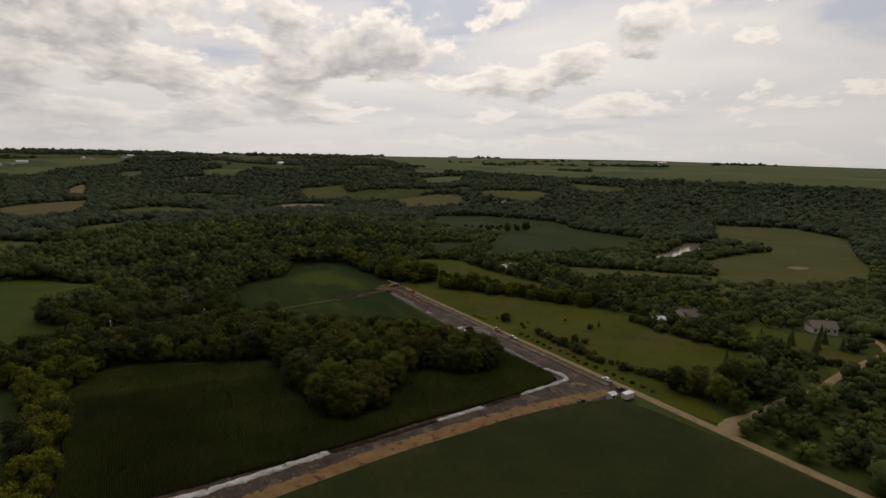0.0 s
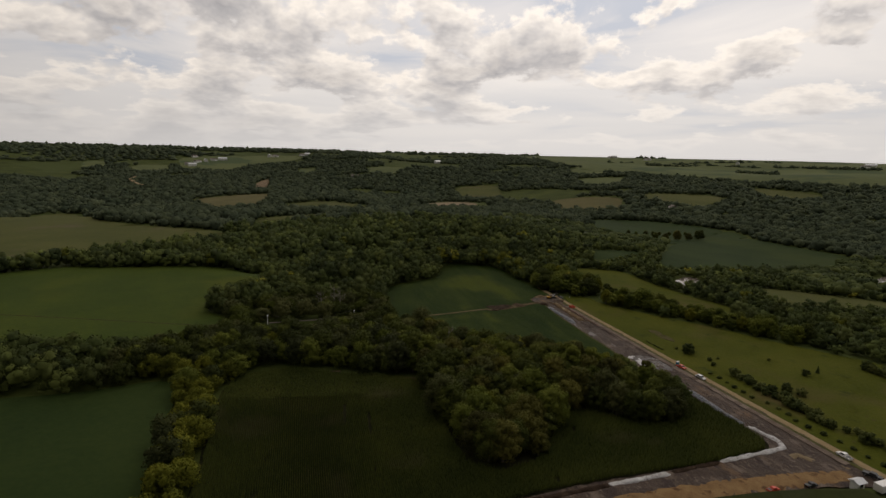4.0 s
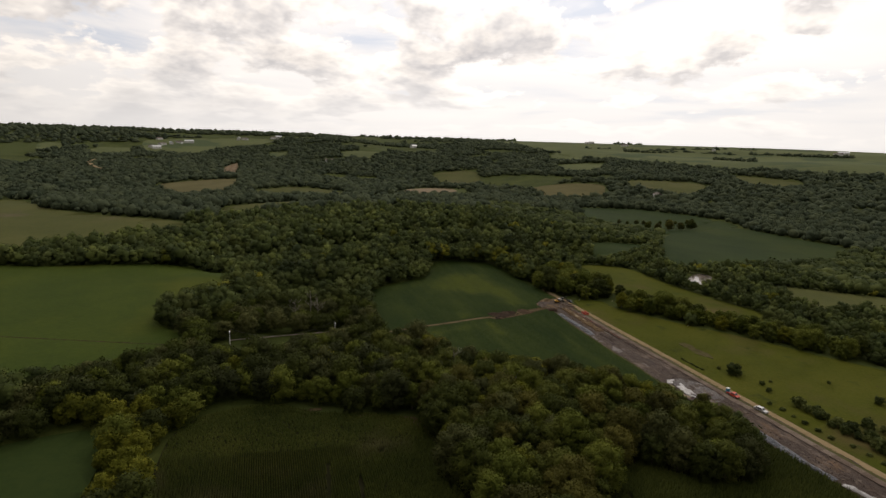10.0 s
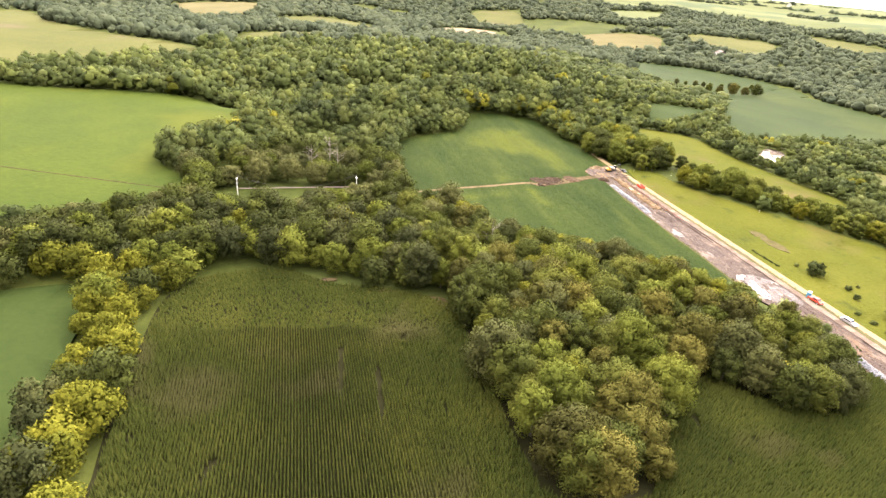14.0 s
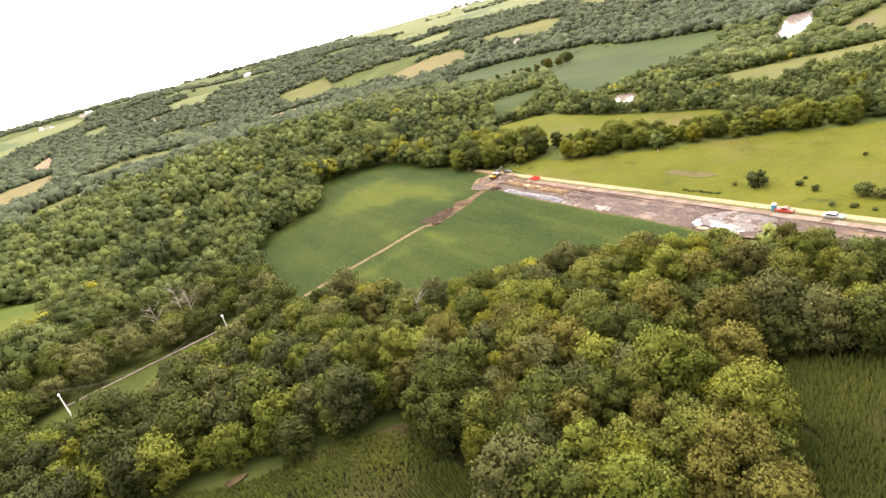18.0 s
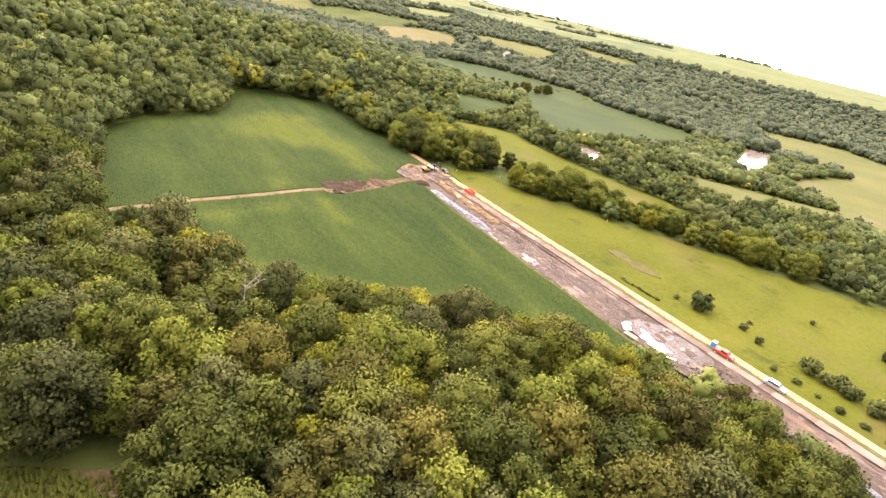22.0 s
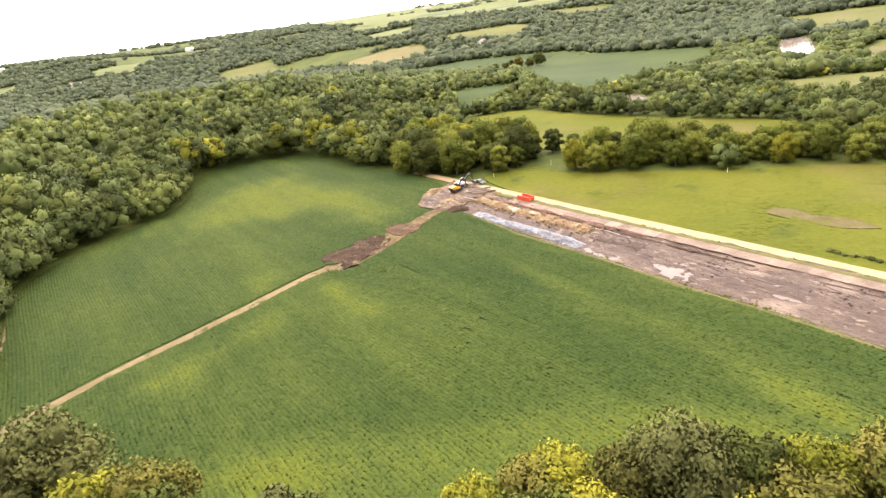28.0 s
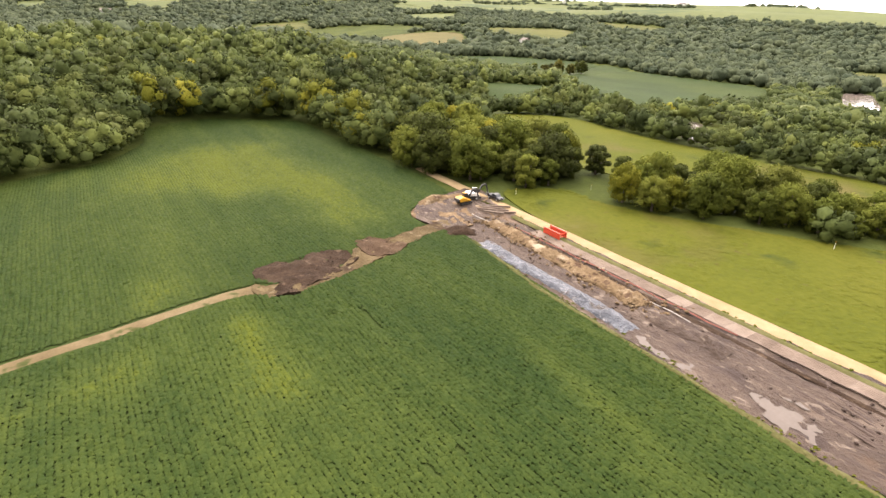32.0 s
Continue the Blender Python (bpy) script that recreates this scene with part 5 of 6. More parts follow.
def clumps(name, x, y, z0, half, rise, mat, seed, label, category, tone=None, slim=1.0):
    """Leafy tops past counting, one for each plant of a crop row."""
    r = np.random.default_rng(seed)
    n = len(x)
    base = np.stack([x, y, ground_height(x, y) + z0], 1)
    up = np.array([0, 0, 1.0])
    spin = r.uniform(0, 6.28, n)
    vs = []
    for i in range(4):
        a = spin + i * 1.571 + r.uniform(-0.35, 0.35, n)
        d = np.stack([np.cos(a), np.sin(a)], 1)
        d = np.concatenate([d - (1 - slim) * (d @ ACROSS)[:, None] * ACROSS, 0 * a[:, None]], 1)
        vs.append(base + d * half * r.uniform(0.75, 1.35, (n, 1)) + up * r.uniform(-0.03, 0.05, (n, 1)))
    vs.append(base + np.concatenate([r.uniform(-0.10, 0.10, (n, 2)), rise * r.uniform(0.5, 1.4, (n, 1))], 1))
    v = np.stack(vs, 1).reshape(-1, 3)
    k = (np.arange(n) * 5)[:, None]
    f = np.concatenate([k + [i, (i + 1) % 4, 4] for i in range(4)], 0)
    return tagged(new(name, mesh_from(name, v, f, mat, tone=None if tone is None else np.repeat(tone, 5))), label, category, kind="stuff")


x, y = in_rows(-125, 35, -200, -102, 0.49, 0.30, 71, 0.04, 0.1)
field = softened(CORN, 4.0, 0.8, 4)
keep = inside(field, x, y) & ~inside(FINGER, x, y) & (edge_distance(field, x, y) > 0.8)
edge = np.array([3.0 * noise.noise(Vector((a / 8, b / 8, 5))) for a, b in zip(x, y)])
top = (y > -128.5 + 0.10 * (x + 100) + edge) & (x < -58) | ((x > -58) & (y > -126))
bare = np.array([noise.noise(Vector((a / 2.2, b / 5, 12))) for a, b in zip(x, y)]) < 0.62
rows = keep & ~top & bare
for x0, y0, x1, y1 in [(-75.3, -137.3, -72.6, -150.3), (-83.0, -133.2, -80.5, -144.7)]:           # gaps where a row failed
    t = np.clip(((x - x0) * (x1 - x0) + (y - y0) * (y1 - y0)) / ((x1 - x0) ** 2 + (y1 - y0) ** 2), 0, 1)
    rows &= np.hypot(x - x0 - t * (x1 - x0), y - y0 - t * (y1 - y0)) > 0.42
clumps("corn_plants", x[rows], y[rows], 0.45, 0.26, 1.40, corn_mat, 72, "tall corn in straight close rows", "corn", slim=0.52)
# weedy headland across the upper end, its rows turned along the wood's edge
r = np.random.default_rng(73)
hx, hy = x[keep & top], y[keep & top]
thin = r.random(len(hx)) < 0.8
hx, hy = hx[thin] + r.normal(0, 0.2, thin.sum()), hy[thin] + r.normal(0, 0.2, thin.sum())
clumps("headland_corn", hx, hy, 0.5, 0.24, 0.75, corn_mat, 74, "short weedy corn on the curving headland", "corn")
hx, hy = r.uniform(-124, -58, 5200), r.uniform(-125, -104, 5200)
k = inside(HEADLAND, hx, hy) & (np.array([noise.noise(Vector((a / 3, b / 2, 3))) for a, b in zip(hx, hy)]) > -0.25)
clumps("headland_grass", hx[k], hy[k], 0.27, 0.40, 0.18, headland_mat, 73, "rank green grass along the wood's edge", "grass")

x, y = in_rows(-96, 20, -100, 84, 0.49, 0.25, 75, 0.06)
field = softened(BEANS, 3.2, 0.9, 0)
keep = inside(field, x, y)
for patch in (TAN_EARTH, DARK_EARTH, BROWN_EARTH):
    keep &= ~inside(softened(patch, 1.0, 0.4, 2), x, y)
track = np.array(FIELD_TRACK)
for a, b in zip(track, track[1:]):
    d = b - a
    t = np.clip(((x - a[0]) * d[0] + (y - a[1]) * d[1]) / (d @ d), 0, 1)
    keep &= np.hypot(x - a[0] - t * d[0], y - a[1] - t * d[1]) > 1.25
lodged = np.array([noise.noise(Vector(((a * 0.96 + b * 0.28) / 0.55, (a * 0.28 - b * 0.96) / 4.5, 5))) + 0.5 * noise.noise(Vector((a / 16, b / 16, 9))) for a, b in zip(x, y)]) < 0.82
keep &= lodged


# paler, thinner stands: streaks along the rows and the south headland
PALE = [[(-8.8, -44.4), (-7.4, -51.5), (-3.8, -64.2), (0.4, -74.3), (2.6, -82.1), (3.3, -89.0), (-2.5, -91.9), (-3.8, -86.1), (-4.3, -78.0), (-5.6, -66.1), (-8.7, -53.3)], [(-62, -62), (-32, -70), (-12, -79), (-2, -88), (-6, -96), (-30, -84), (-62, -66)],
        [(-39, -31), (-34.8, -30.8), (-31, -44), (-33.5, -46)], [(-69.0, 24.0), (-63.0, 38.0), (-51.0, 49.0), (-36.0, 55.0), (-28.0, 34.0), (-19.0, 13.0), (-13.0, -7.0), (-23.0, -6.0), (-33.0, 10.0), (-50.0, 15.0), (-62.0, 12.0)],
        [(-66, -47), (-54, -39), (-45, -34), (-43, -40), (-54, -48)], [(-48, -26), (-46, -19), (-42.5, -22), (-45, -28)]]
x, y = x[keep], y[keep]
chance = np.full(len(x), -9.0)
for poly in PALE:
    ring_pts = softened(poly, 2.0, 1.0, 3)
    d = edge_distance(ring_pts, x, y)
    chance = np.maximum(chance, np.where(inside(ring_pts, x, y), d, -d) / (6.0 if poly is PALE[3] else 3.2))
chance += np.array([0.45 * noise.noise(Vector(((a * 0.96 + b * 0.28) / 3.0, (a * 0.28 - b * 0.96) / 16, 4))) + 0.8 * noise.noise(Vector((a / 9, b / 12, 8))) for a, b in zip(x, y)])
streak = np.array([noise.noise(Vector(((a * 0.96 + b * 0.28) / 1.6, (a * 0.28 - b * 0.96) / 30, 6))) + noise.noise(Vector((a / 22, b / 22, 3))) for a, b in zip(x, y)])
pale = -0.07 + 0.21 * sstep(-1.0, 1.4, chance) + 0.045 * streak
clumps("soybean_plants", x, y, 0.29, 0.30, 0.15, bean_mat, 76, "knee-high soybeans in close rows with yellowish streaks", "soybeans", pale)

r = np.random.default_rng(77)
x, y = r.uniform(4, 118, 26000), r.uniform(-168, 14, 26000)
keep = inside(MEADOW, x, y) & (np.abs(x - lane_x(y)) > 2.2)
clumps("meadow_grass", x[keep], y[keep], 0.12, 0.45, 0.08, grass_mat, 78, "tussocks of rough meadow grass and weeds", "grass")
# a green verge between lane and mats, and along the strip's edge
y = r.uniform(-165, 0, 500)
x = lane_x(y) - 1.75 + r.normal(0, 0.16, len(y))
ky = r.uniform(-97, -17, 260)
kx = np.interp(-ky, [16.5, 32.5, 47.5, 63.4, 75.5, 87.4, 95.5], [-5, -2.4, 1.8, 5.8, 9.4, 12.1, 14.5]) + r.normal(0.2, 0.35, len(ky))
tufts("verge_grass", np.concatenate([x, kx]), np.concatenate([y, ky]), 0.15, 2, 0.4, 0.25, 0.3, grass_mat, 79, "weedy green verge beside the lane and the strip", "grass")


# ---- shrubs and lone trees ----
rng = np.random.default_rng(8)
SHRUBS = []
for i in range(4):
    v, f, n = crown_arrays(rng, 2.0, 1.7, -0.1, 12, 60, 0.26, False)
    SHRUBS.append(mesh_from("foliage", v, f, leaf_shrub, normals=n))
stem_mesh = trunk_mesh(rng, 1.4, 0.05, 1.2, bark)


def shrub(x, y, size, label, tall=1.0):
    ob = stand("shrub", label, "shrub", Matrix.Translation((x, y, float(ground_height(x, y)) + 0.05)) @ Matrix.Rotation(random.uniform(0, 6.28), 4, "Z") @ Matrix.Diagonal((size, size, size * tall, 1)), "shrubs of the meadow")
    piece("stem", stem_mesh, ob)
    piece("foliage", random.choice(SHRUBS), ob)


for x, y, size in ((39.2, -78.2, 2.3), (44, -86, 0.85), (43.2, -91, 0.9), (72, -98, 1.4), (57, -112, 1.7), (60, -115, 1.5), (53, -118, 1.6), (36.5, -74, 0.6), (48, -84, 0.5), (67, -84, 0.6), (47, -98, 0.6)):
    shrub(x, y, size, "rounded green shrub standing in the meadow grass")
for i in range(11):
    y = -66 - i * 0.9
    shrub(lane_x(y) + 4.0 + random.uniform(-0.4, 0.4), y, random.uniform(0.35, 0.6), "low brush along the lane's bank", 0.6)
for i in range(18):
    y = -99 - i * 3.8
    shrub(lane_x(y) + 5.0 + random.uniform(-1, 1), y, random.uniform(0.5, 0.95), "low brush along the lane's bank", 0.7)
for i in range(44):
    f = i / 43
    y = -102 - 72 * f + random.uniform(-2, 2)
    x = float(np.interp(-y, [102, 120, 134, 141, 151, 164, 174], [48, 50, 54, 59, 64, 67, 71])) + random.uniform(-2, 2.5)
    shrub(x, y, random.uniform(0.9, 2.0), "dense dark shrub in a scrubby row")
for i in range(40):
    f = i / 39
    x = float(np.interp(f, [0, 0.3, 0.6, 0.85, 1], [99, 106, 118, 129, 142])) + random.uniform(-1, 1)
    y = float(np.interp(f, [0, 0.3, 0.6, 0.85, 1], [-91, -114, -133, -149, -156])) + random.uniform(-1, 1)
    shrub(x, y, random.uniform(1.3, 2.2), "dense dark shrub in a hedge below the farmhouses", 1.15)
cone_v, cone_f = [], []
for tier in range(9):
    n = 11
    z, w = 0.5 + tier * 0.62, 1.55 * (1 - tier / 9.6)
    for j in range(n):
        a = j * 6.283 / n + tier * 0.5 + random.uniform(-0.15, 0.15)
        base = len(cone_v)
        cone_v += [(0, 0, z + 0.75), (math.cos(a - 0.33) * w, math.sin(a - 0.33) * w, z - 0.1), (math.cos(a) * w * 1.15, math.sin(a) * w * 1.15, z - 0.3), (math.cos(a + 0.33) * w, math.sin(a + 0.33) * w, z - 0.1)]
        cone_f += [(base, base + 1, base + 2), (base, base + 2, base + 3)]
conifer_leaves = mesh_from("needles", cone_v, np.array(cone_f), leaf_far)
for x, y, size in ((126, -128, 1.1), (134, -129, 1.2), (133, -140, 1.1), (148, -131, 1.3), (147, -143, 1.1), (167, -130, 1.2), (165, -140, 1.1), (126, -120, 1.0), (155, -137, 1.2), (141, -136, 1.0), (120, -110, 1.1), (172, -124, 1.2), (85, -172, 1.2), (78, -95, 0.5), (98, -150, 1.2)):
    tree = stand("conifer", "dark green pointed conifer", "tree", Matrix.Translation((x, y, float(ground_height(x, y)))) @ Matrix.Diagonal((size, size, size, 1)), "conifers")
    bm = tube(bmesh.new(), (0, 0, -0.2), (0, 0, 5.8), 0.14, 0.03, 6)
    part("trunk", bm, bark, tree)
    piece("needles", conifer_leaves, tree)
for x, y, size in ((242, 375, 1.2), (225, 365, 0.9), (206, 352, 1.0), (190, 345, 0.8), (176, 338, 0.9), (70, -169, 0.85), (72, -176, 0.9), (66, -164, 0.7), (80, -171, 0.9), (88, -164, 0.8), (89, -173, 0.85), (76, -163, 0.75), (74, -182, 0.6)):
    plant_tree(random.choice((0, 1, 4)), x, y, size, random.uniform(0, 6), "single green broadleaf tree at a field's edge", "lone trees")

# ---- the work strip: tracks, spoil, sheets, mats ----
def strip_point(y, off):
    """A place beside the lane: off metres to the west of its middle."""
    return lane_x(y) - off * 0.96, y - off * 0.28


ALONG = math.atan2(0.28, 0.96)      # turn of things that lie along the lane


def windrow(name, line, width, height, mat, seed, label, category, lift=0.24, crumple=0.2):
    """A long low heap along a line, crumpled or lumpy."""
    pts = []
    for a, b in zip(line, line[1:]):
        a, b = Vector((*a, 0)), Vector((*b, 0))
        k = max(2, int((b - a).length / 0.55))
        pts += [a.lerp(b, i / k) for i in range(k)]
    pts.append(Vector((*line[-1], 0)))
    verts, faces, cuts = [], [], 10
    for i, p in enumerate(pts):
        d = (pts[min(i + 1, len(pts) - 1)] - pts[max(i - 1, 0)]).normalized()
        side = Vector((d.y, -d.x, 0))
        end = min(1.0, min(i, len(pts) - 1 - i) / 3.0)
        for j in range(cuts + 1):
            s = j / cuts * 2 - 1
            w = width * (0.8 + 0.35 * noise.noise(Vector((p.x / 4, p.y / 4, seed + 3))))
            q = p + side * w / 2 * s
            h = height * (1 - s * s) * end * (0.75 + 0.6 * noise.noise(Vector((q.x / 2.3, q.y / 2.3, seed))))
            h += crumple * noise.noise(Vector((q.x * 1.5, q.y * 1.5, seed + 1))) * (1 - abs(s) ** 3)
            edge = -0.25 if abs(s) == 1 else 0.0
            verts.append((q.x, q.y, float(ground_height(q.x, q.y)) + lift + max(h, -0.05) + edge))
        if i:
            o = (i - 1) * (cuts + 1)
            faces += [(o + j, o + j + cuts + 1, o + j + cuts + 2, o + j + 1) for j in range(cuts)]
    ob = new(name, mesh_from(name, verts, faces, mat, smooth=True))
    return tagged(ob, label, category)


windrow("plastic_sheet", [(-4.2, -17.2), (-2.2, -25), (0.4, -33), (2.2, -41), (2.6, -43.6)], 3.4, 0.6, tarp_grey, 1, "crumpled grey plastic sheet over a low bank", "plastic sheet", 0.24, 0.42)
for k, (outline, mat, label) in enumerate((
        ([(16.6, -86.2), (17.6, -85.9), (18.4, -87.2), (18.0, -89.0), (18.6, -91.6), (19.6, -94.8), (18.2, -96.4), (16.6, -95.2), (16.0, -92.6), (16.2, -90.4), (15.4, -88.4)], tarp_white, "ragged white plastic sheet lying in the mud by puddles"),
        ([(14.2, -84.6), (15.6, -83.8), (17.0, -84.2), (16.0, -85.4), (15.6, -86.6), (14.2, -87.2), (13.6, -86.2)], tarp_white, "crumpled dirty white sheet at the soybeans' edge"))):
    tagged(draped("plastic_sheet", softened(outline, 0.35, 0.55, 21 + k), mat, 0.35, 0.40, 0.2, 0.34, 30 + k), label, "plastic sheet")
windrow("plastic_sheet", [(25.0, -114), (26.4, -122), (28.4, -130), (30.6, -136)], 3.2, 0.5, tarp_grey, 3, "pale grey plastic sheet along the corn's edge", "plastic sheet")
windrow("plastic_sheet", [(31.2, -137.5), (33.4, -141.5), (35.3, -146), (34.6, -148.8), (31, -150.6), (24, -153.2), (14.5, -156.8)], 1.9, 0.6, tarp_white, 4, "white plastic sheet over a bank, bent round the corner", "plastic sheet")
windrow("plastic_sheet", [(0.2, -162.6), (-8, -165.6), (-15.5, -168.2)], 2.2, 0.6, tarp_white, 5, "white plastic sheet over a bank beside the corn", "plastic sheet")
windrow("plastic_sheet", [(-46.2, -178.8), (-56, -182.6), (-66, -186.8), (-73.4, -189.4)], 3.0, 0.7, tarp_white, 6, "long white plastic sheet with a ragged edge", "plastic sheet")
windrow("plastic_sheet", [(-73.2, -189.4), (-82, -192), (-89.5, -194.6)], 3.0, 0.7, tarp_white, 7, "long white plastic sheet with a ragged edge", "plastic sheet")
windrow("soil_bank", [(14.5, -156.9), (8, -159.4), (0.4, -162.4)], 2.0, 0.5, topsoil_mat, 9, "dark bank of topsoil beside the corn", "soil bank")
windrow("soil_bank", [(-15.6, -168.3), (-30, -173.6), (-46, -178.7)], 2.2, 0.6, topsoil_mat, 10, "dark bank of topsoil beside the corn", "soil bank")
windrow("soil_heap", [(-8.4, -12.2), (-6.2, -12.6), (-3.6, -13.6)], 4.6, 1.2, topsoil_mat, 11, "heap of dark purple-brown topsoil", "soil heap", 0.2, 0.3)
windrow("soil_bank", [(-0.2, -9.5), (1.8, -17), (4.0, -26), (6.0, -33.5), (7.6, -39.5)], 3.9, 0.7, dirt_warm, 12, "lumpy cream and ochre bank of trench spoil", "soil bank", 0.28, 0.6)
windrow("soil_bank", [(6.6, -39), (8.4, -45.5), (9.6, -50)], 4.2, 0.45, dirt_mat, 13, "low lumpy bank of brown spoil", "soil bank", 0.28, 0.55)
windrow("soil_heap", [(-9.0, 0.5), (-6, 2.6), (-2.8, 4.0)], 3.4, 0.9, dirt_warm, 14, "rounded heap of sandy subsoil", "soil heap", 0.25, 0.3)
windrow("soil_bank", [(39, -155), (36, -152), (33.5, -153.5)], 2.6, 0.4, sand_mat, 16, "pale crushed stone tipped on the mud", "stone heap", 0.15, 0.25)
windrow("soil_bank", [(44.2, -156.5), (45.6, -158.5)], 1.8, 0.5, sand_mat, 17, "small pale heap of crushed stone", "stone heap", 0.15, 0.2)


def puddle(x, y, long, wide, turn, seed):
    bm = bmesh.new()
    ring_pts = []
    for i in range(44):
        a = i / 44 * 6.2832
        k = 1 + 0.6 * noise.noise(Vector((math.cos(a) * 1.3, math.sin(a) * 1.3, seed))) + 0.35 * noise.noise(Vector((math.cos(a) * 3, math.sin(a) * 3, seed)))
        px, py = math.cos(a) * wide / 2 * k, math.sin(a) * long / 2 * k
        ring_pts.append((x + px * math.cos(turn) - py * math.sin(turn), y + px * math.sin(turn) + py * math.cos(turn)))
    bm.faces.new([bm.verts.new((px, py, float(ground_height(px, py)) + 0.27)) for px, py in ring_pts])
    tagged(part("puddle", bm, water_mat), "shallow muddy puddle reflecting the sky", "puddle", "puddles")


for i, (x, y, l, w) in enumerate(((3.4, -48.2, 5.5, 2.2), (7.2, -59.2, 6.0, 3.4), (9.8, -57.0, 3.0, 0.9), (22.2, -89, 6.0, 2.0), (23.6, -93, 5.0, 1.4), (20.5, -86, 3.5, 1.2), (17.8, -86.6, 5.5, 1.6), (20.2, -92, 5.0, 1.8), (15.5, -84, 2.5, 1.0), (21.5, -96.5, 3.2, 1.0), (27.5, -122, 4, 1.0), (12.5, -72, 3.0, 0.8))):
    puddle(x, y, l, w, 0.284, i * 3.7)

mat_bm = bmesh.new()
comb = [(-1.05, 0.0), (1.05, 0.0), (1.05, 0.12)]
for i in range(6):
    g = 0.75 - i * 0.3
    comb += [(g + 0.02, 0.12), (g + 0.02, 0.06), (g - 0.02, 0.06), (g - 0.02, 0.12)]
comb.append((-1.05, 0.12))
prism(mat_bm, comb, -1.2, 1.2)
mat_mesh = bpy.data.meshes.new("timber_mat")
mat_bm.to_mesh(mat_mesh)
mat_bm.free()
mat_mesh.materials.append(mat_wood)
for i in range(61):
    y = -15.5 - i * 2.308
    x, yy2 = strip_point(y, 3.7 + random.uniform(-0.12, 0.12))
    ob = new("timber_mat", mat_mesh)
    ob.matrix_world = Matrix.Translation((x, yy2, float(ground_height(x, yy2)) + 0.32 + random.uniform(0, 0.03))) @ Matrix.Rotation(ALONG + random.uniform(-0.03, 0.03), 4, "Z")
    tagged(ob, "grey-brown timber mat laid beside the gravel lane", "ground mat", "timber mats along the lane")

trench_line = [strip_point(y, 6.1) for y in (-9, -25, -45, -62)]
tagged(ribbon("trench", trench_line, [1.1, 1.0, 0.9, 0.6], topsoil_mat, 0.40, -0.06, 1.5, 0.2, 31), "dark backfilled trench line", "trench")
for name, off, y0, y1, r0, mat, label in (("pipe", 5.2, -12, -46, 0.07, dull_red, "long dull red pipe lying along the trench"), ("pipe", 6.9, -14, -42, 0.05, pipe_mat, "long pale pipe lying along the trench"), ("pipe", 7.5, -4, -14, 0.06, pipe_mat, "pale pipe resting on the trench edge")):
    bm = bmesh.new()
    ys = np.linspace(y0, y1, 12)
    pts = [strip_point(y, off + 0.15 * math.sin(y)) for y in ys]
    for a, b in zip(pts, pts[1:]):
        tube(bm, (*a, float(ground_height(*a)) + 0.46), (*b, float(ground_height(*b)) + 0.46), r0, r0, 8)
    tagged(part(name, bm, mat), label, "pipe", "pipes of the trench")
beam_bm = box(bmesh.new(), -0.15, 0.15, -1.7, 1.7, 0, 0.26, 0.02)
beam_mesh = bpy.data.meshes.new("timber_beam")
beam_bm.to_mesh(beam_mesh)
beam_bm.free()
beam_mesh.materials.append(mat_wood)
for x, y, a in ((1.5, -4.6, 1.1), (2.4, -4.2, 1.2), (3.2, -5.4, 1.15), (2.0, -6.2, 0.95), (4.2, -3.8, 1.3), (4.0, -6.6, 1.2)):
    ob = new("timber_beam", beam_mesh)
    ob.matrix_world = Matrix.Translation((x, y, float(ground_height(x, y)) + 0.40)) @ Matrix.Rotation(a, 4, "Z")
    tagged(ob, "dark timber beam laid on the mud by the diggers", "timber beam", "timber beams by the diggers")


def wheel_rut(points, width, seed):
    ob = ribbon("wheel_rut", points, [width] * len(points), rut_mat, 0.31, -0.05, 0.8, 0.12, seed)
    tagged(ob, "dark wheel rut pressed into the mud", "wheel rut", "wheel ruts of the strip")


for i, (off, y0, y1, sway) in enumerate(((5.4, -44, -118, 0.5), (8.0, -50, -96, 1.4), (9.6, -50, -96, 1.4), (7.0, -96, -146, 1.2), (8.6, -96, -146, 1.2))):
    pts = []
    for j in range(14):
        y = y0 + (y1 - y0) * j / 13
        pts.append(strip_point(y, off + sway * math.sin(y / 13 + i * 0.35)))
    wheel_rut(pts, 0.32, 40 + i)
for i, (cx, cy, r0) in enumerate(((17.6, -72, 1.9), (17.6, -72, 2.9), (16.2, -60, 3.0))):
    wheel_rut([(cx + math.cos(a / 9 * 4.4 + 0.6) * r0 * 0.75, cy + math.sin(a / 9 * 4.4 + 0.6) * r0 * 1.5) for a in range(10)], 0.5, 60 + i)
for i in range(12):
    y0 = -10 - 10.5 * i + random.uniform(-3, 3)
    long, off, sway = random.uniform(10, 22), random.uniform(5.2, 11.5), random.uniform(0.2, 0.9)
    for pair in (0, 1.15):
        wheel_rut([strip_point(y0 - long * j / 9, off + pair + sway * math.sin(j * 0.5 + i)) for j in range(10)], 0.26, 80 + i)


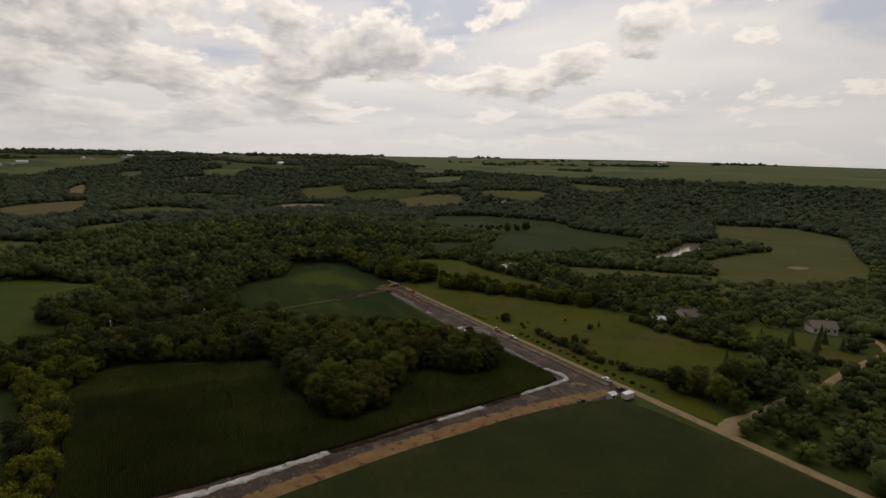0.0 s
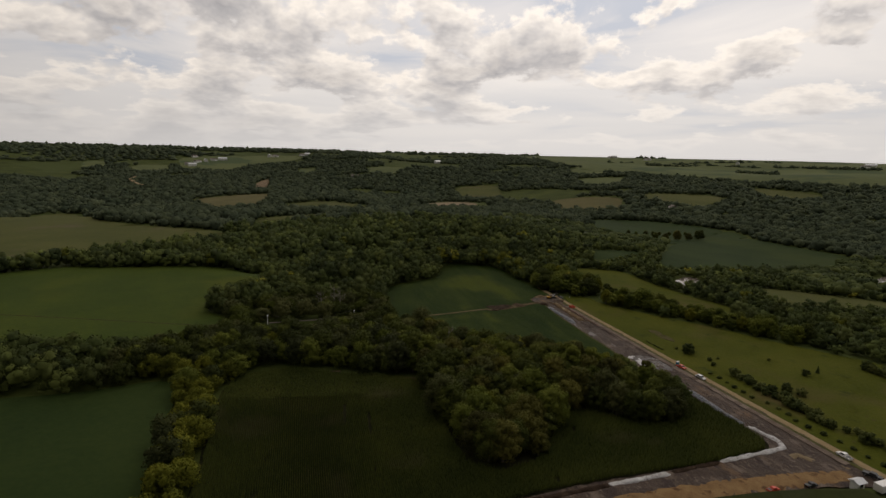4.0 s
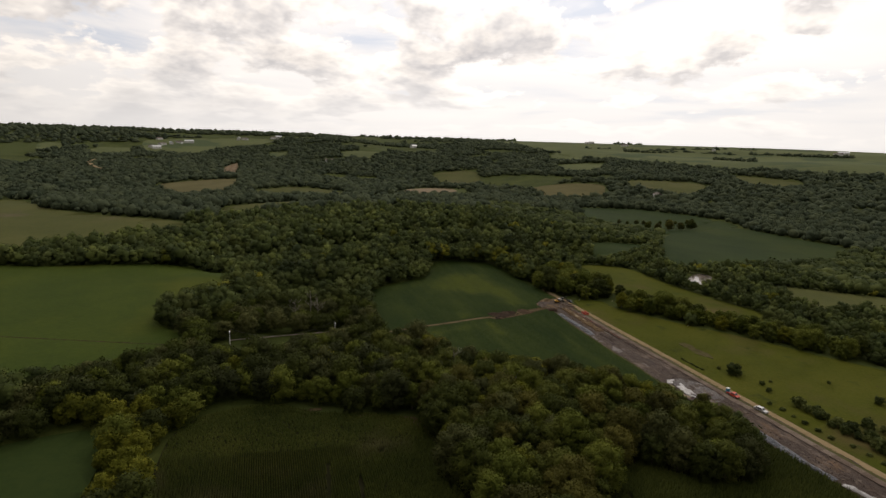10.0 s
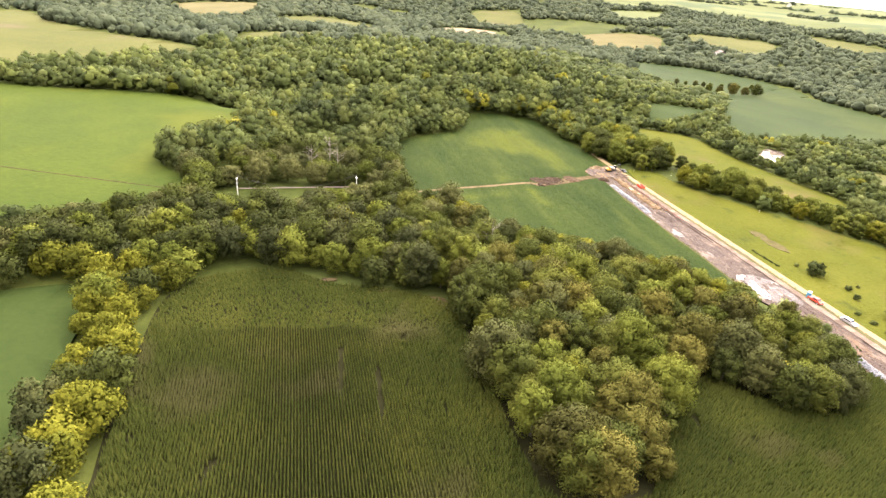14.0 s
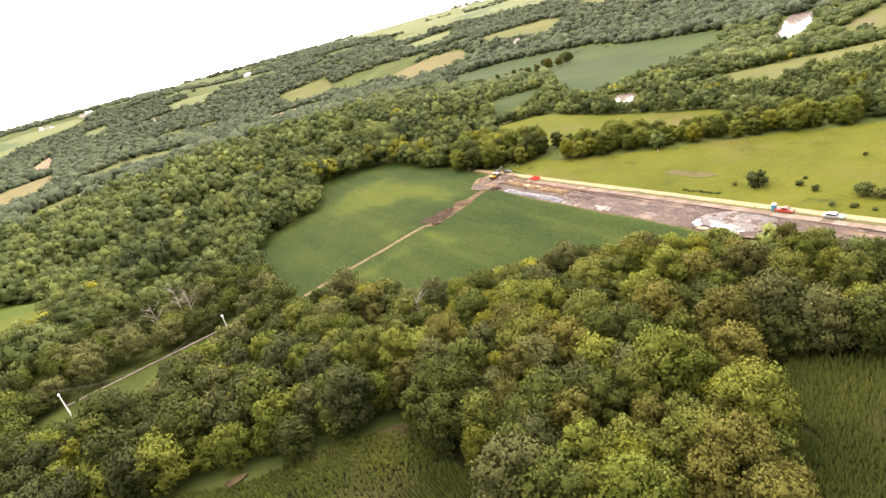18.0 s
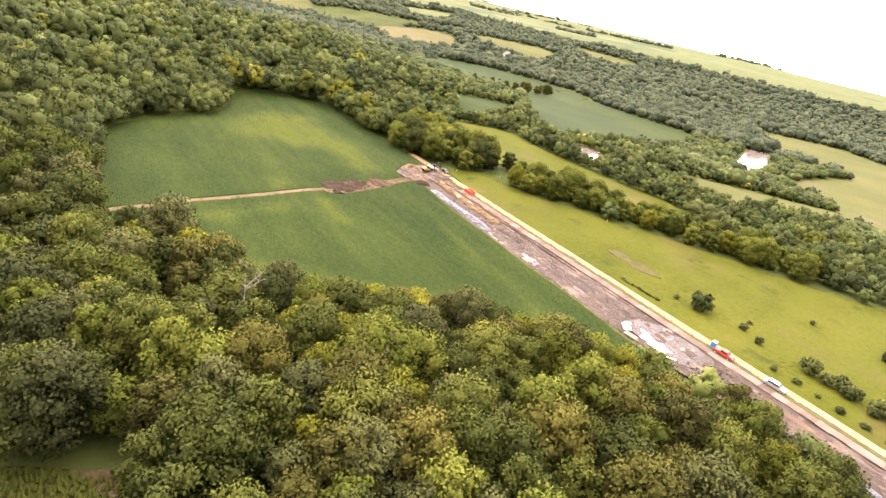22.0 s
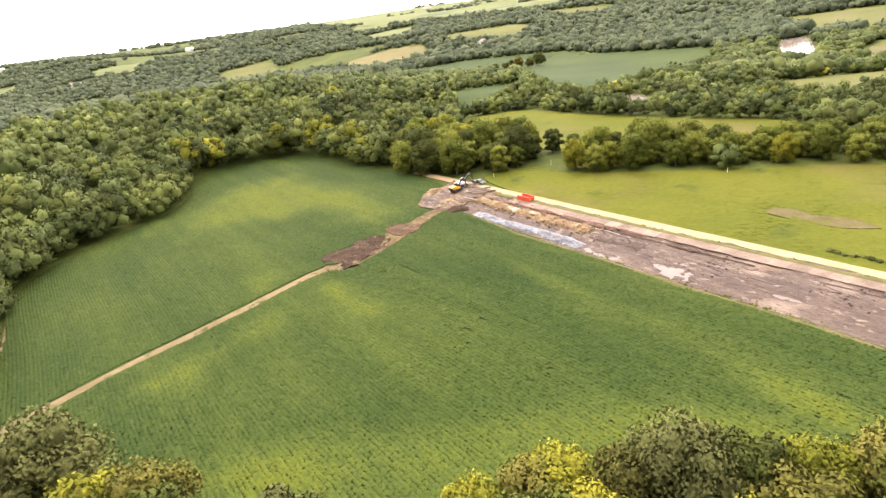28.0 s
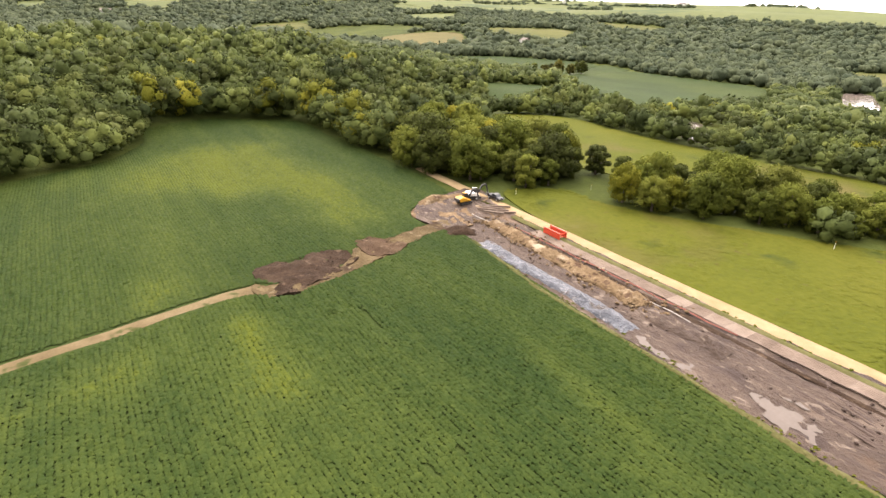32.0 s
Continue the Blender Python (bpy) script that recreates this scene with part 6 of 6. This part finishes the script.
def clods(name, x, y, z, size, mat, seed, label):
    """Lumps of earth past counting, strewn over churned ground."""
    r = np.random.default_rng(seed)
    n, m = len(x), len(ICO_V)
    s = size * r.uniform(0.4, 1.5, n) ** 1.5
    shape = ICO_V[None] * r.uniform(0.6, 1.25, (n, m, 1)) * s[:, None, None] * np.array([1, 1, 0.7])
    v = shape + np.stack([x, y, ground_height(x, y) + z], 1)[:, None]
    f = ICO_F[None] + (np.arange(n) * m)[:, None, None]
    return tagged(new(name, mesh_from(name, v.reshape(-1, 3), f.reshape(-1, 3), mat)), label, "clods of earth", kind="stuff")


r = np.random.default_rng(91)
cy = r.uniform(-150, -8, 1000)
cx = lane_x(cy) - r.uniform(5.0, 12.5, len(cy))
k = inside(WORK_STRIP, cx, cy) & (np.array([noise.noise(Vector((a / 5, b / 9, 1))) for a, b in zip(cx, cy)]) > -0.05)
clods("mud_clods", cx[k], cy[k], 0.30, 0.13, rut_mat, 92, "brown clods of mud strewn over the work strip")
cy = r.uniform(-42, -8, 700)
cx = np.interp(-cy, [9.5, 17, 26, 33.5, 39.5], [-0.2, 1.8, 4.0, 6.0, 7.6]) + r.normal(0, 1.5, len(cy))
clods("sand_clods", cx, cy, 0.50, 0.16, dirt_warm, 93, "tan clods on the bank of trench spoil")
cx, cy = r.uniform(-37, -8, 420), r.uniform(-28, -9, 420)
k = inside(DARK_EARTH, cx, cy) | inside(BROWN_EARTH, cx, cy)
clods("soil_clods", cx[k], cy[k], 0.40, 0.10, topsoil_mat, 94, "dark clods of turned topsoil beside the field track")
for x, y, a in ((13.9, -88.4, 0.5), (15.6, -95.4, 0.9)):
    ob = new("plywood_board")
    ob.matrix_world = Matrix.Translation((x, y, float(ground_height(x, y)) + 0.40)) @ Matrix.Rotation(a, 4, "Z") @ Matrix.Rotation(0.05, 4, "X")
    tagged(ob, "pale plywood board lying on the mud", "board", "boards by the puddles")
    part("panel", box(bmesh.new(), -0.65, 0.65, -1.2, 1.2, 0, 0.04, 0.005), board_mat, ob)
    part("batten", box(bmesh.new(), -0.6, 0.6, -0.05, 0.05, -0.08, 0.0), mat_wood, ob)


# ---- machines and vehicles ----
def excavator(m, body_mat, label):
    ob = stand("excavator", label, "excavator", m)
    for s in (-0.95, 0.95):
        bm = bmesh.new()
        outline = [(-1.55, 0.05), (1.55, 0.05), (1.8, 0.3), (1.7, 0.62), (1.45, 0.72), (-1.45, 0.72), (-1.7, 0.62), (-1.8, 0.3)]
        prism(bm, outline, s - 0.26, s + 0.26)
        for i in range(10):
            box(bm, -1.5 + i * 0.31, -1.36 + i * 0.31, s - 0.29, s + 0.29, 0.70, 0.76)
        track = part("track", bm, rubber_mat, ob, "black steel crawler track")
        bm = bmesh.new()
        for i in range(4):
            tube(bm, (-1.2 + i * 0.8, s - 0.3, 0.34), (-1.2 + i * 0.8, s + 0.3, 0.34), 0.2, 0.2, 12)
        part("roller", bm, steel_mat, track)
    part("undercarriage", box(bmesh.new(), -0.8, 0.8, -0.8, 0.8, 0.42, 0.86, 0.05), steel_mat, ob)
    bm = bmesh.new()
    prism(bm, [(-2.0, 0.95), (1.2, 0.95), (1.2, 1.35), (0.2, 1.5), (-0.2, 1.95), (-1.8, 1.95), (-2.15, 1.75), (-2.2, 1.2)], -1.2, 1.2)
    bmesh.ops.bevel(bm, geom=bm.edges[:], offset=0.06, segments=2, affect="EDGES")
    part("engine_house", bm, body_mat, ob)
    part("counterweight", box(bmesh.new(), -2.45, -1.95, -1.15, 1.15, 0.98, 1.7, 0.12), black_paint, ob, "black counterweight")
    cab = part("cab", box(bmesh.new(), 0.05, 1.25, 0.3, 1.2, 1.3, 2.65, 0.08), black_paint, ob, "dark cab with large windows")
    part("windscreen", box(bmesh.new(), 1.24, 1.265, 0.38, 1.12, 1.6, 2.5), glass_mat, cab)
    part("side_window", box(bmesh.new(), 0.2, 1.1, 1.19, 1.215, 1.7, 2.5), glass_mat, cab)
    part("cab_roof", box(bmesh.new(), 0.0, 1.3, 0.26, 1.24, 2.64, 2.72, 0.02), body_mat, cab)
    bm = bmesh.new()
    prism(bm, [(0.9, 1.2), (1.25, 1.2), (2.6, 3.3), (3.7, 3.45), (3.75, 3.75), (2.45, 3.7), (2.2, 3.4)], -0.22, 0.22)
    part("boom", bm, black_paint, ob, "black bent boom")
    bm = bmesh.new()
    prism(bm, [(3.45, 3.85), (3.85, 3.75), (4.5, 1.4), (4.25, 1.3)], -0.17, 0.17)
    part("stick", bm, black_paint, ob, "black dipper stick")
    bm = bmesh.new()
    prism(bm, [(4.15, 1.35), (4.6, 1.4), (4.55, 0.75), (4.2, 0.45), (3.75, 0.55), (3.7, 0.75), (4.0, 0.8)], -0.42, 0.42)
    part("bucket", bm, steel_mat, ob, "worn steel bucket")
    part("boom_cylinder", tube(bmesh.new(), (1.3, 0.27, 1.35), (2.35, 0.27, 3.1), 0.07, 0.06, 10), steel_mat, ob)
    part("stick_cylinder", tube(bmesh.new(), (2.4, 0, 3.75), (3.5, 0, 4.0), 0.08, 0.06, 10), steel_mat, ob)
    part("exhaust", tube(bmesh.new(), (-1.2, -0.7, 1.9), (-1.2, -0.7, 2.4), 0.06, 0.06, 8), steel_mat, ob)
    return ob


excavator(Matrix.Translation((-1.2, -0.6, 0.36)) @ Matrix.Rotation(0.25, 4, "Z") @ Matrix.Diagonal((0.82, 0.82, 0.82, 1)) @ Matrix.Scale(0.8, 4), yellow_paint, "yellow tracked excavator with a black boom on churned earth")
excavator(Matrix.Translation((1.4, 1.9, 0.36)) @ Matrix.Rotation(0.1, 4, "Z") @ Matrix.Diagonal((0.82, 0.82, 0.82, 1)) @ Matrix.Scale(0.78, 4), white_paint, "pale tracked excavator behind the yellow one")


def vehicle(name, m, mat, label, category, cab=(-0.5, 0.9), bed=True, scale=1.0):
    ob = stand(name, label, category, m @ Matrix.Scale(scale, 4))
    bm = bmesh.new()
    prism(bm, [(-2.5, 0.42), (2.45, 0.42), (2.55, 0.7), (2.4, 0.98), (1.1, 1.05), (-2.5, 1.05)], -0.92, 0.92)
    bmesh.ops.bevel(bm, geom=bm.edges[:], offset=0.05, segments=2, affect="EDGES")
    body = part("body", bm, mat, ob)
    a, b = cab
    bm = bmesh.new()
    prism(bm, [(a - 0.35, 1.03), (b + 0.55, 1.03), (b - 0.05, 1.62), (a, 1.66)], -0.82, 0.82)
    bmesh.ops.bevel(bm, geom=bm.edges[:], offset=0.05, segments=2, affect="EDGES")
    top = part("cabin", bm, mat, ob)
    prism_w = bmesh.new()
    prism(prism_w, [(b + 0.50, 1.08), (b + 0.56, 1.08), (b + 0.0, 1.6), (b - 0.06, 1.6)], -0.70, 0.70)
    part("windscreen", prism_w, glass_mat, top)
    for s in (-0.835, 0.815):
        bm = bmesh.new()
        prism(bm, [(a - 0.1, 1.1), (b + 0.3, 1.1), (b - 0.1, 1.55), (a + 0.08, 1.57)], s, s + 0.02)
        part("side_window", bm, glass_mat, top)
    if bed:
        part("bed", box(bmesh.new(), -2.42, a - 0.4, -0.75, 0.75, 1.04, 1.07), black_paint, ob, "dark open load bed")
    for x in (-1.6, 1.6):
        for s in (-0.9, 0.9):
            wheel = part("wheel", tube(bmesh.new(), (x, s - 0.12, 0.36), (x, s + 0.12, 0.36), 0.36, 0.36, 18), rubber_mat, ob)
            part("rim", tube(bmesh.new(), (x, s - 0.13, 0.36), (x, s + 0.13, 0.36), 0.2, 0.2, 12), silver_paint, wheel)
    for s in (-0.65, 0.65):
        part("headlight", box(bmesh.new(), 2.44, 2.52, s - 0.16, s + 0.16, 0.74, 0.88, 0.01), white_paint, ob)
        part("tail_light", box(bmesh.new(), -2.53, -2.48, s - 0.1, s + 0.1, 0.72, 0.95, 0.01), red_paint, ob)
    part("bumper", box(bmesh.new(), 2.45, 2.6, -0.85, 0.85, 0.42, 0.6, 0.03), steel_mat, ob)
    return ob


def on_lane(y, off, turn=0.0, lift=0.34):
    x, yy2 = strip_point(y, off)
    return Matrix.Translation((x, yy2, float(ground_height(x, yy2)) + lift)) @ Matrix.Rotation(ALONG - math.pi / 2 + turn, 4, "Z")


vehicle("pickup_truck", on_lane(0.4, -0.9, 0.0, 0.30), black_paint, "dark pickup truck parked on the gravel lane", "pickup truck", scale=0.66)
vehicle("pickup_truck", on_lane(-94.4, 2.0, 0.05, 0.36), red_paint, "red pickup truck beside the portable toilet", "pickup truck", scale=0.76)
vehicle("car", on_lane(-103.6, 1.8, 0.08, 0.32), silver_paint, "silver estate car parked beside the lane", "car", cab=(-1.6, 0.7), bed=False, scale=0.74)
vehicle("pickup_truck", on_lane(-152.5, 1.4, 3.1), white_paint, "white pickup truck where the strip meets the lane", "pickup truck", scale=0.76)
vehicle("pickup_truck", on_lane(-160.5, 3.2, 0.4), black_paint, "dark pickup truck beside the site cabin", "pickup truck", scale=0.76)
vehicle("utility_cart", Matrix.Translation((30.8, -166.0, 0.25)) @ Matrix.Rotation(0.35, 4, "Z"), black_paint, "small dark utility cart on the mud", "utility cart", scale=0.62)
vehicle("utility_cart", Matrix.Translation((20.9, -168.3, 0.25)) @ Matrix.Rotation(0.3, 4, "Z"), red_paint, "small orange machine at the strip's edge", "utility cart", scale=0.6)


def trench_box(m):
    ob = stand("trench_box", "orange-red steel trench box on timber mats", "trench box", m)
    for s in (-0.8, 0.8):
        panel = part("side_panel", box(bmesh.new(), s - 0.06, s + 0.06, -2.0, 2.0, 0.05, 1.35, 0.02), red_paint, ob)
        for i in range(6):
            y = -1.9 + i * 0.76
            part("rib", box(bmesh.new(), s - 0.11, s + 0.11, y - 0.06, y + 0.06, 0.0, 1.4, 0.01), red_paint, panel)
        part("rail", box(bmesh.new(), s - 0.1, s + 0.1, -2.05, 2.05, 1.36, 1.46, 0.01), red_paint, panel)
    for y in (-1.7, 1.7):
        for z in (0.35, 1.1):
            part("spreader", tube(bmesh.new(), (-0.8, y, z), (0.8, y, z), 0.07, 0.07, 10), red_paint, ob)
    return ob


x, y = strip_point(-17.0, 2.2)
trench_box(Matrix.Translation((x, y, float(ground_height(x, y)) + 0.46)) @ Matrix.Rotation(ALONG, 4, "Z") @ Matrix.Diagonal((0.85, 0.85, 0.66, 1)))


def toilet(m):
    ob = stand("portable_toilet", "blue portable toilet with a white roof", "portable toilet", m)
    part("base", box(bmesh.new(), -0.6, 0.6, -0.6, 0.6, 0.0, 0.14, 0.02), black_paint, ob)
    part("cabin", box(bmesh.new(), -0.55, 0.55, -0.55, 0.55, 0.14, 2.1, 0.04), blue_plastic, ob)
    door = part("door", box(bmesh.new(), -0.40, 0.40, -0.585, -0.552, 0.2, 2.0, 0.01), blue_plastic, ob)
    part("handle", box(bmesh.new(), 0.26, 0.32, -0.62, -0.586, 1.0, 1.16), steel_mat, door)
    bm = bmesh.new()
    prism(bm, [(-0.62, 2.1), (0.62, 2.1), (0.5, 2.28), (0, 2.36), (-0.5, 2.28)], -0.6, 0.6)
    part("roof", bm, white_paint, ob, "white domed roof")
    part("vent_pipe", tube(bmesh.new(), (0.4, 0.4, 2.1), (0.4, 0.4, 2.55), 0.05, 0.05, 8), white_paint, ob)


toilet(on_lane(-92.2, 1.9, 0.0, 0.34) @ Matrix.Diagonal((0.72, 0.72, 0.72, 1)))


# ---- buildings ----
def house(name, m, long, wide, wall, ridge, wall_mat, top_mat, label, category, windows=4, chimney=True, hip=0.0):
    ob = stand(name, label, category, m)
    l, w = long / 2, wide / 2
    part("wall", box(bmesh.new(), -l, l, -w, w, -0.3, wall), wall_mat, ob)
    bm = bmesh.new()
    e = 0.4
    a = [bm.verts.new(c) for c in ((-l - e, -w - e, wall - 0.05), (l + e, -w - e, wall - 0.05), (l + e, w + e, wall - 0.05), (-l - e, w + e, wall - 0.05))]
    b = [bm.verts.new((-l - e + hip, 0, wall + ridge)), bm.verts.new((l + e - hip, 0, wall + ridge))]
    for f in ((a[0], a[1], b[1], b[0]), (a[2], a[3], b[0], b[1]), (a[1], a[2], b[1]), (a[3], a[0], b[0]), (a[3], a[2], a[1], a[0])):
        bm.faces.new(f)
    bmesh.ops.recalc_face_normals(bm, faces=bm.faces)
    roof = part("roof", bm, top_mat, ob)
    if chimney:
        part("chimney", box(bmesh.new(), l * 0.3, l * 0.3 + 0.7, -0.35, 0.35, wall + ridge * 0.5, wall + ridge + 0.7, 0.03), brick_mat, roof)
    for i in range(windows):
        x = -l + (i + 0.5) * long / windows
        for s in (-1, 1):
            y0 = s * (w + 0.03)
            win = part("window", box(bmesh.new(), x - 0.6, x + 0.6, y0 - 0.06, y0 + 0.06, wall * 0.38, wall * 0.85, 0.01), white_paint, ob)
            part("pane", box(bmesh.new(), x - 0.5, x + 0.5, y0 - 0.075, y0 + 0.075, wall * 0.42, wall * 0.81), glass_mat, win)
    part("door", box(bmesh.new(), -0.5, 0.5, -w - 0.08, -w, 0, min(2.1, wall - 0.2), 0.01), brick_mat, ob)
    return ob


def at(x, y, turn=0.0, lift=0.1):
    return Matrix.Translation((x, y, float(ground_height(x, y)) + lift)) @ Matrix.Rotation(turn, 4, "Z")


house("house", at(128, -92, -0.35), 13, 8.5, 3.0, 2.8, brick_mat, roof_mat, "brown-roofed farmhouse among trees", "house", 5, True, 3.0)
house("house_wing", at(121, -96, 1.2), 7, 5.5, 2.8, 2.2, brick_mat, roof_mat, "gabled wing of the brown-roofed farmhouse", "house", 2, False)
house("garage", at(110, -95.5, -0.5), 7.5, 4.5, 2.5, 1.2, siding_mat, metal_roof, "long white-roofed garage beside the farmhouse", "garage", 2, False)
house("house", at(186, -112, -0.4), 11, 7.5, 3.2, 2.8, white_paint, roof_mat, "white farmhouse with a grey roof", "house", 4, True)
house("site_cabin", at(41.0, -166.2, 0.35, 0.25), 2.2, 1.8, 1.9, 0.6, white_paint, metal_roof, "small white site cabin with a pitched roof", "cabin", 1, False)


def trailer(m):
    ob = stand("box_trailer", "white box trailer beside the site cabin", "trailer", m)
    part("box", box(bmesh.new(), -2.0, 2.0, -1.0, 1.0, 0.55, 2.3, 0.05), white_paint, ob)
    part("chassis", box(bmesh.new(), -2.0, 2.6, -0.6, 0.6, 0.4, 0.55), steel_mat, ob)
    part("drawbar", tube(bmesh.new(), (2.5, 0, 0.48), (3.2, 0, 0.48), 0.06, 0.06, 8), steel_mat, ob)
    for x in (-0.5, 0.4):
        for s in (-1.0, 1.0):
            wheel = part("wheel", tube(bmesh.new(), (x, s - 0.1, 0.34), (x, s + 0.1, 0.34), 0.34, 0.34, 16), rubber_mat, ob)
            part("rim", tube(bmesh.new(), (x, s - 0.11, 0.34), (x, s + 0.11, 0.34), 0.18, 0.18, 10), silver_paint, wheel)
    part("rear_door", box(bmesh.new(), -2.03, -2.0, -0.9, 0.9, 0.65, 2.2), siding_mat, ob)


trailer(at(46.2, -167.2, 0.35, 0.22))
FAR_FARMS = [(-1021, 1701), (-997, 1681), (-1021, 1775), (-1007, 1814), (-994, 1852), (-970, 1879), (-1090, 1900), (-831, 2016), (-805, 2013), (-679, 2045), (-695, 2033), (289, 2154), (666, 2329), (703, 2389), (786, 2168), (1047, 1908), (1320, 1606), (1346, 1616), (-361, 1409), (-128, 1992), (336, 702)]
for i, (x, y) in enumerate(FAR_FARMS):
    house("farm_building", at(x, y, i * 0.7, 0.5), 22 + 5 * (i % 3), 12, 6 + 2 * (i % 2), 4, white_paint, metal_roof if i % 2 else roof_mat, "white farm building far off on the plain", "farm building", 3, False)


# ---- the pipe crossing over the creek ----
def pylon(m, tall):
    ob = stand("pipe_pylon", "white lattice frame that carries a pipe over the creek", "pylon", m)
    for s in (-0.7, 0.7):
        part("leg", tube(bmesh.new(), (0, s, -0.5), (0, s * 0.25, tall), 0.1, 0.08, 8), white_paint, ob)
    for i in range(5):
        z = tall * (i + 0.6) / 5.4
        w = 0.7 - 0.52 * z / tall
        part("brace", tube(bmesh.new(), (0, -w, z), (0, w, z + tall * 0.12), 0.05, 0.05, 6), white_paint, ob)
    part("head", box(bmesh.new(), -0.2, 0.2, -0.35, 0.35, tall - 0.1, tall + 0.15, 0.02), white_paint, ob)
    return ob


A, B = Vector((-129.5, -63.0, 0)), Vector((-95.2, -51.6, 0))
turn = math.atan2(B.y - A.y, B.x - A.x)
pylon(Matrix.Translation(A) @ Matrix.Rotation(turn, 4, "Z"), 5.4)
pylon(Matrix.Translation(B) @ Matrix.Rotation(turn, 4, "Z"), 5.4)
bm = bmesh.new()
tube(bm, (A.x, A.y, 2.3), (B.x, B.y, 2.3), 0.14, 0.14, 12)
crossing = stand("pipe_crossing", "dull pink pipe hung over a wooded creek", "pipe", Matrix.Translation((0, 0, 0)))
part("pipe", bm, pale_pink, crossing)
for i in range(9):
    f = (i + 1) / 10
    p = A.lerp(B, f)
    z = 2.4 + 4.0 * (2 * f - 1) ** 2
    part("hanger", tube(bmesh.new(), (p.x, p.y, 2.4), (p.x, p.y, z), 0.025, 0.025, 5), steel_mat, crossing)
for i in range(12):
    f0, f1 = i / 12, (i + 1) / 12
    p, q = A.lerp(B, f0), A.lerp(B, f1)
    part("cable", tube(bmesh.new(), (p.x, p.y, 2.4 + 4.0 * (2 * f0 - 1) ** 2), (q.x, q.y, 2.4 + 4.0 * (2 * f1 - 1) ** 2), 0.03, 0.03, 5), steel_mat, crossing)

for x, y in ((10.2, 3.2), (46.1, -31.1), (25.8, 3.0)):
    ob = stand("marker_post", "white marker post in the grass", "marker post", at(x, y))
    part("post", tube(bmesh.new(), (0, 0, -0.2), (0, 0, 0.95), 0.035, 0.035, 8), white_paint, ob)
    part("cap", tube(bmesh.new(), (0, 0, 0.95), (0, 0, 1.12), 0.05, 0.04, 8), yellow_paint, ob)


# ---- bare dead trees among the green ----
def dead_tree(x, y, tall, seed):
    r = random.Random(seed)
    ob = stand("dead_tree", "bare grey dead tree among green crowns", "tree", at(x, y), "dead trees")
    bm = bmesh.new()
    tube(bm, (0, 0, -0.3), (0.2, 0.1, tall * 0.6), 0.2, 0.12, 7)
    tube(bm, (0.2, 0.1, tall * 0.59), (0.1, 0.3, tall), 0.12, 0.03, 6)
    part("trunk", bm, dead_wood, ob)
    for i in range(9):
        a, z = i * 2.2 + r.uniform(-0.4, 0.4), tall * r.uniform(0.45, 0.85)
        tip = Vector((math.cos(a) * tall * 0.24, math.sin(a) * tall * 0.24, z + tall * r.uniform(0.1, 0.25)))
        bm = bmesh.new()
        tube(bm, (0.15, 0.1, z), tip, 0.07, 0.025, 5)
        for k in range(4):
            p = Vector((0.15, 0.1, z)).lerp(tip, 0.4 + 0.15 * k)
            tube(bm, p, p + Vector((r.uniform(-1, 1), r.uniform(-1, 1), r.uniform(0.3, 1.1))), 0.03, 0.012, 4)
        part("branch", bm, dead_wood, ob)


for x, y, tall, seed in ((-53.5, -90.5, 11.5, 1), (-38, -103, 11, 2), (-104, -40, 12, 3), (-108, -34, 12.5, 4), (-112, -43, 12, 5)):
    dead_tree(x, y, tall, seed)

# ---- setting out: plan units to metres ----
for ob in scene.objects:
    if ob.parent is None and ob.type in ("MESH", "EMPTY"):
        ob.matrix_basis = Matrix.Scale(PLAN, 4) @ ob.matrix_basis
